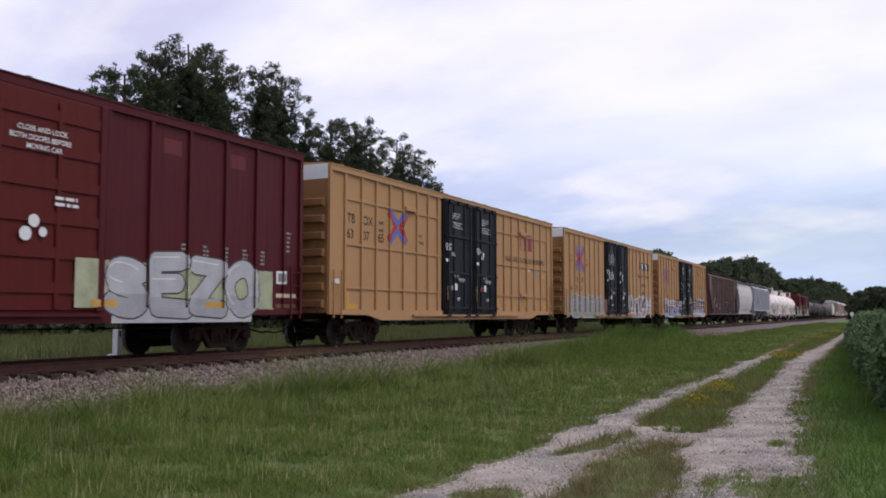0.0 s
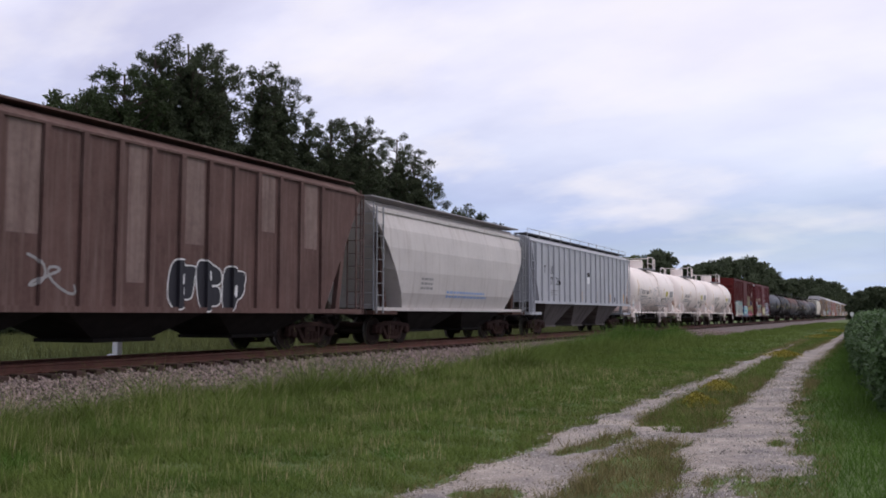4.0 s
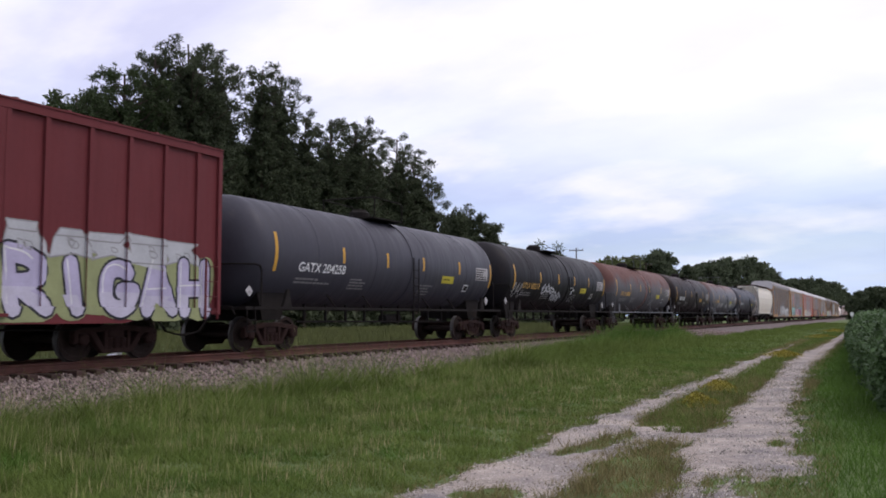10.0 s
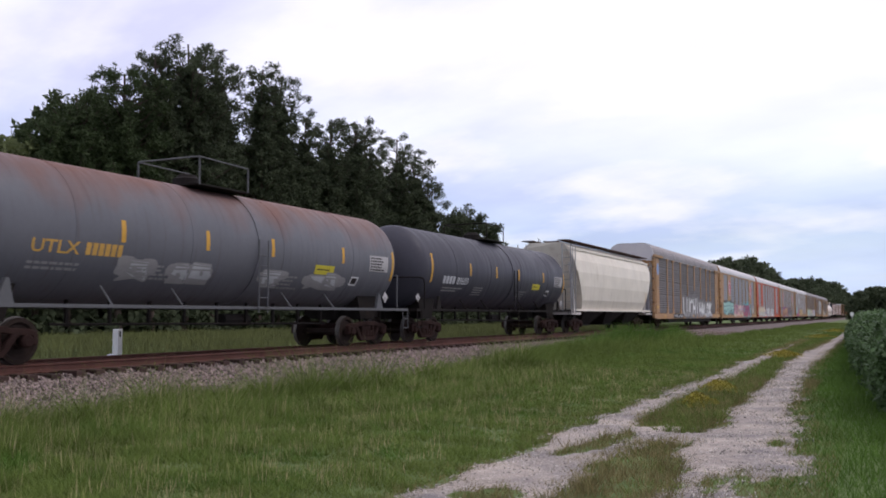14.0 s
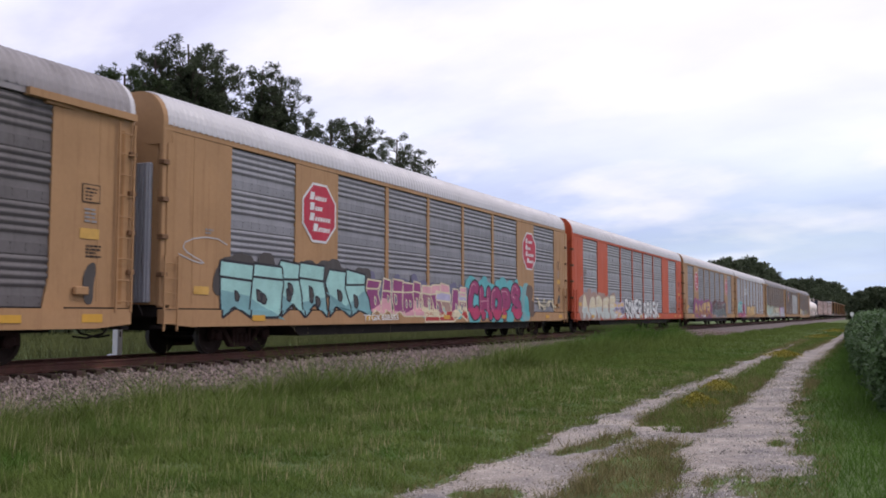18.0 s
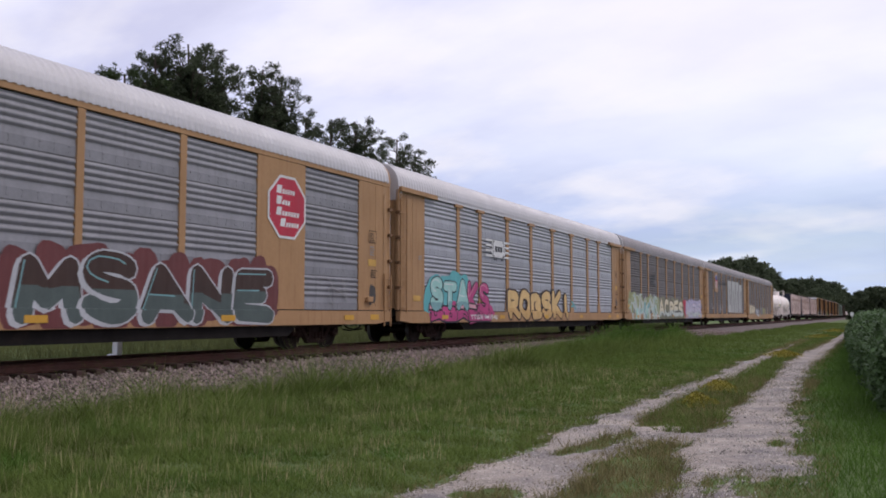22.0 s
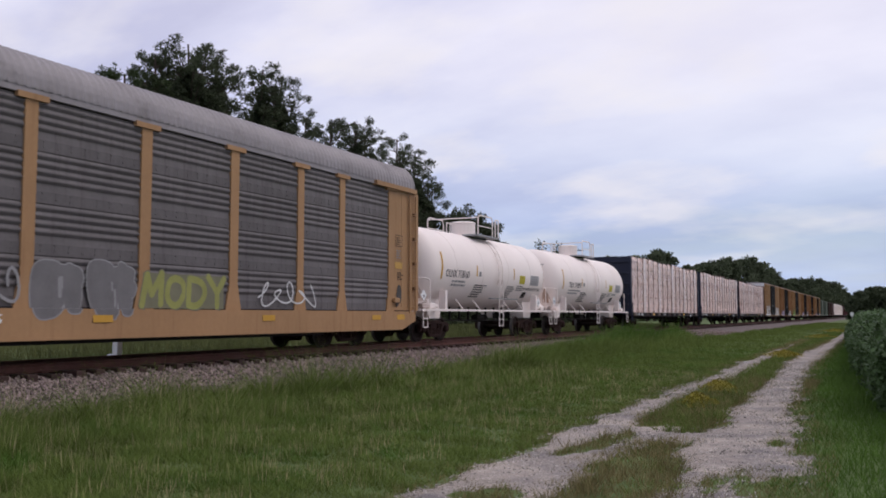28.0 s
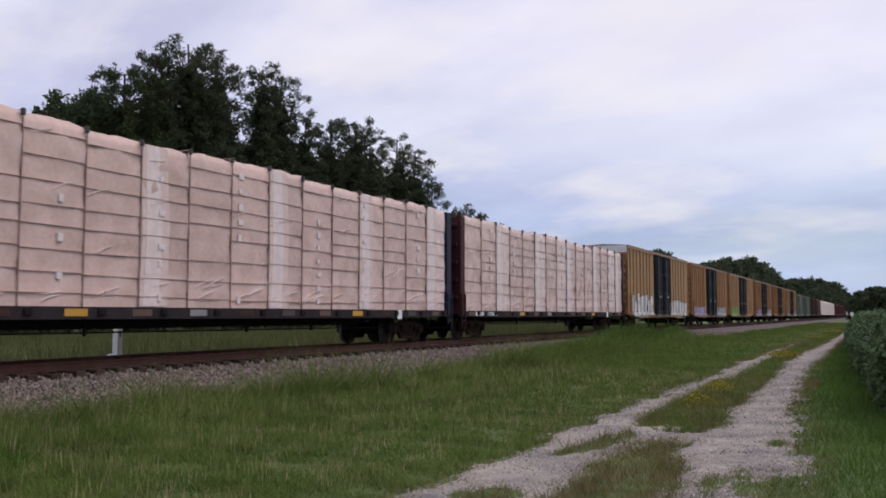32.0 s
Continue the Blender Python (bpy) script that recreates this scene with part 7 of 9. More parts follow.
        y0 = 0.15
        bm = bmesh.new()
        for o in (-0.2, 0.2):
            pts = []
            for k in range(9):
                a = 0.62 + k * 0.16
                pts.append((1.0 + (r + 0.1 - 1.0) * 0 + (r + 0.09) * math.sin(a) - 1.0, y0 + o, zc + (r + 0.09) * math.cos(a)))
            pts += [(1.60, y0 + o, zc - 0.3), (1.60, y0 + o, 0.38)]
            bar_path(bm, pts, 0.02, 5)
        for k in range(12):
            z = 0.42 + k * 0.26
            x = 1.60 if z < zc - 0.1 else math.sqrt(max(0.01, (r + 0.1) ** 2 - (z - zc) ** 2))
            rod(bm, (x, y0 - 0.2, z), (x, y0 + 0.2, z), 0.016, 5)
        part("side_ladder", bm, rail_mat, car)
    else:
        part("dome_housing", lathe(bmesh.new(), [(top - 0.1, 0.34), (top + 0.2, 0.34), (top + 0.24, 0.26), (top + 0.30, 0.22)], 18, "z", (0, -0.4, 0)), dmat, car, "low round manway lid")
        part("saddle_strap", lathe(bmesh.new(), [(0.55, r - 0.02), (0.55, r + 0.02), (0.72, r + 0.02), (0.72, r - 0.02)], 40, "y", (0, 0, zc)), mat, car)
        bm = bmesh.new()
        bx(bm, 0.35, 0.95, -1.1, 0.8, top - 0.06, top - 0.02)
        part("dome_platform", bm, FRAME, car)
        bm = bmesh.new()
        if dome == "rails":
            zr = top + 0.6
            for x in (0.95, -0.95):
                bar_path(bm, [(x, -1.05, top - 0.05), (x, -1.05, zr), (x, 0.75, zr - 0.04), (x, 0.75, top - 0.05)], 0.022, 5)
            rod(bm, (0.95, -1.05, zr), (-0.95, -1.05, zr), 0.022, 5)
            part("dome_railing", bm, rail_mat, car)
        else:
            bar_path(bm, [(0.9, -1.2, top + 0.02), (0.9, -0.9, top + 0.14), (0.9, 0.9, top + 0.1), (0.9, 1.2, top - 0.02)], 0.018, 5)
            part("dome_railing", bm, rail_mat, car)
        bm = bmesh.new()
        for o in (-0.18, 0.18):
            bar_path(bm, [(1.56, 0.64 + o, zc + 0.2), (1.56, 0.64 + o, 0.9)], 0.02, 5)
        for k in range(6):
            rod(bm, (1.56, 0.46, 1.0 + k * 0.26), (1.56, 0.82, 1.0 + k * 0.26), 0.014, 5)
        part("side_ladder", bm, rail_mat, car)
    running_gear(car, t - 1.5, h)
    return car, h, skin, cuts, t


def strips(car, t, ys, skin, cuts, mat=None, end=True):
    mat = mat or REFL
    for y in ys:
        rect_on(car, y, y + 0.1, 2.45, 2.95, mat, skin, cuts, "reflector")
    if end:
        rect_on(car, -t + 0.55, -t + 0.68, 2.1, 3.1, mat, skin, cuts, "reflector")
        rect_on(car, t - 0.68, t - 0.55, 2.2, 3.0, mat, skin, cuts, "reflector")


def placard(car, y, z, s, mat=WHITE):
    bm = slab(bmesh.new(), [(y - s, z), (y, z - s), (y + s, z), (y, z + s)], 1.46, 1.475)
    part("placard", bm, mat, car, "white diamond placard")
    part("placard_mark", box(1.474, 1.479, y - 0.32 * s, y + 0.32 * s, z - 0.35 * s, z + 0.1 * s), GREY_P, car)


def white_tank(label, lo, hi, code, seed, scrawl=False, words=False):
    car, h, skin, cuts, t = tank_car(label, lo, hi, TANKW)
    hc = (tuple(s * (t - 0.09 * k) for s in (-1, 1) for k in range(1, 9)), cuts[1])
    for a, b, z0, z1 in ((1.45, 1.58, 2.1, 3.05), (4.5, 4.6, 2.3, 2.7), (2 * h - 4.75, 2 * h - 4.65, 2.3, 2.75), (2 * h - 1.0, 2 * h - 0.87, 2.05, 3.05)):
        rect_on(car, a - h, b - h, z0, z1, REFL, skin, hc, "reflector")
    write(car, code, (1.85 if words else 2.4) - h, 2.2, 0.27, STENC, skin, cuts, 2.0)
    text_bars(car, 2.45 - h, 2.02, 1.9, 2, 0.07, GREY_P, skin, cuts, seed)
    text_bars(car, 4.5 - h, 1.95, 1.15, 6, 0.045, STENC, skin, cuts, seed + 1)
    rect_on(car, 4.75 - h, 4.95 - h, 2.3, 2.48, GREY_P, skin, cuts, "card", 0.003)
    text_bars(car, h - 5.3, 1.98, 0.95, 7, 0.045, STENC, skin, cuts, seed + 2)
    text_bars(car, h - 4.2, 2.02, 0.75, 3, 0.04, STENC, skin, cuts, seed + 5)
    rect_on(car, h - 4.05, h - 3.4, 2.15, 2.5, LIME, skin, cuts, "placard_board")
    text_bars(car, h - 3.95, 2.4, 0.5, 1, 0.03, STENC, skin, cuts, seed + 6, "placard_lines", 0.008)
    rect_on(car, h - 2.75, h - 1.7, 2.12, 2.55, PLATE_G, skin, cuts, "data_panel")
    text_bars(car, h - 2.7, 2.47, 1.0, 4, 0.05, GREY_P, skin, cuts, seed + 3, "data_lines", 0.007)
    if words:
        write(car, "SODIUM HYPOCHLORITE SOLUTION", h - 3.45, 1.9, 0.12, STENC, skin, cuts, 2.05)
    else:
        text_bars(car, h - 3.3, 1.95, 1.0, 1, 0.09, GREY_P, skin, cuts, seed + 4)
    rect_on(car, h - 3.3, h - 2.85, 1.58, 1.82, STENC, skin, cuts, "card")
    placard(car, h - 1.7, 1.4, 0.23)
    placard(car, -h + 0.15, 1.5, 0.2)
    # number and small print on the leading head, rust below its fittings
    rng = random.Random(seed)
    zc, r = 2.53, 1.5
    head = lambda x, z, gap: -t + 0.72 * (1 - math.sqrt(max(0.0, 1 - (x * x + (z - zc) ** 2) / (r * r)))) - gap

    def on_head(name, shapes, mat, gap, label=""):
        bm = bmesh.new()
        for pts in shapes:
            bm.faces.new([bm.verts.new((x, head(x, z, gap), z)) for x, z in pts])
        part(name, bm, mat, car, label)
    for k, (w, mat) in enumerate(((0.17, HEADRUST), (0.09, HEADRUST2))):
        for j in range(6):
            z = 1.42 + 0.11 * j
            a, b = (w * (0.6 + 0.5 * math.sin(1.1 + 0.45 * j)) for _ in (0, 1))
            u = w * (0.6 + 0.5 * math.sin(1.1 + 0.45 * (j + 1)))
            on_head("rust_stain", [[(0.86 - a, z), (0.86 + b, z), (0.86 + u, z + 0.11), (0.86 - u, z + 0.11)]], mat, 0.004 + 0.004 * k, "brown rust run")
    pts, faces = letter_mesh(code, 0.0)
    q = (pts - pts.min(0)) / (pts.max(0) - pts.min(0))
    on_head("head_number", [[(0.05 + 0.75 * q[i, 0], 3.18 + 0.11 * q[i, 1]) for i in f] for f in faces], STENC, 0.006)
    for k in range(2):
        on_head("head_print", [[(0.05 + 0.17 * i, 3.05 - 0.1 * k), (0.17 + 0.17 * i, 3.05 - 0.1 * k), (0.17 + 0.17 * i, 3.09 - 0.1 * k), (0.05 + 0.17 * i, 3.09 - 0.1 * k)] for i in range(4 - k)], GREY_P, 0.006)
    for cy, ry, z0, z1, m in ((-t + 1.25, 0.14, 1.10, 1.4, HEADRUST), (t - 1.55, 0.14, 1.10, 1.4, HEADRUST)):
        bm = bmesh.new()
        ring = blob(cy, (z0 + z1) / 2, ry, (z1 - z0) / 2, rng, 0.12)
        flat_shape(bm, ring, [tuple(range(len(ring)))])
        part("rust_stain", lay_on(bm, skin, 0.003, hc[0], hc[1]), m, car, "brown rust run")
    bm = lathe(bmesh.new(), [(0, 0.02), (0.02, 0.15), (0.62, 0.15), (0.64, 0.02)], 12, "y", (1.2, h - 1.5, 1.22))
    part("brake_cylinder", bm, TANKW, car, smooth=True)
    rod_bm = bmesh.new()
    bx(rod_bm, 1.5, 1.62, -0.9, 1.9, 1.47, 1.5)
    part("ladder_step_bar", rod_bm, GREYST, car)
    if scrawl:
        sprayed(car, 2.0 - h, 5.4 - h, 1.42, 2.0, TANKW, S_GREYT, skin, cuts, 5, seed + 8, None, None, None, 0.1, 0.035)
        sprayed(car, 5.6 - h, 8.0 - h, 1.40, 2.75, TANKW, S_GREYT, skin, cuts, 3, seed + 9, None, None, None, 0.1, 0.05)
        sprayed(car, 1.5 - h, 2.5 - h, 2.05, 2.6, S_GREYT, None, skin, cuts, 4, seed + 10, None, None, None, 0.06)
        sprayed(car, 9.2 - h, 12.4 - h, 1.45, 2.1, TANKW, S_GREYT, skin, cuts, 4, seed + 11, None, None, None, 0.1, 0.035)
    return car


PLATE_G = paint("pale_grey_data_panel", (0.40, 0.38, 0.38), 0.1)
HEADRUST2 = material("dark_rust_run", (0.40, 0.25, 0.18), 0.8, 0, 0.3, 3.0, 0.7, (0.62, 0.48, 0.41))
HEADRUST = material("brown_rust_run", (0.56, 0.43, 0.36), 0.8, 0, 0.2, 3.0, 0.7, (0.74, 0.63, 0.57))


def dark_tank(label, lo, hi, mat, mark, mark_mat, seed, dome="low", strip=None, number="", **kw):
    car, h, skin, cuts, t = tank_car(label, lo, hi, mat, 1.46, 2.48, "dark", dome, rail_mat=FRAME if mat is not TANKL and mat is not TANKRU else DKRAIL, **kw)
    hc = (tuple(s * (t - 0.09 * k) for s in (-1, 1) for k in range(1, 9)), cuts[1])
    strip = strip or REFL
    for a, z0, z1 in ((1.2, 1.95, 2.95), (4.4, 2.3, 2.75), (6.95, 2.3, 2.75), (9.4, 2.3, 2.75), (2 * h - 3.9, 2.3, 2.75), (2 * h - 1.0, 1.9, 2.8)):
        rect_on(car, a - h, a + 0.12 - h, z0, z1, strip, skin, hc, "reflector")
    if mark:
        write(car, mark + (" " + number if number else ""), 2.3 - h, 2.0, 0.25, mark_mat, skin, cuts, 1.1 if mark == "UTLX" else 1.1 + 0.2 * len(number) if number else 2.1)
    else:
        for k in range(4):
            rect_on(car, 2.2 - h + 0.26 * k, 2.2 - h + 0.26 * k + 0.2, 1.95, 2.22, mark_mat, skin, cuts, "mark_bar")
        write(car, number, 3.35 - h, 1.95, 0.27, mark_mat, skin, cuts, 0.2 * len(number))
    if mark == "UTLX":
        for k in range(6):
            rect_on(car, 3.55 - h + 0.16 * k, 3.67 - h + 0.16 * k, 2.0, 2.24, mark_mat, skin, cuts, "mark_bar")
    text_bars(car, 2.3 - h, 1.78, 1.7, 2, 0.05, GREY_P, skin, cuts, seed)
    text_bars(car, 5.0 - h, 1.85, 1.0, 4, 0.045, GREY_P, skin, cuts, seed + 1)
    text_bars(car, 2 * h - 6.7 - h, 1.8, 1.0, 4, 0.05, GREY_P, skin, cuts, seed + 2)
    rect_on(car, h - 2.35, h - 1.25, 2.15, 2.62, PLATE_G, skin, cuts, "data_panel")
    text_bars(car, h - 2.3, 2.52, 1.0, 5, 0.045, STENC, skin, cuts, seed + 3, "data_lines", 0.007)
    rect_on(car, h - 5.2, h - 4.25, 1.95, 2.2, LIME if mat is not TANKR else S_GOLD, skin, cuts, "placard_board")
    text_bars(car, h - 5.1, 2.06, 0.7, 1, 0.04, STENC, skin, cuts, seed + 6, "placard_lines", 0.007)
    rect_on(car, h - 3.25, h - 2.85, 1.7, 1.95, WHITE, skin, cuts, "card", 0.003)
    rect_on(car, h - 3.2, h - 2.9, 1.74, 1.91, STENC, skin, cuts, "card_face", 0.006)
    placard(car, h - 1.45, 1.38, 0.17, PLATE_G)
    placard(car, -h + 0.15, 1.42, 0.14, PLATE_G)
    return car, h, skin, cuts, t


DKRAIL = paint("dull_grey_rail_paint", (0.10, 0.10, 0.105), 0.3)


def all_tanks():
    white_tank("white tank car with rust runs and dark scrawls", 132.2, 145.8, "TILX 113061", 800, True)
    white_tank("white tank car with black lettering and railed dome", 146.3, 159.8, "OLNX 718251", 810)
    white_tank("white tank car with black lettering and railed dome", 160.5, 173.85, "OLNX 718116", 820)
    dark_tank("dark grey tank car with yellow reflector strips", 208.6, 224.75, TANKG, "GATX", WHITE, 830, "rails", number="204258")
    c, h, s, cu, t = dark_tank("black tank car with yellow marks and pale scrawls", 225.2, 240.95, TANKB, "UTLX 682210", S_GOLD, 840)
    sprayed(c, 1.2 - h, 2.3 - h, 1.6, 2.3, S_GREY, None, s, cu, 3, 841, None, None, None, 0.12)
    sprayed(c, 4.8 - h, 6.4 - h, 1.8, 2.25, S_SILV, None, s, cu, 4, 842, None, None, None, 0.14)
    sprayed(c, 6.3 - h, 7.6 - h, 1.45, 1.95, S_SILV, None, s, cu, 5, 844, None, None, None, 0.14)
    sprayed(c, 8.9 - h, 9.4 - h, 1.8, 2.2, S_SILV, None, s, cu, 1, 843, None, None, None, 0.14)
    c, h, s, cu, t = dark_tank("grey tank car washed with red rust", 241.5, 258.3, TANKRU, "UTLX", S_GOLD, 850, "rails", band=(0.05, 0.35, S_RUST))
    dark_tank("brown-black tank car with white lettering and yellow strips", 258.8, 274.85, TANKR, "GATX", WHITE, 860, number="72223")
    c, h, s, cu, t = dark_tank("grey tank car with rust along its crown", 275.4, 292.0, TANKL, "UTLX", S_GOLD, 870, "rails")
    for k, (a, b) in enumerate(((4.6, 5.4), (6.0, 7.3), (9.3, 10.0), (11.2, 12.8))):
        piece(c, a - h, b - h, 1.55, 1.98, (S_SILV, S_GREY), S_GREY, S_SILV, s, cu, 1 + k % 2, 871 + k, S_GREY, 0.02)
    dark_tank("dark grey tank car with pale lettering", 292.6, 309.0, TANKG, "", S_SILV, 880, "rails", number="89609")
    white_tank("white tank car with black lettering and railed dome", 550.1, 563.18, "OLNX 718160", 890, words=True)
    white_tank("cream-white tank car with black lettering", 563.5, 577.2, "TILX 110597", 900)


S_RUST = spray("rust_red_band", (0.16, 0.06, 0.045))


# ---- covered hoppers ----
def hopper(label, lo, hi, mat, ribs, sides="post", top=4.45, roof_mat=None, bay_mat=None, rails=True, slope_mat=None, bays=4, bottom=1.05, lip=None):
    """sides: 'post' (flat with posts) or 'round' (bulging)."""
    car, h = start_car("covered_hopper_car", label, "hopper car", lo, hi, "covered hopper cars")
    roof_mat, bay_mat, slope_mat = roof_mat or mat, bay_mat or FRAME, slope_mat or mat
    y0, y1 = -h + 1.35, h - 1.35
    if sides == "post":
        out = [(1.48, bottom), (1.48, top - 0.25), (1.1, top), (-1.1, top), (-1.48, top - 0.25), (-1.48, bottom)]
    else:
        out = [(1.30, bottom), (1.46, bottom + 0.5), (1.545, bottom + 1.2), (1.55, bottom + 1.9), (1.46, bottom + 2.5), (1.25, top - 0.3), (0.9, top), (-0.9, top), (-1.25, top - 0.3), (-1.46, bottom + 2.5), (-1.55, bottom + 1.9), (-1.545, bottom + 1.2), (-1.46, bottom + 0.5), (-1.30, bottom)]
    # body with ends that slope in under the roof
    bm = bmesh.new()
    rows = []
    for y, slope in ((-1, 1), (1, 1)):
        row = []
        for x, z in out:
            k = max(0.0, (z - bottom) / (top - bottom))
            e = h - 0.15 if sides == "post" else h - 0.35
            low = h - (1.15 if bottom > 1.3 else 2.1)
            reach = low + (e - low) * min(1, k * 1.35)
            row.append(bm.verts.new((x, y * reach, z)))
        rows.append(row)
    n = len(out)
    for i in range(n):
        j = (i + 1) % n
        bm.faces.new((rows[0][i], rows[0][j], rows[1][j], rows[1][i]))
    bm.faces.new(rows[0][::-1])
    bm.faces.new(rows[1])
    bmesh.ops.recalc_face_normals(bm, faces=bm.faces[:])
    part("body", bm, mat, car)
    if sides == "post":
        for r in ribs:
            yy = r - h
            k = max(0.0, (abs(yy) - (h - (1.15 if bottom > 1.3 else 2.1))) / (1.0 if bottom > 1.3 else 1.95))
            zb = bottom + k * (top - bottom) / 1.35
            if zb < top - 0.6:
                bm = slab(bmesh.new(), [(yy - 0.075, zb), (yy + 0.075, zb), (yy + 0.065, top - 0.26), (yy - 0.065, top - 0.26)], 1.47, 1.555)
                part("side_post", bm, mat, car)
        part("lower_sill", box(1.40, 1.555, -h + 0.3, h - 0.3, bottom - 0.09, bottom + 0.03), lip or mat, car)
        part("lower_sill", box(-1.555, -1.40, -h + 0.3, h - 0.3, bottom - 0.09, bottom + 0.03), lip or mat, car)
        part("upper_rail", box(1.44, 1.53, -h + 0.15, h - 0.15, top - 0.29, top - 0.24), mat, car)
    else:
        for z, x in ((bottom - 0.02, 1.36), (top - 0.3, 1.27)):
            part("side_rail", box(x - 0.06, x + 0.06, -h + 0.3, h - 0.3, z - 0.06, z + 0.05), mat, car)
    # end frames, ladders and platforms
    for s in (-1, 1):
        part("end_platform", box(-1.45, 1.45, min(s * h, s * (h - 1.5)), max(s * h, s * (h - 1.5)), 0.86, 0.98), slope_mat, car)
        bm = bmesh.new()
        for x in (1.4, 0.95, -0.95, -1.4):
            rod(bm, (x, s * (h - 0.08), 0.95), (x, s * (h - 0.08), top - 0.1), 0.028, 6)
        for k in range(9):
            z = 1.15 + k * (top - 1.4) / 8.5
            rod(bm, (0.95, s * (h - 0.08), z), (1.4, s * (h - 0.08), z), 0.014, 5)
        part("end_ladder", bm, mat if sides == "post" else GREYST, car)
        ladder(car, min(s * (h - 0.1), s * (h - 0.5)), max(s * (h - 0.1), s * (h - 0.5)), 0.9, top - 0.25, 1.5, mat if sides == "post" else GREYST, 9)
        bm = slab(bmesh.new(), [(s * (h - 1.2), 0.98), (s * (h - 1.0), 0.98), (s * (h - 0.55), top - 1.0), (s * (h - 0.7), top - 1.0)], 1.1, 1.25)
        part("end_brace", bm, slope_mat, car)
    # discharge bays
    L = (2 * h - 4.4) / bays
    for k in range(bays):
        a = -h + 2.2 + k * L
        bm = bmesh.new()
        t4 = [bm.verts.new(p) for p in ((-1.4, a + 0.05, bottom), (1.4, a + 0.05, bottom), (1.4, a + L - 0.05, bottom), (-1.4, a + L - 0.05, bottom))]
        b4 = [bm.verts.new(p) for p in ((-0.75, a + L * 0.32, 0.34), (0.75, a + L * 0.32, 0.34), (0.75, a + L * 0.68, 0.34), (-0.75, a + L * 0.68, 0.34))]
        for i in range(4):
            j = (i + 1) % 4
            bm.faces.new((t4[i], t4[j], b4[j], b4[i]))
        bm.faces.new(b4)
        bmesh.ops.recalc_face_normals(bm, faces=bm.faces[:])
        bx(bm, -0.85, 0.85, a + L * 0.3, a + L * 0.7, 0.28, 0.36)
        part("discharge_bay", bm, bay_mat, car)
    # running boards and hatch rim
    bm = bmesh.new()
    for x in (0.95, -0.95):
        bx(bm, x - 0.3, x + 0.3, -h + 0.2, h - 0.2, top + 0.08, top + 0.12)
    bx(bm, -0.35, 0.35, -h + 1.2, h - 1.2, top, top + 0.14)
    part("running_board", bm, roof_mat, car, "grating walkway along the roof")
    if rails:
        bm = bmesh.new()
        k, y = 0, -h + 0.3
        while y < h:
            rod(bm, (1.24, y, top - 0.1), (1.24, y, top + 0.30), 0.016, 5)
            y += 1.55
        rod(bm, (1.24, -h + 0.3, top + 0.30), (1.24, h - 0.3, top + 0.30), 0.016, 5)
        part("roof_handrail", bm, mat, car)
    running_gear(car, h - 2.0, h)

    def skin(y, z):
        if sides == "post":
            for r in ribs:
                if abs(y - (r - h)) < 0.076:
                    return 1.556
            return 1.481
        pts = [(x, zz) for x, zz in out if x > 0]
        for (xa, za), (xb, zb) in zip(pts, pts[1:]):
            if za <= z <= zb:
                return xa + (xb - xa) * (z - za) / max(1e-6, zb - za)
        return 1.4
    cy = []
    for r in ribs:
        cy += [r - h - 0.078, r - h - 0.074, r - h + 0.074, r - h + 0.078]
    return car, h, skin, (cy, tuple(z for x, z in out if x > 0 and z < top - 0.2) if sides == "round" else ())


FADED_P = paint("chalky_faded_brown_paint", (0.21, 0.15, 0.135), 0.8, 0.8, gc=(0.11, 0.068, 0.06), vary=0.3)


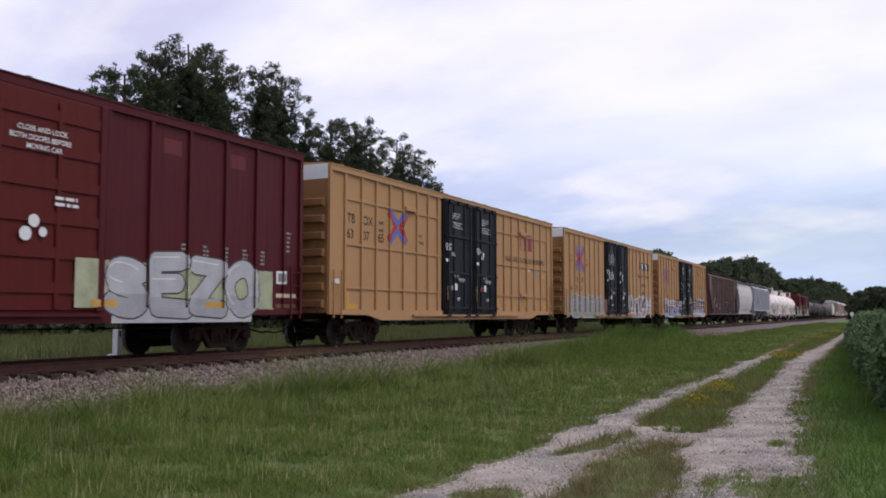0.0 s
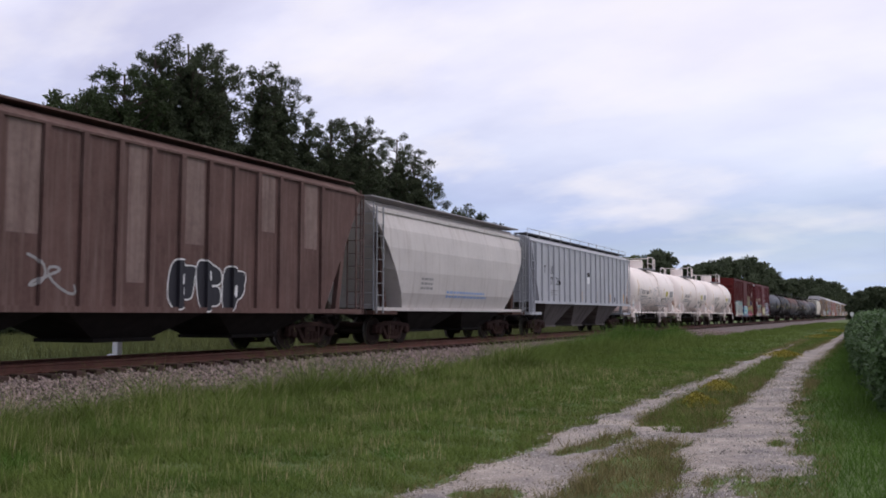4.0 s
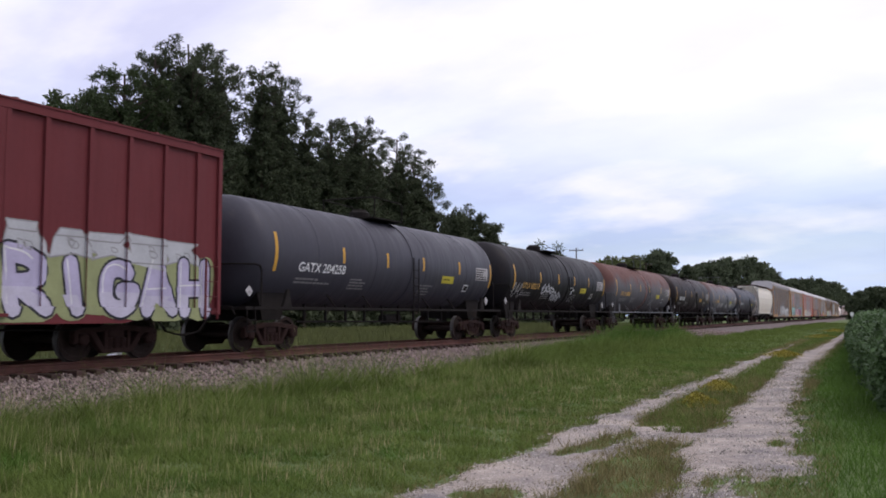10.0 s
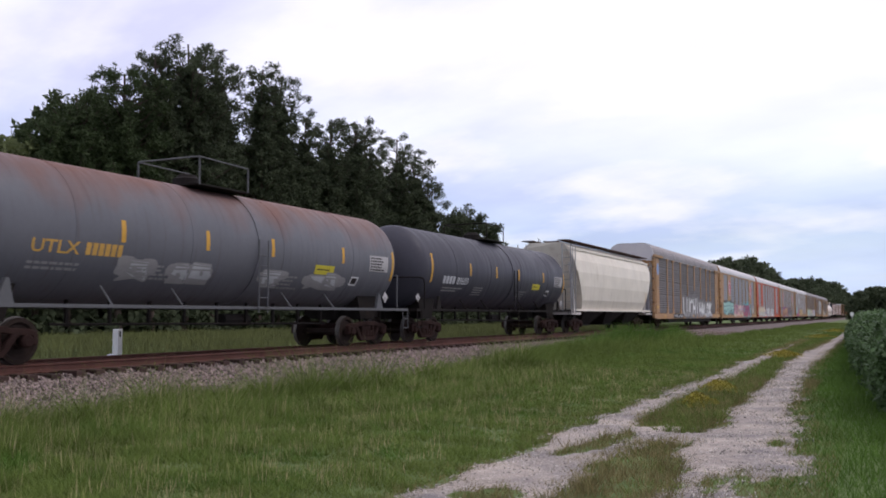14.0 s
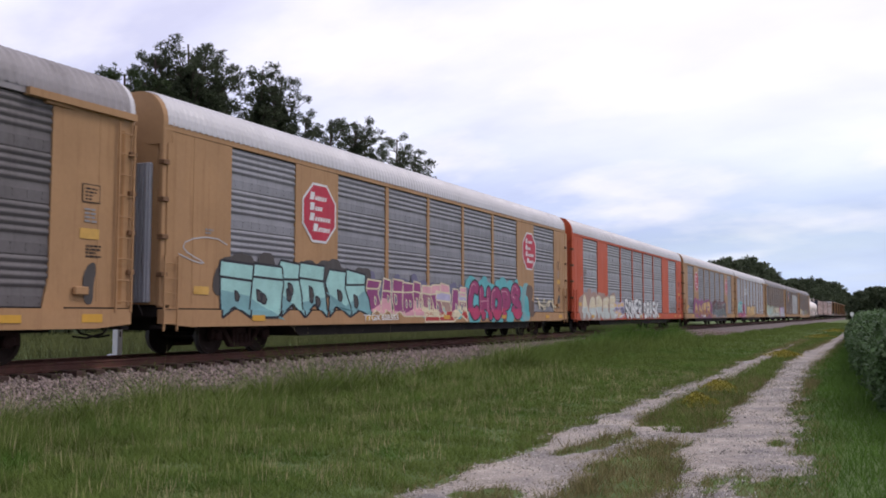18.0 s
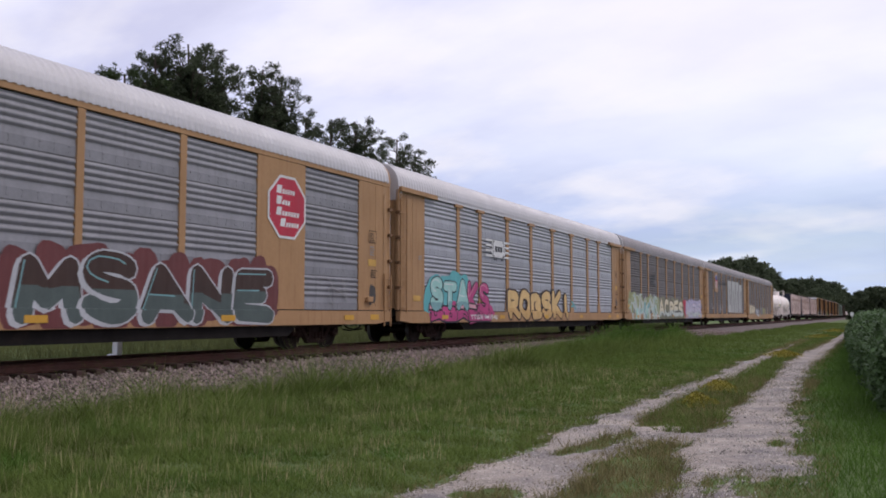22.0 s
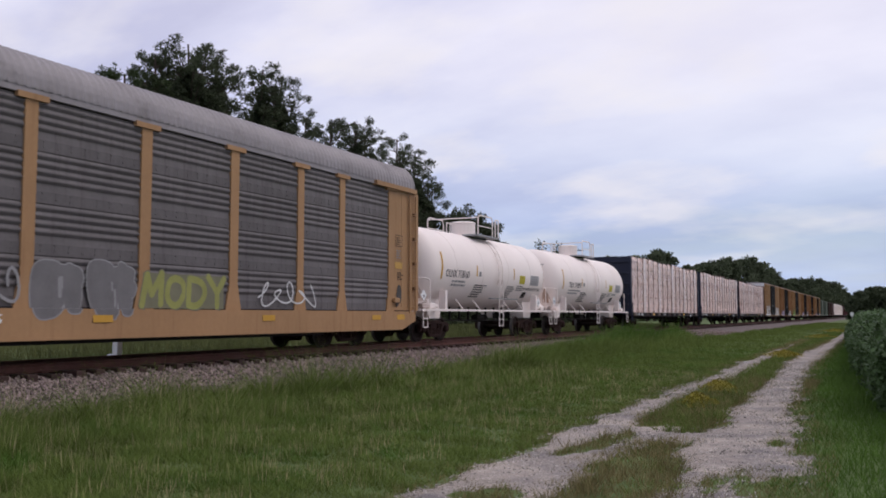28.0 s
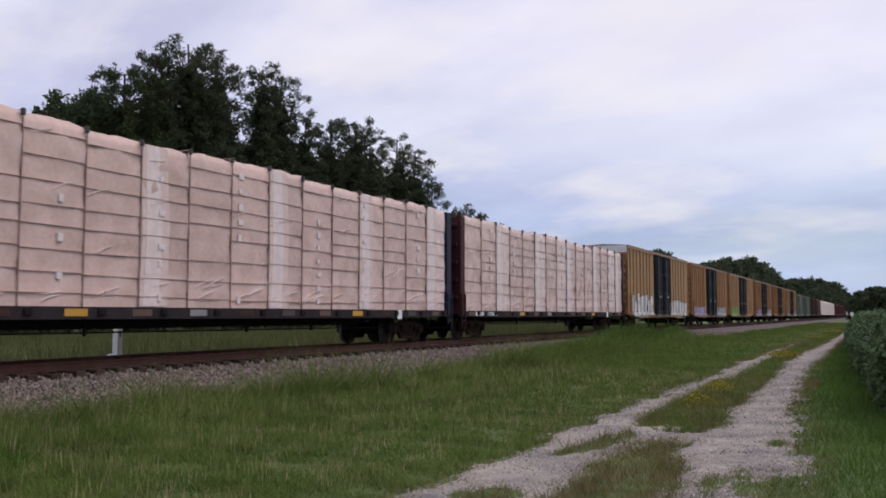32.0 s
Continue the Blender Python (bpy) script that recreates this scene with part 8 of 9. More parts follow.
def all_hoppers():
    car, h, skin, cuts = hopper("grimy brown three-bay covered hopper", 82.6, 100.0, HOPBR, [2.22, 3.24, 4.1, 5.01, 6.0, 6.9, 7.8, 8.7, 9.6, 10.5, 11.4, 12.3, 13.2, 14.1, 15.1], top=4.62, rails=False, bays=3, roof_mat=HOPBR, bottom=0.98)
    for y0, y1, z, word in ((2.55, 3.15, 2.08, "M"), (3.38, 3.9, 2.08, "CX"), (2.55, 3.15, 1.62, "97"), (3.38, 4.05, 1.62, "9026")):
        rect_on(car, y0 - h, y1 - h, z - 0.05, z + 0.3, S_GREY, skin, cuts, "mark_field")
        write(car, word, y0 + 0.05 - h, z, 0.23, STENC if z < 2 else S_BROWN, skin, cuts, y1 - y0 - 0.1, gap=0.007)
    sprayed(car, 9.2 - h, 11.8 - h, 0.98, 2.1, S_BLACK, S_WHITE, skin, cuts, 3, 53, None, None, None, 0.2, 0.035)
    sprayed(car, 5.7 - h, 6.6 - h, 1.2, 1.95, S_GREY, None, skin, cuts, 2, 52, None, None, None, 0.09)
    for k, (y, w, z) in enumerate(((0.25, 1.0, 3.1), (5.2, 0.7, 2.3), (8.05, 0.5, 1.5), (9.75, 0.6, 2.4), (12.4, 0.6, 2.9), (14.3, 0.6, 2.6))):
        rect_on(car, y - h, y + w - h, z, 4.4, FADED_P, skin, cuts, "faded_patch", 0.003)
    part("end_panel", box(0.5, 1.2, -h - 0.02, -h + 0.02, 4.1, 4.45), WHITE, car, "white number panel")
    car, h, skin, cuts = hopper("chalk white round-sided covered hopper with brown ends", 100.6, 113.5, HOPWH, [], "round", 4.4, ROOFD, bays=2, rails=False, slope_mat=BROWN)
    text_bars(car, -1.4, 1.6, 4.2, 2, 0.08, S_SKY, skin, cuts, 61)
    text_bars(car, -3.4, 2.0, 0.9, 3, 0.08, GREY_P, skin, cuts, 62)
    ribs = [0.7, 1.5, 2.39, 3.13, 3.94, 4.72, 5.54, 6.4, 7.29, 8.19, 9.11, 10.04, 10.92, 11.73, 12.58, 13.43, 14.29, 15.14, 16.05]
    car, h, skin, cuts = hopper("pale grey ribbed covered hopper with dark bays", 114.1, 131.5, HOPGR, ribs, top=4.36, bays=3, bottom=1.45, bay_mat=HOPBAY, roof_mat=ROOFK)
    write(car, "IT", 1.65 - h, 2.75, 0.36, STENC, skin, cuts)
    write(car, "FX", 2.5 - h, 2.75, 0.36, STENC, skin, cuts)
    write(car, "87", 2.5 - h, 2.25, 0.36, STENC, skin, cuts)
    write(car, "726", 3.2 - h, 2.25, 0.36, STENC, skin, cuts)
    text_bars(car, 2.5 - h, 1.95, 1.6, 3, 0.05, GREY_P, skin, cuts, 71)
    for y in (4.85, 7.3, 10.1, 12.55, 15.75):
        rect_on(car, y - h, y + 0.14 - h, 1.55, 2.05, REFL, skin, cuts, "reflector")
    rect_on(car, 8.4 - h, 8.95 - h, 2.45, 2.8, WHITE, skin, cuts, "card")
    rect_on(car, 8.42 - h, 8.93 - h, 2.82, 3.05, STENC, skin, cuts, "card")
    rect_on(car, 13.5 - h, 13.95 - h, 1.6, 1.85, STENC, skin, cuts, "card")
    car, h, skin, cuts = hopper("cream round-sided covered hopper streaked with rust", 309.3, 326.6, HOPCR, [], "round", 4.5, BROWN, bays=3, rails=False, bottom=1.12, slope_mat=HOPWH)
    rect_on(car, 15.4 - h, 15.52 - h, 1.5, 2.2, REFL, skin, cuts, "reflector")


# ---- centre-beam cars with wrapped lumber ----
def wrapped_pack(w, hh, seed, film):
    """One wrapped stack of lumber: bowed film with folds, a little slack at the top edge."""
    rng = random.Random(seed)
    ny, nz = 11, 22
    bm = bmesh.new()
    grid = []
    for j in range(nz + 1):
        row = []
        z = hh * j / nz
        for i in range(ny + 1):
            y = -w / 2 + w * i / ny
            bulge = 0.030 * noise.noise(Vector((seed * 3.1 + y * 1.4, z * 2.2, seed))) + (0.022 + 0.03 * (z / hh) ** 6) * noise.noise(Vector((y * 5 + z * 4, z * 7, seed)))
            edge = -0.05 if j == nz else 0.0
            row.append(bm.verts.new((1.50 + bulge + edge - 0.010 * (abs(2 * i / ny - 1) ** 6), y, z + ((0.05 * noise.noise(Vector((y * 2, seed, 0))) + 0.02 * math.cos(math.pi * y / w)) if j == nz else 0))))
        grid.append(row)
    for j in range(nz):
        for i in range(ny):
            bm.faces.new((grid[j][i], grid[j][i + 1], grid[j + 1][i + 1], grid[j + 1][i]))
    back = [bm.verts.new((0.15, -w / 2, hh + 0.02)), bm.verts.new((0.15, w / 2, hh + 0.02))]
    top = grid[-1]
    bm.faces.new([back[0]] + top + [back[1]])
    return bm


def centre_beam(label, lo, hi, frame_mat, seed, packs=(6, 0.0)):
    car, h = start_car("centre_beam_flat_car", label, "flat car", lo, hi, "lumber cars")
    rng = random.Random(seed)
    part("deck", box(-1.48, 1.48, -h, h, 0.88, 1.0), frame_mat, car)
    for x0, x1 in ((1.44, 1.55), (-1.55, -1.44)):
        part("side_sill", slab(bmesh.new(), [(-h, 1.0), (-h, 0.80), (-h + 2.6, 0.76), (h - 2.6, 0.76), (h, 0.80), (h, 1.0)], x0, x1), SILLD, car)
    part("fish_belly", slab(bmesh.new(), [(-h + 2.5, 0.88), (-h + 4.5, 0.55), (h - 4.5, 0.55), (h - 2.5, 0.88)], -0.35, 0.35), FRAME, car)
    for s in (-1, 1):
        bm = bmesh.new()
        ya, yb = s * (h - 0.02), s * (h - 0.16)
        bx(bm, -1.42, 1.42, min(ya, yb), max(ya, yb), 1.0, 4.42)
        part("bulkhead", bm, frame_mat, car, "tall steel end bulkhead")
        for x in (-1.46, 1.46):
            part("corner_post", box(x - 0.09, x + 0.09, min(s * h, s * (h - 0.36)), max(s * h, s * (h - 0.36)), 0.9, 4.45, 0.015), frame_mat, car)
        for z in (1.5, 2.1, 2.75, 3.4, 4.1):
            part("bulkhead_rib", box(-1.42, 1.42, min(s * (h + 0.08), s * (h - 0.02)), max(s * (h + 0.08), s * (h - 0.02)), z - 0.06, z + 0.06, 0.015), frame_mat, car)
        ladder(car, min(s * (h - 0.02), s * (h - 0.34)), max(s * (h - 0.02), s * (h - 0.34)), 0.5, 1.6, 1.58, frame_mat, 4, "grab_ladder")
    part("centre_beam", box(-0.12, 0.12, -h + 0.2, h - 0.2, 1.0, 4.45), frame_mat, car)
    layers = [0.08 + 0.118 * q + rng.uniform(-0.02, 0.02) for q in range(8)]
    n = 15
    span = 2 * h - 0.9
    w = span / n
    for k in range(n):
        y = -h + 0.45 + w * (k + 0.5)
        hh = 3.44 + 0.05 * math.sin(k * 1.1 + seed) + rng.uniform(-0.012, 0.012)
        film = WRAPW if rng.random() < 0.16 else WRAP
        pk = part("lumber_pack", wrapped_pack(w - 0.004, hh, seed * 20 + k, film), film, car, "stack of sawn lumber in milky plastic film", at=(0, y, 1.0), smooth=True)
        part("far_lumber_pack", box(-1.5, -0.13, -w / 2 + 0.01, w / 2 - 0.01, 0, hh), film, pk)
        for q in range(8):
            if rng.random() < 0.93:
                z = hh * (layers[q] + 0.012 * math.sin(k * 0.6 + q)) + rng.uniform(-0.012, 0.012)
                d = rng.uniform(-0.015, 0.015)
                bm = slab(bmesh.new(), [(-w / 2, z - 0.005), (w / 2, z + d - 0.005), (w / 2, z + d + 0.008), (-w / 2, z + 0.008)], 1.40, 1.528)
                part("layer_line", bm, STRAP_L, pk)
        if k % 2 == 1 or k == n - 2:
            yl = rng.uniform(-0.35, 0.15) * w
            for q in range(9):
                z = hh * (0.06 + 0.105 * q)
                if rng.random() < 0.62:
                    part("paper_label", box(1.50, 1.537, yl, yl + rng.uniform(0.09, 0.2), z - rng.uniform(0.05, 0.1), z + 0.06), WRAPP, pk)
        for q in range(4):  # folds of slack film, their highlights painted as pale slanted strips
            y0, z0, d = rng.uniform(-0.5, 0.0) * w, hh * rng.choice((0.03, 0.06, 0.09, 0.13, 0.3, 0.62, 0.9)), rng.uniform(0.3, 0.7)
            e = d * rng.uniform(0.1, 0.45)
            part("film_fold", slab(bmesh.new(), [(y0, z0), (y0 + 0.5 * d, z0 + 0.7 * e), (y0 + d, z0 + e), (y0 + 0.5 * d, z0 + 0.7 * e - 0.022)], 1.5, 1.534), FILM2, pk)
        if k % 3 == 2:
            for a, b, x, m in ((-0.5, 0.06, 1.512, FILM1), (-0.42, -0.10, 1.518, FILM2)):
                part("film_overlap", slab(bmesh.new(), [(a * w, 0.02), (b * w, 0.02), ((b + 0.04) * w, hh * 0.5), ((b - 0.05) * w, hh - 0.02), (a * w, hh - 0.02), ((a + 0.05) * w, hh * 0.4)], 1.49, x), m, pk, "doubled film at a joint")
        if k:
            bm = bmesh.new()
            bx(bm, 1.50, 1.537, -w / 2 - 0.005, -w / 2 + 0.005, -0.02, hh + 0.02)
            bx(bm, 0.1, 1.548, -w / 2 - 0.012, -w / 2 + 0.012, hh + 0.03, hh + 0.045)
            part("strap", bm, TIEDOWN, pk, "worn tie-down strap")
            part("corner_guard", box(1.48, 1.556, -w / 2 - 0.035, -w / 2 + 0.035, hh - 0.07, hh + 0.06, 0.01), STRAP, pk)
    part("lumber_ends", box(0.14, 1.46, -h + 0.28, -h + 0.44, 1.02, 4.4), LUMBER, car, "bare ends of sawn boards")
    skin = lambda y, z: 1.556
    for k in range(13):
        y = -h + 0.7 + k * (2 * h - 1.4) / 12.5
        rect_on(car, y, y + 0.55, 0.82, 0.96, (S_BROWN, S_GREY, BROWN, S_SOOT)[k % 4] if k % 6 != 3 else REFL, skin, ((), ()), "sill_patch")
        part("winch", box(1.5, 1.6, y + 0.8, y + 0.98, 0.84, 0.97, 0.01), FRAME, car)
    write(car, "736130" if seed == 30 else "736128", 2.7 - h, 0.82, 0.14, WHITE, skin, ((), ()), 0.75, gap=0.012)
    for q in range(4):
        rect_on(car, 1.3 + 0.2 * q - h, 1.45 + 0.2 * q - h, 0.82, 0.96, WHITE, skin, ((), ()), "mark_bar", 0.012)
    rect_on(car, h - 4.0, h - 3.7, 0.72, 1.0, WHITE, lambda y, z: 1.57, ((), ()), "card")
    bm = bmesh.new()
    rod(bm, (1.0, -h + 3, 0.5), (1.0, h - 3, 0.46), 0.018, 5)
    for y in (-0.4 * h, 0.05 * h, 0.3 * h):
        bx(bm, 0.98, 1.03, y - 0.03, y + 0.03, 0.42, 0.8)
    part("brake_rods", bm, FRAME, car)
    running_gear(car, h - 2.3, h)


STRAP_L = material("dark_gap_between_layers", (0.42, 0.29, 0.245), 0.7)
# doubled film at joints; also the painted highlights along the folds
FILM2 = material("doubled_film_and_fold_glint", (0.80, 0.66, 0.62), 0.2, 0, 0.14, 2.0, bump=1.0, bump_scale=6)
FILM1 = material("thin_overlapping_film", (0.74, 0.56, 0.50), 0.22, 0, 0.14, 2.0, bump=1.0, bump_scale=5)
SILLD = material("grimy_flat_car_sill", (0.030, 0.024, 0.026), 0.8, 0, 0.4, 2.0, 0.5, (0.07, 0.05, 0.045), spec=0.15)
TIEDOWN = material("worn_grey_tie_down", (0.38, 0.28, 0.25), 0.7)
WRAPP = material("white_film_and_paper", (0.74, 0.66, 0.64), 0.35, 0, 0.06, 4.0, bump=0.6, bump_scale=8)


def tail_cars():
    """The far end of the train: grey-green and brown cars, white hoppers, dark red box cars."""
    ribs = [1.0 + 1.15 * k for k in range(15)]
    y = 771.4
    spec = [("grey-green box car", TAILG, 17.0), ("grey-green box car", TAILG, 17.0), ("brown box car", BROWN, 16.5), ("grey-brown box car", HOPBR, 16.5)]
    spec += [("white covered hopper", None, 17.5)] * 4
    spec += [("dark red box car", RED_OX, 17.0)] * 6 + [("white covered hopper", None, 17.5)] * 2 + [("dark red box car", RED_OX, 17.0)] * 3
    for k, (label, mat, L) in enumerate(spec):
        if mat is None:
            hopper(label + " near the tail of the train", y, y + L, TANKW, ribs[:14], top=4.5, bays=3, rails=False)
        else:
            box_car(label + " near the tail of the train", y, y + L, mat, ribs[:14], (7.0, 10.0, "coarse", mat), top=4.6)
        y += L + 1.7


TAILG = paint("grey_green_paint", (0.12, 0.14, 0.11), 0.4)


def build_train():
    car_01(); car_02(); car_03(); car_04()
    all_hoppers()
    all_tanks()
    car_11(); car_12()
    for f in (car_20, car_21, car_22, car_23, car_24, car_25, car_26, car_27):
        f()
    centre_beam("flat car stacked with film-wrapped lumber, dark blue ends", 577.8, 600.6, NAVY, 30)
    centre_beam("flat car stacked with film-wrapped lumber, dark blue ends", 601.4, 624.0, NAVY, 31)
    centre_beam("flat car stacked with film-wrapped lumber, maroon ends", 624.8, 648.0, MAROON, 32)
    far_yellow_cars()
    tail_cars()


build_train()
for _car, _s in CARS:
    for _ob in _car.children:
        if not _ob.name.startswith("truck"):
            _ob.location.z += LIFT


# ---- trees, hedge crop and grass ----
def tuft_soup(centres, size, blades, g, flat=0.55, width=0.16):
    """Needle or leaf tufts: short blades that fan out round each centre."""
    n = len(centres)
    d = g.normal(size=(n, blades, 3))
    d[..., 2] *= flat
    d[..., 2] += 0.25
    d /= np.linalg.norm(d, axis=-1, keepdims=True)
    side = np.cross(d, g.normal(size=(n, blades, 3)))
    side /= np.linalg.norm(side, axis=-1, keepdims=True) + 1e-9
    L = (size[:, None] * g.uniform(0.6, 1.15, (n, blades)))[..., None]
    c = centres[:, None, :] + d * L * 0.12
    w = L * width
    a = c - side * w * 0.5
    b = c + d * L * 0.55 + side * w
    e = c + d * L
    f = c + d * L * 0.5 - side * w
    return np.stack([a, b, e, f], axis=2).reshape(-1, 3)


def limb(bm, p, q, r0, r1, seg=6):
    p, q = Vector(p), Vector(q)
    m = (q - p).to_track_quat("Z", "Y").to_matrix()
    A = [bm.verts.new(p + m @ Vector((r0 * math.cos(2 * math.pi * i / seg), r0 * math.sin(2 * math.pi * i / seg), 0))) for i in range(seg)]
    B = [bm.verts.new(q + m @ Vector((r1 * math.cos(2 * math.pi * i / seg), r1 * math.sin(2 * math.pi * i / seg), 0))) for i in range(seg)]
    for i in range(seg):
        j = (i + 1) % seg
        bm.faces.new((A[i], A[j], B[j], B[i]))


def puff(c, r, n, g, squash=0.75):
    """Points through a rounded clump, denser at its skin."""
    d = g.normal(size=(n, 3))
    d /= np.linalg.norm(d, axis=1, keepdims=True)
    return c + d * (r * g.uniform(0.35, 1.0, (n, 1)) ** 0.6) * np.array([1, 1, squash])


def tree_meshes(kind, H, seed, spread, crown_from, tufts, blades, size, mat):
    """Trunk with limbs, and a crown of rounded clumps gathered on the limbs."""
    g = np.random.RandomState(seed)
    bm = bmesh.new()
    lean = g.uniform(-0.03, 0.03, 2)
    at = lambda z: np.array([lean[0] * z + 0.15 * math.sin(z * 0.5 + seed), lean[1] * z + 0.15 * math.cos(z * 0.4 + seed), z])
    zs = np.linspace(0, H * 0.93, 9)
    r = 0.013 * H
    for a, b in zip(zs, zs[1:]):
        limb(bm, at(a), at(b), r * (1 - a / H) + 0.04, r * (1 - b / H) + 0.04, 8)
    pts = []
    n_limb = 44 if kind == "pine" else 34
    per = max(3, tufts // (n_limb * 3))
    for k in range(n_limb):
        u = (k + 0.5) / n_limb
        z = H * (crown_from + ((0.86 if kind == "pine" else 0.95) - crown_from) * u)
        ang = k * 2.4 + g.uniform(-0.5, 0.5)
        if kind == "pine":
            shape = 0.50 + 0.72 * math.sin(math.pi * min(1.0, 0.22 + 0.62 * (1 - u)))
            reach = spread * H * shape * g.uniform(0.5, 1.12)
            rise = g.uniform(0.2, 0.6)
        else:
            reach = spread * H * (math.sin(math.pi * (0.15 + 0.75 * u)) ** 0.6) * g.uniform(0.7, 1.1)
            rise = g.uniform(0.1, 0.6)
        p = at(z)
        q = p + np.array([math.cos(ang) * reach, math.sin(ang) * reach, reach * rise])
        mid = (p + q) / 2 + np.array([0, 0, -0.08 * reach])
        limb(bm, p, mid, 0.05 + 0.018 * reach, 0.04 + 0.008 * reach, 5)
        limb(bm, mid, q, 0.04 + 0.008 * reach, 0.02, 5)
        for c in range(3):
            t = (1.0, 0.72, 0.45)[c]
            rr = (0.060 if kind == "pine" else 0.080) * H * g.uniform(0.6, 1.0) * (1.0 - 0.25 * u)
            cc = p + (q - p) * t + g.normal(size=3) * 0.35 * rr
            pts.append(puff(cc, rr, per, g, 0.7 if kind == "pine" else 0.85))
    for k in range(5):
        pts.append(puff(at(H * 0.92) + g.normal(size=3) * 0.035 * H, 0.05 * H, per, g))
    pts = np.concatenate(pts)
    leaves = tuft_soup(pts, np.full(len(pts), size), blades, g, 1.0, width=0.17 if kind == "pine" else 0.3)
    return mesh_of("trunk", bm, BARK), soup("crown", leaves, 4, mat)


def pine_meshes(H, hw, depth, seed, fill=1.0):
    """A tall trunk with up-curved boughs; each carries a spray of needle pompoms, with sky between the sprays near the top."""
    g = np.random.RandomState(seed)
    bm = bmesh.new()
    at = lambda z: np.array([0.12 * math.sin(z * 0.4 + seed), 0.12 * math.cos(z * 0.35 + seed), z])
    zs = np.linspace(0, H - 1.0, 9)
    for a, b in zip(zs, zs[1:]):
        limb(bm, at(a), at(b), 0.012 * (H - a) + 0.05, 0.012 * (H - b) + 0.05, 8)
    n = int(fill * (15 + 2.65 * hw * depth))
    pts = []
    for k in range(n):
        u = ((k + g.rand()) / n) ** 0.85
        wide = 1.04 * hw * min(1.0, 0.42 + math.sqrt(min(1.0, u / 0.14))) * (1.0 + 0.22 * u)
        reach = max(0.25, wide * math.sqrt(g.uniform(0.22, 1.0)) * (1.16 if g.rand() < 0.2 else 1.0))
        ang = k * 2.4 + g.uniform(-0.6, 0.6)
        r = g.uniform(0.38, 0.66) * (0.85 + 0.06 * hw)
        z = H - 0.8 * r - u * depth - 0.8 * hw * (reach / wide) ** 3 * max(0.0, 1 - 5 * u) * 0.45
        out = np.array([math.cos(ang), math.sin(ang), 0])
        c = at(z) + out * reach
        p = at(min(H - 0.9, max(1.5, z - 0.5 * reach - 0.2)))
        mid = (p + c) / 2 + np.array([0, 0, -0.10 * reach])
        limb(bm, p, mid, 0.03 + 0.016 * reach, 0.025 + 0.007 * reach, 5)
        limb(bm, mid, c, 0.025 + 0.007 * reach, 0.012, 5)
        for q in range(2 if u < 0.3 else 3):
            cc = c - out * q * 0.9 * r + g.normal(size=3) * np.array([0.45, 0.45, 0.35]) * r * (q > 0)
            rr = r * g.uniform(0.75, 1.0)
            pts.append(puff(cc, rr, int(36 * rr * rr + 9), g, 0.74))
    pts = np.concatenate(pts)
    leaves = tuft_soup(pts, g.uniform(0.18, 0.32, len(pts)), 7, g, 0.9, width=0.17)
    m = int(34 * hw * depth)
    u, a = g.uniform(0.2, 1.0, m), g.uniform(0, 6.283, m)
    q = hw * np.minimum(0.72, 0.2 + 1.3 * (u - 0.2)) * np.sqrt(g.rand(m))
    heart = np.stack([q * np.cos(a), q * np.sin(a), H - 0.6 - u * depth], -1)
    leaves = np.concatenate([leaves, tuft_soup(heart, g.uniform(0.35, 0.6, m), 5, g, 0.9, width=0.2)])
    return mesh_of("trunk", bm, BARK), soup("crown", leaves, 4, NEEDLE if fill == 1.0 else LEAF)


_trees = {}


def tree(name, label, kind, x, y, H, seed, spread=0.2, crown_from=0.3, tufts=1500, blades=9, size=0.5, mat=None, turn=0.0, group="trackside trees"):
    key = (kind, seed, spread, crown_from, tufts, blades, size, mat.name, round(H, 1))
    if key not in _trees:
        _trees[key] = tree_meshes(kind, H, seed, spread, crown_from, tufts, blades, size, mat)
    t, c = _trees[key]
    ob = base(name, label, "tree", group, pose(x, y, float(ground_height(x, y)) - 0.05, 0, 0, turn))
    part("trunk", t, None, ob)
    part("crown", c, None, ob, "dark uneven crown with gaps")
    return ob


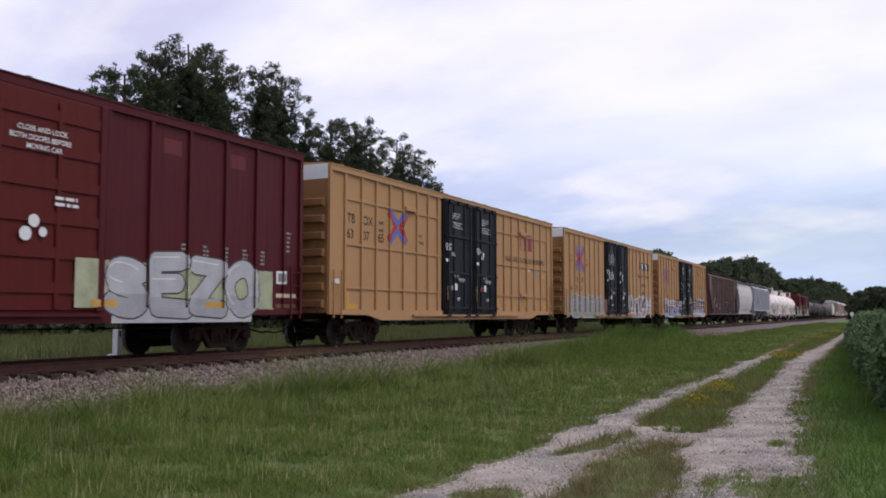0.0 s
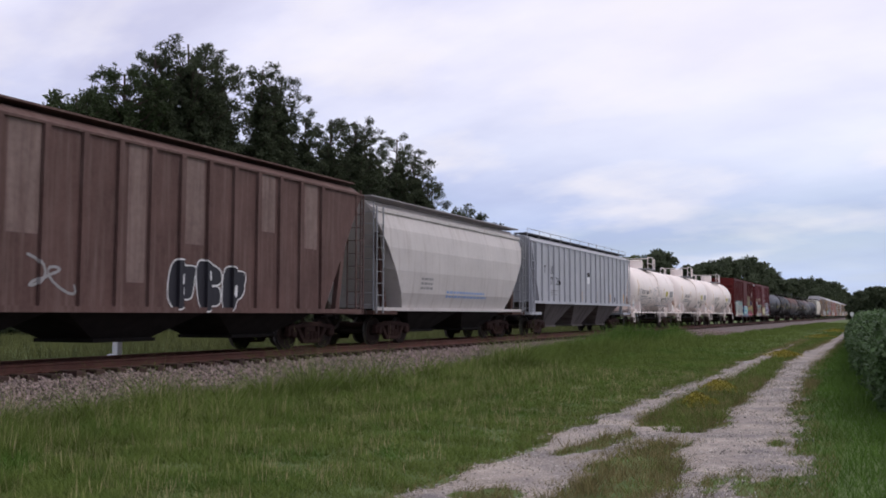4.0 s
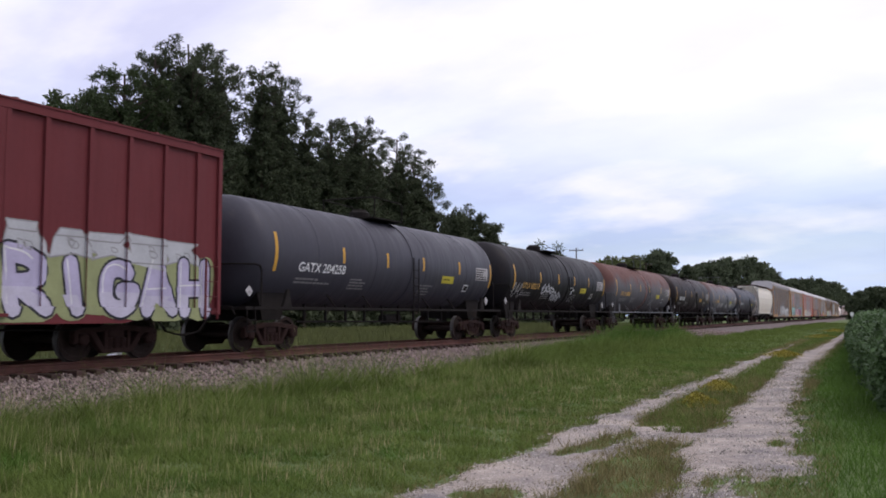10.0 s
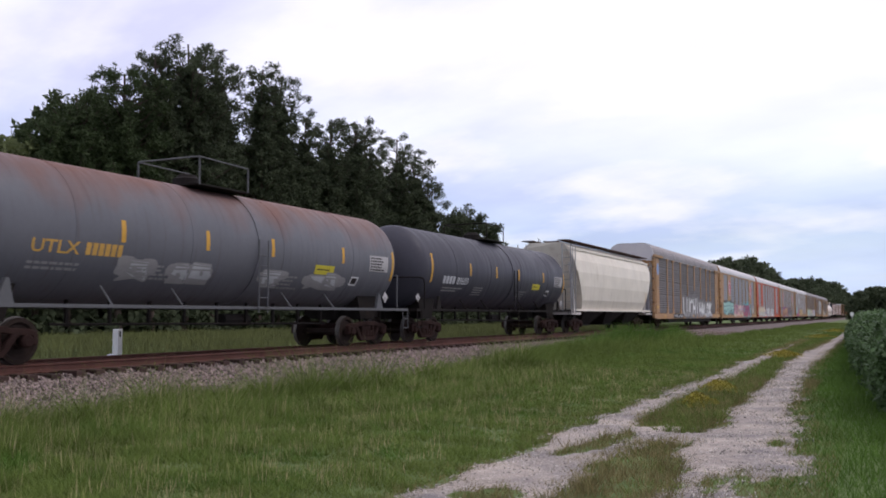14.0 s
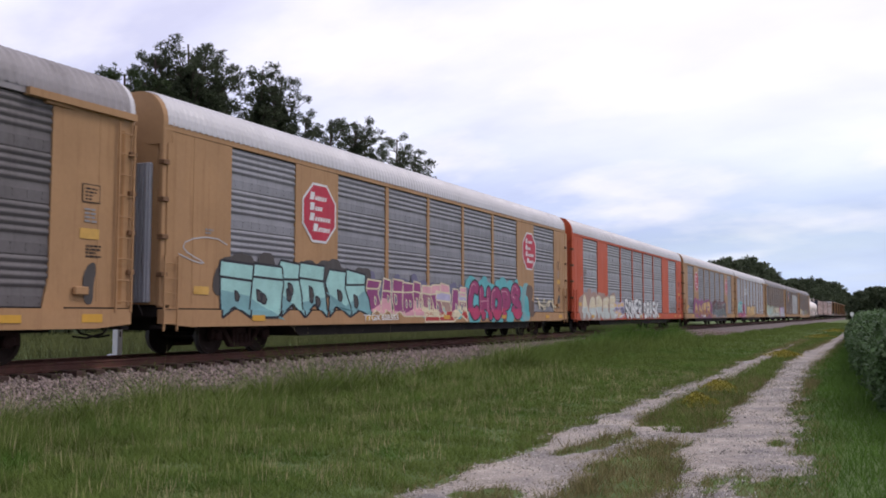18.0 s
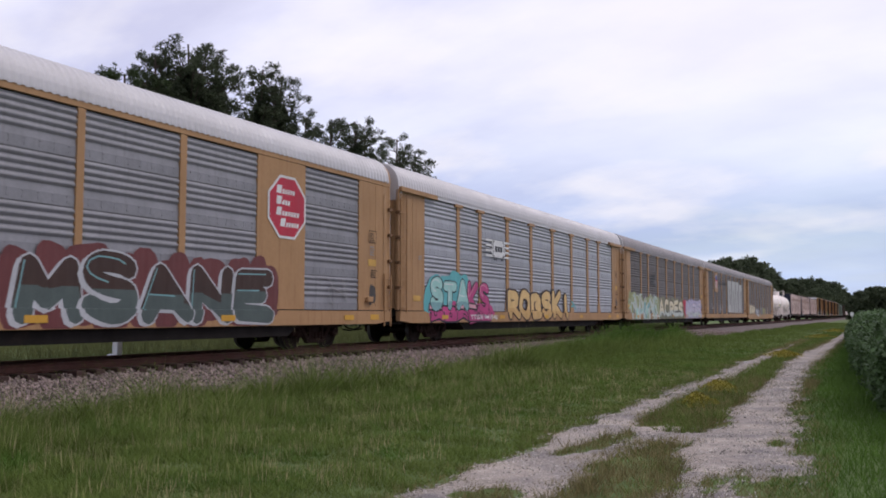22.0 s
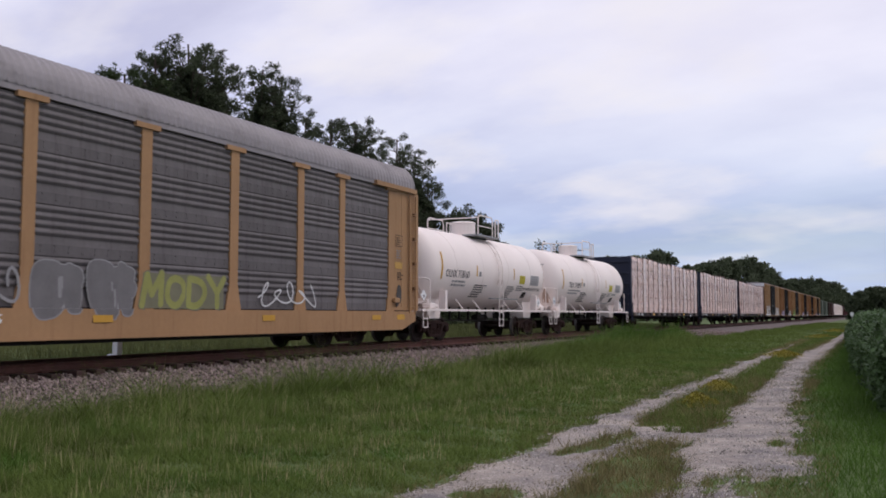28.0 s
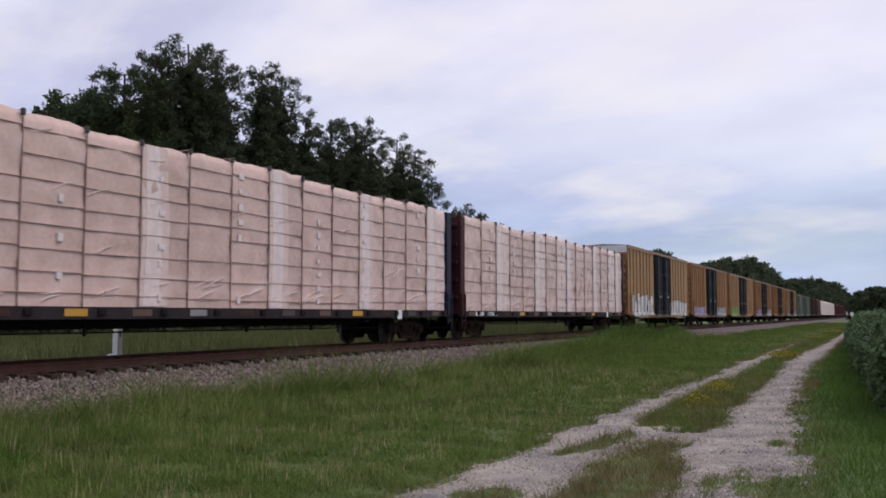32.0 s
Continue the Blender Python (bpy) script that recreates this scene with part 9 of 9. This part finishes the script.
def build_trees():
    P = "tall dark loblolly pine with ragged open crown"
    rows = [  # x, y, height, half width of crown, depth of crown, seed
        (-45, 50.4, 22.05, 3.1, 12, 1), (-45.5, 54.2, 21.9, 2.0, 12, 2), (-45, 47.3, 20.3, 1.7, 10, 3),
        (-45, 59.2, 22.4, 1.6, 13, 4), (-45.5, 62.3, 22.2, 2.1, 14, 5), (-45, 65.3, 19.6, 1.6, 13, 6),
        (-45.5, 70.0, 20.2, 1.9, 15, 7), (-45, 73.8, 20.9, 2.1, 15, 8), (-46, 77.4, 20.4, 2.2, 15, 9),
        (-45, 82.4, 20.7, 2.0, 16, 10), (-45, 86.4, 19.4, 2.3, 15, 11), (-45, 89.6, 16.6, 2.2, 13, 12),
        (-49, 56.5, 17.5, 3.8, 15, 13), (-49, 64.0, 16.5, 3.8, 15, 14), (-50, 76.0, 16.5, 3.8, 15, 15), (-50, 85.0, 15.5, 3.6, 14, 16), (-49, 49.0, 16.5, 3.8, 15, 17), (-49, 70.5, 15.5, 3.6, 14, 18), (-49, 81.0, 15.5, 3.6, 14, 19)]
    for x, y, H, hw, depth, s in rows:
        ob = base("pine_tree", P, "tree", "trackside trees", pose(x, y, float(ground_height(x, y)) - 0.05))
        t, c = pine_meshes(H, hw, depth, s)
        part("trunk", t, None, ob)
        part("crown", c, None, ob, "dark clumped crown with gaps")
    for x, y, H, hw, depth, s in ((-45, 44.2, 18.3, 2.9, 14, 27), (-45, 40.3, 15.9, 1.9, 10, 28), (-45, 37.9, 13.6, 1.1, 6, 29), (-48, 45.5, 16.0, 3.0, 13, 30)):
        ob = base("broadleaf_tree", "dark rounded broadleaf tree among pines", "tree", "trackside trees", pose(x, y, float(ground_height(x, y)) - 0.05))
        t, c = pine_meshes(H, hw, depth, s, 1.5)
        part("trunk", t, None, ob)
        part("crown", c, None, ob, "dark rounded leafy crown")
    for x, y, H, s in ((-45, 34.6, 11.6, 21), (-44, 31.8, 10.6, 22)):
        tree("broadleaf_tree", "sunlit green broadleaf tree at the wood's edge", "broad", x, y, H, s, 0.26, 0.15, 1900, 8, 0.42, LEAF_L, 0)
    # understorey that closes the wood behind the trunks
    g = random.Random(8)
    for k in range(20):
        y = 45 + k * 2.4
        tree("broadleaf_tree", "dark understorey tree at the wood's edge", "broad", -51 + g.uniform(-2, 2), y, (14.0, 16.5, 17.0, 15.5)[k % 4], 23 + k % 4, 0.30, 0.06, 900, 6, 0.66, LEAF, g.uniform(0, 360))
    # trees along the line, farther off
    for x, y, H, s, sp in ((-45, 95.6, 14.0, 31, 0.12), (-45, 100.4, 14.6, 32, 0.13), (-45, 106.0, 13.4, 33, 0.12), (-46, 98.0, 12.5, 33, 0.17), (-47, 104, 11.5, 31, 0.17)):
        tree("pine_tree", "dark pine beyond the railway", "pine", x, y, H, s, sp, 0.15, 2200, 8, 0.45, NEEDLE, 40 * s)
    for x, y, H, s, sp in ((-45, 126.9, 12.2, 41, 0.06), (-45, 131, 11.0, 42, 0.07), (-45, 135.3, 12.5, 41, 0.06)):
        tree("broadleaf_tree", "thin sparse tree beyond the railway", "pine", x, y, H, s, sp, 0.2, 420, 7, 0.5, LEAF_HAZE, 70 * s)
    far = [  # x, y, height, pale or dark, spread
        (-42, 155, 11.3, 1, 0.2), (-42, 162, 12.3, 1, 0.2), (-42, 171, 13.2, 1, 0.2), (-42, 180, 13.1, 1, 0.2),
        (-40, 179, 13.8, 0, 0.22), (-40, 191, 15.2, 0, 0.22), (-40, 200, 14.8, 0, 0.22),
        (-38, 206, 12.6, 0, 0.24), (-38, 219, 13.4, 0, 0.24), (-38, 234, 14.5, 0, 0.24), (-38, 249, 16.5, 0, 0.24), (-38, 264, 17.9, 0, 0.24), (-38, 285, 18.4, 0, 0.24), (-38, 312, 20.6, 0, 0.24), (-38, 340, 21.0, 0, 0.24), (-38, 366, 20.9, 0, 0.24), (-38, 386, 19.2, 0, 0.24),
        (-34, 378, 15.0, 0, 0.33), (-34, 414, 16.9, 0, 0.33), (-34, 460, 18.9, 0, 0.33), (-34, 516, 20.6, 0, 0.33), (-34, 588, 22.9, 0, 0.33), (-34, 668, 24.9, 0, 0.33), (-34, 763, 27.3, 0, 0.33), (-34, 863, 27.6, 0, 0.33), (-34, 977, 27.1, 0, 0.33), (-34, 1105, 24.7, 0, 0.33), (-34, 1251, 24.9, 0, 0.33)]
    for k, (x, y, H, pale, sp) in enumerate(far):
        size = 0.38 + 0.0014 * y
        tree("broadleaf_tree", "pale green roadside tree beyond the railway" if pale else "dark broadleaf tree in the far wood", "broad", x - g.uniform(0, 2), y, H * 0.95, 51 + k % 4, sp, 0.06, 420 if pale else 820, 6, round(size * 1.1, 1), LEAF_L if pale else LEAF_HAZE, g.uniform(0, 360))
    # the trees that close the view where the line runs out
    for k, (x, y, H) in enumerate(((-7.4, 300, 6.5), (-5.4, 304, 8.6), (-3.0, 300, 9.2), (-0.4, 303, 10.2), (2.4, 300, 9.6), (6.5, 304, 11), (10.5, 300, 11.5), (16, 303, 12.0), (23, 300, 12.0))):
        tree("broadleaf_tree", "dark broadleaf tree beside the far end of the path", "broad", x, y, H, 55 + k % 3, 0.27, 0.02, 900, 6, 0.8, LEAF_HAZE, 47 * k)


def build_crop():
    """A dense dark green crop, chest high, along the near side of the path."""
    g = np.random.RandomState(12)
    n = 64000
    y = 13 + 260 * g.rand(n) ** 2.4
    left = np.interp(y, (13, 14.5, 17.6, 21.8, 32, 51, 120, 273), (0.30, 0.15, -0.12, -0.38, -0.82, -1.5, -2.7, -4.6))
    depth = np.abs(g.normal(size=n)) * np.where(g.rand(n) < 0.65, 0.4, 3.2)
    x = left + depth + 0.22 * (patchy(y, 0 * y, 1.6, 3) - 0.5) + 0.16 * (patchy(y, 0 * y, 0.6, 4) - 0.5)
    top = 1.42 + 0.22 * (patchy(x, y, 1.5, 7) - 0.5) + 0.12 * (patchy(x, y, 0.5, 8) - 0.5) + 0.0008 * np.clip(y, 0, 100)
    z = top * np.minimum(1, 0.06 + g.rand(n) ** 0.6) * np.minimum(1, 0.55 + depth * 0.9)
    c = np.stack([x, y, z], -1)
    sz = 0.045 + 0.035 * g.rand(n) + 0.0012 * y
    me = soup("crop_leaves", tuft_soup(c, sz, 4, g, 0.5, 0.42), 4, CROP)
    tagged(new("field_crop", me), "dense dark green leafy crop at the edge of a field", "crop", kind="stuff")


def grass_soup(x, y, h, w, lean, g):
    """Thin pointed blades, one narrow face each, leaning all ways."""
    n = len(x)
    z = ground_height(x, y)
    a = g.uniform(0, 2 * math.pi, n)
    b = g.uniform(0, 2 * math.pi, n)
    k = lean * g.rand(n) ** 0.7 * h
    dx, dy = np.cos(a) * w, np.sin(a) * w
    foot = np.stack([x, y, z], -1)
    side = np.stack([dx, dy, np.zeros(n)], -1)
    tip = np.stack([x + np.cos(b) * k, y + np.sin(b) * k, z + h * (1 - 0.2 * lean)], -1)
    return np.stack([foot - side, foot + side, tip], 1).reshape(-1, 3)


def build_grass():
    g = np.random.RandomState(21)

    def field(name, label, n, x0, x1, y0, y1, hmean, w, mat, keep, lean=0.6, power=2.0):
        x = g.uniform(x0, x1, n)
        y = y0 + (y1 - y0) * g.rand(n) ** power
        k = keep(x, y)
        x, y = x[k], y[k]
        h = hmean(x, y) * g.uniform(0.45, 1.25, len(x))
        ww = w * (0.6 + 0.05 * y) * g.uniform(0.7, 1.3, len(x))
        me = soup(name, grass_soup(x, y, h, ww, lean, g), 3, mat)
        tagged(new(name, me), label, "grass", kind="stuff")

    rank = lambda y: np.interp(y, (24, 28, 31, 34, 38, 42, 48, 57, 60.5), (0.05, 0.24, 0.36, 0.52, 0.72, 0.95, 1.0, 1.1, 0.0))

    def verge_h(x, y):
        ramp = smooth(-4.6, -9.0, x)
        tall = np.exp(-((x + 9.7) / 0.9) ** 2) * (0.04 + 0.60 * patchy(x, y, 2.2, 11) ** 1.7)
        lump = 0.45 + 1.15 * patchy(x, y, 0.7, 41) ** 1.5
        mound = 0.8 * rank(y) * (0.3 + 0.9 * patchy(x, y, 1.6, 42) ** 1.3) * np.exp(-((x + 10.8) / 1.0) ** 2)
        mound = mound + 0.75 * np.exp(-((x + 9.1) / 0.5) ** 2 - ((y - 23.6) / 1.3) ** 2) + 0.55 * np.exp(-((x + 9.3) / 0.5) ** 2 - ((y - 32.5) / 2.4) ** 2)
        return (0.045 + 0.06 * ramp) * lump + 0.20 * patchy(x, y, 1.3, 13) ** 1.5 * (0.35 + 0.65 * ramp) + tall * lump + mound

    edge = lambda y: np.interp(y, (8, 11, 13, 15, 17, 20, 24, 29, 60), (-10.7, -11.1, -11.1, -10.5, -9.9, -10.0, -10.6, -12.1, -12.1))
    soft = lambda x, y: bare(x, y) < 0.09 * g.normal(size=len(x)) + 0.02
    verge = lambda x, y: soft(x, y) & (g.rand(len(x)) > smooth(edge(y) + 1.0, edge(y) - 0.3, x + 0.9 * (patchy(x, y, 1.7, 14) - 0.5)))
    field("verge_grass", "uneven green grass between path and railway", 400000, -12.6, -3.6, 4.5, 34, verge_h, 0.0050, GRASS, verge, 1.25, 1.5)
    field("far_verge_grass", "uneven green grass between path and railway", 130000, -12.4, -3.4, 32, 190, lambda x, y: verge_h(x, y) * (0.75 - 0.35 * smooth(40, 80, y)), 0.0075, GRASS, verge, 0.8, 1.7)
    straw = lambda x, y: verge(x, y) & (patchy(x, y, 1.2, 15) > g.uniform(0.3, 0.8, len(x)))
    field("seed_grass", "dry straw-coloured seed stalks in the grass", 22000, -11.4, -4.0, 4.5, 24, lambda x, y: verge_h(x, y) * 1.05 + 0.09, 0.0030, DRY, straw, 0.3, 1.4)
    field("ballast_weeds", "thin pale weeds along the foot of the ballast", 30000, -12.6, -9.8, 6, 40, lambda x, y: 0.10 + 0.20 * smooth(-12.4, -10.2, x) * (0.4 + patchy(x, y, 1.5, 16)), 0.0026, DRYG, lambda x, y: g.rand(len(x)) < smooth(edge(y) - 1.2, edge(y) + 0.5, x) * (0.2 + 0.8 * patchy(x, y, 1.3, 17)), 0.5, 1.3)
    field("bank_tall_grass", "tall rank grass on the railway bank", 60000, -12.3, -10.0, 23, 62, lambda x, y: 1.1 * rank(y) * (0.15 + 0.85 * np.exp(-((x + 11.1) / 0.7) ** 2)) * (0.35 + 0.9 * patchy(x, y, 1.8, 18) ** 1.3), 0.0042, GRASSY, lambda x, y: g.rand(len(x)) < 0.9, 0.7, 1.2)
    tuft = lambda x, y: verge(x, y) & (patchy(x, y, 1.8, 19) > 0.62)
    field("tall_grass_tufts", "tall lush tufts in the grass", 110000, -11.4, -4.4, 4.5, 40, lambda x, y: 0.10 + 0.24 * smooth(-5.5, -9.5, x) * patchy(x, y, 2.2, 20), 0.0050, GRASSY, tuft, 1.3, 1.5)
    strip = lambda x, y: (x > np.interp(y, PATH_Y, EDGE_2) - 0.05) & (x < np.interp(y, PATH_Y, EDGE_3) + 0.05)
    field("path_grass", "short worn grass between the wheel tracks", 70000, -4.4, -1.6, 12, 120, lambda x, y: 0.07 + 0.20 * patchy(x, y, 1.0, 22) * smooth(40, 25, y), 0.0042, GRASS, lambda x, y: soft(x, y) & strip(x, y), 0.9, 1.7)
    field("dry_path_grass", "dry worn grass between the wheel tracks", 60000, -3.5, -1.2, 4.5, 22, lambda x, y: 0.05 + 0.17 * patchy(x, y, 0.9, 23), 0.0030, DRYG, lambda x, y: soft(x, y) & (strip(x, y) | (bare(x, y) < -0.05)) & (g.rand(len(x)) < 0.25 + patchy(x, y, 0.7, 24)), 0.9, 1.1)
    field("path_weeds", "low green weeds creeping into the gravel", 16000, -3.4, -0.4, 4.5, 13, lambda x, y: 0.05 + 0.10 * patchy(x, y, 0.8, 25), 0.0032, GRASS, lambda x, y: (bare(x, y) < 0.05) & (g.rand(len(x)) < patchy(x, y, 0.5, 26)), 1.0, 1.0)
    right = lambda x, y: soft(x, y) & (x > np.interp(y, PATH_Y, EDGE_4) - 0.3) & (x < 0.9 - 0.035 * (y - 9))
    field("bank_grass", "lush bright green grass beside the crop", 230000, -4.2, 1.2, 4.5, 120, lambda x, y: 0.06 + 0.16 * smooth(-0.1, 1.0, x - np.interp(y, PATH_Y, EDGE_4)) * (0.6 + 0.6 * patchy(x, y, 1.4, 27)), 0.0040, GRASSY, right, 0.9, 1.9)
    field("trackside_grass", "rough grass beyond the railway", 110000, -42, -18.6, 6, 110, lambda x, y: 0.26 + 0.2 * patchy(x, y, 4, 28), 0.0075, GRASS_T, lambda x, y: x < 0, 0.6, 1.3)
    fringe = lambda x, y: np.abs(bare(x, y) + 0.05 + 0.08 * g.normal(size=len(x))) < 0.22
    field("path_fringe", "half-dry grass fringing the wheel tracks", 130000, -4.6, -0.4, 4.5, 60, lambda x, y: 0.03 + 0.07 * patchy(x, y, 0.8, 29), 0.0030, DRYG, fringe, 1.0, 1.7)
    # yellow wildflowers in the middle of the path
    rng = np.random.RandomState(4)
    pts = []
    for cx, cy, n, r in ((-2.72, 15.2, 330, 0.24), (-2.9, 18.3, 300, 0.30), (-2.6, 17.4, 60, 0.3), (-3.1, 33.8, 520, 0.5), (-3.3, 60, 150, 0.8), (-3.4, 80, 180, 0.9)):
        q = rng.normal(size=(n, 2)) * r * np.array([0.5, 1.0])
        z = 0.03 + 0.17 * np.exp(-(q[:, 0] ** 2 + q[:, 1] ** 2) / (r * r)) * rng.uniform(0.5, 1.1, n) + 0.002 * cy
        pts.append(np.stack([cx + q[:, 0], cy + q[:, 1], z], -1))
    pts = np.concatenate(pts)
    me = soup("flowers", tuft_soup(pts, 0.022 + 0.0006 * pts[:, 1], 4, rng, 0.8, 0.5), 4, FLOWER)
    tagged(new("wildflowers", me), "clumps of small yellow wildflowers on the path", "flowers", kind="stuff")


def build_undergrowth():
    """Shrubs and brambles that close the foot of the wood."""
    g = np.random.RandomState(31)
    n = 11000
    y = 22 + 150 * g.rand(n)
    x = -46.5 + 3.0 * g.normal(size=n) * 0.5
    z = (2.6 + 1.2 * np.sin(y * 0.33) + 0.7 * np.sin(y * 0.9)) * g.rand(n) ** 0.8
    me = soup("undergrowth_leaves", tuft_soup(np.stack([x, y, z], -1), np.full(n, 0.55), 5, g, 0.8, 0.35), 4, NEEDLE)
    tagged(new("undergrowth", me), "dark shrubs and brambles at the foot of the wood", "shrubs", kind="stuff")


build_trees()
build_undergrowth()
build_crop()
build_grass()


# ---- small things beside the line ----
def milepost():
    ob = base("milepost", "white square post with a black mark beside the railway", "post", at=pose(-18.2, 17.9, float(ground_height(-18.2, 17.9)) - 0.05))
    part("post", box(-0.09, 0.09, -0.09, 0.09, 0, 0.98, 0.01), WHITE, ob)
    part("mark", box(0.088, 0.096, -0.02, 0.02, 0.78, 0.93), STENC, ob)


def rag_heap():
    bm = bmesh.new()
    bmesh.ops.create_icosphere(bm, subdivisions=3, radius=0.17)
    for v in bm.verts:
        v.co *= 1 + 0.5 * noise.noise(v.co * 7)
        v.co.z = max(-0.03, v.co.z * 0.75)
    ob = part("white_bag", bm, S_LILACW, None, at=(-17.9, 17.45, float(ground_height(-17.9, 17.45)) + 0.16))
    tagged(ob, "crumpled white plastic bag on the ground by the post", "bag")


S_LILACW = material("crumpled_white_plastic", (0.6, 0.6, 0.72), 0.4, 0, 0.2, 9, bump=0.6, bump_scale=20)
milepost()
rag_heap()


def utility_pole(x, y, H):
    ob = base("utility_pole", "weathered wooden utility pole with a crossarm", "pole", at=pose(x, y, 0))
    bm = bmesh.new()
    limb(bm, (0, 0, 0), (0, 0, H), 0.16, 0.1, 8)
    part("pole", bm, BARK, ob)
    part("crossarm", box(-1.2, 1.2, -0.06, 0.06, H - 0.5, H - 0.36), BARK, ob)
    for k in (-1.05, -0.4, 0.4, 1.05):
        part("insulator", lathe(bmesh.new(), [(H - 0.36, 0.05), (H - 0.2, 0.06), (H - 0.16, 0.03)], 8, "z", (k, 0, 0)), GREYST, ob)


utility_pole(-45, 144, 12.6)
utility_pole(-40, 172, 11.5)


def far_marker():
    ob = base("signal_post", "small white signal post far down the line", "signal", at=pose(-7.5, 292, 0))
    part("post", box(-0.12, 0.12, -0.12, 0.12, 0, 2.3), WHITE, ob)
    part("head", box(-0.45, 0.45, -0.15, 0.15, 1.3, 2.3, 0.04), WHITE, ob)


far_marker()


# ---- movement ----
def motions():
    for car, s in CARS:
        walk(car, [(t, pose(TRACK, s - rolled(t), RAIL)) for t in range(0, 33, 2)])
    for w in (-1, 1):
        first, *rest = WHEELS[w]
        walk(first, [(k / 30, pose(0, 0.89 * w, 0.44, math.degrees(rolled(k / 30) / 0.44))) for k in range(961)])
        keys = first.animation_data
        for ob in rest:
            ob.rotation_mode = "QUATERNION"
            ob.animation_data_create()
            ob.animation_data.action = keys.action
            ob.animation_data.action_slot = keys.action_slot


motions()
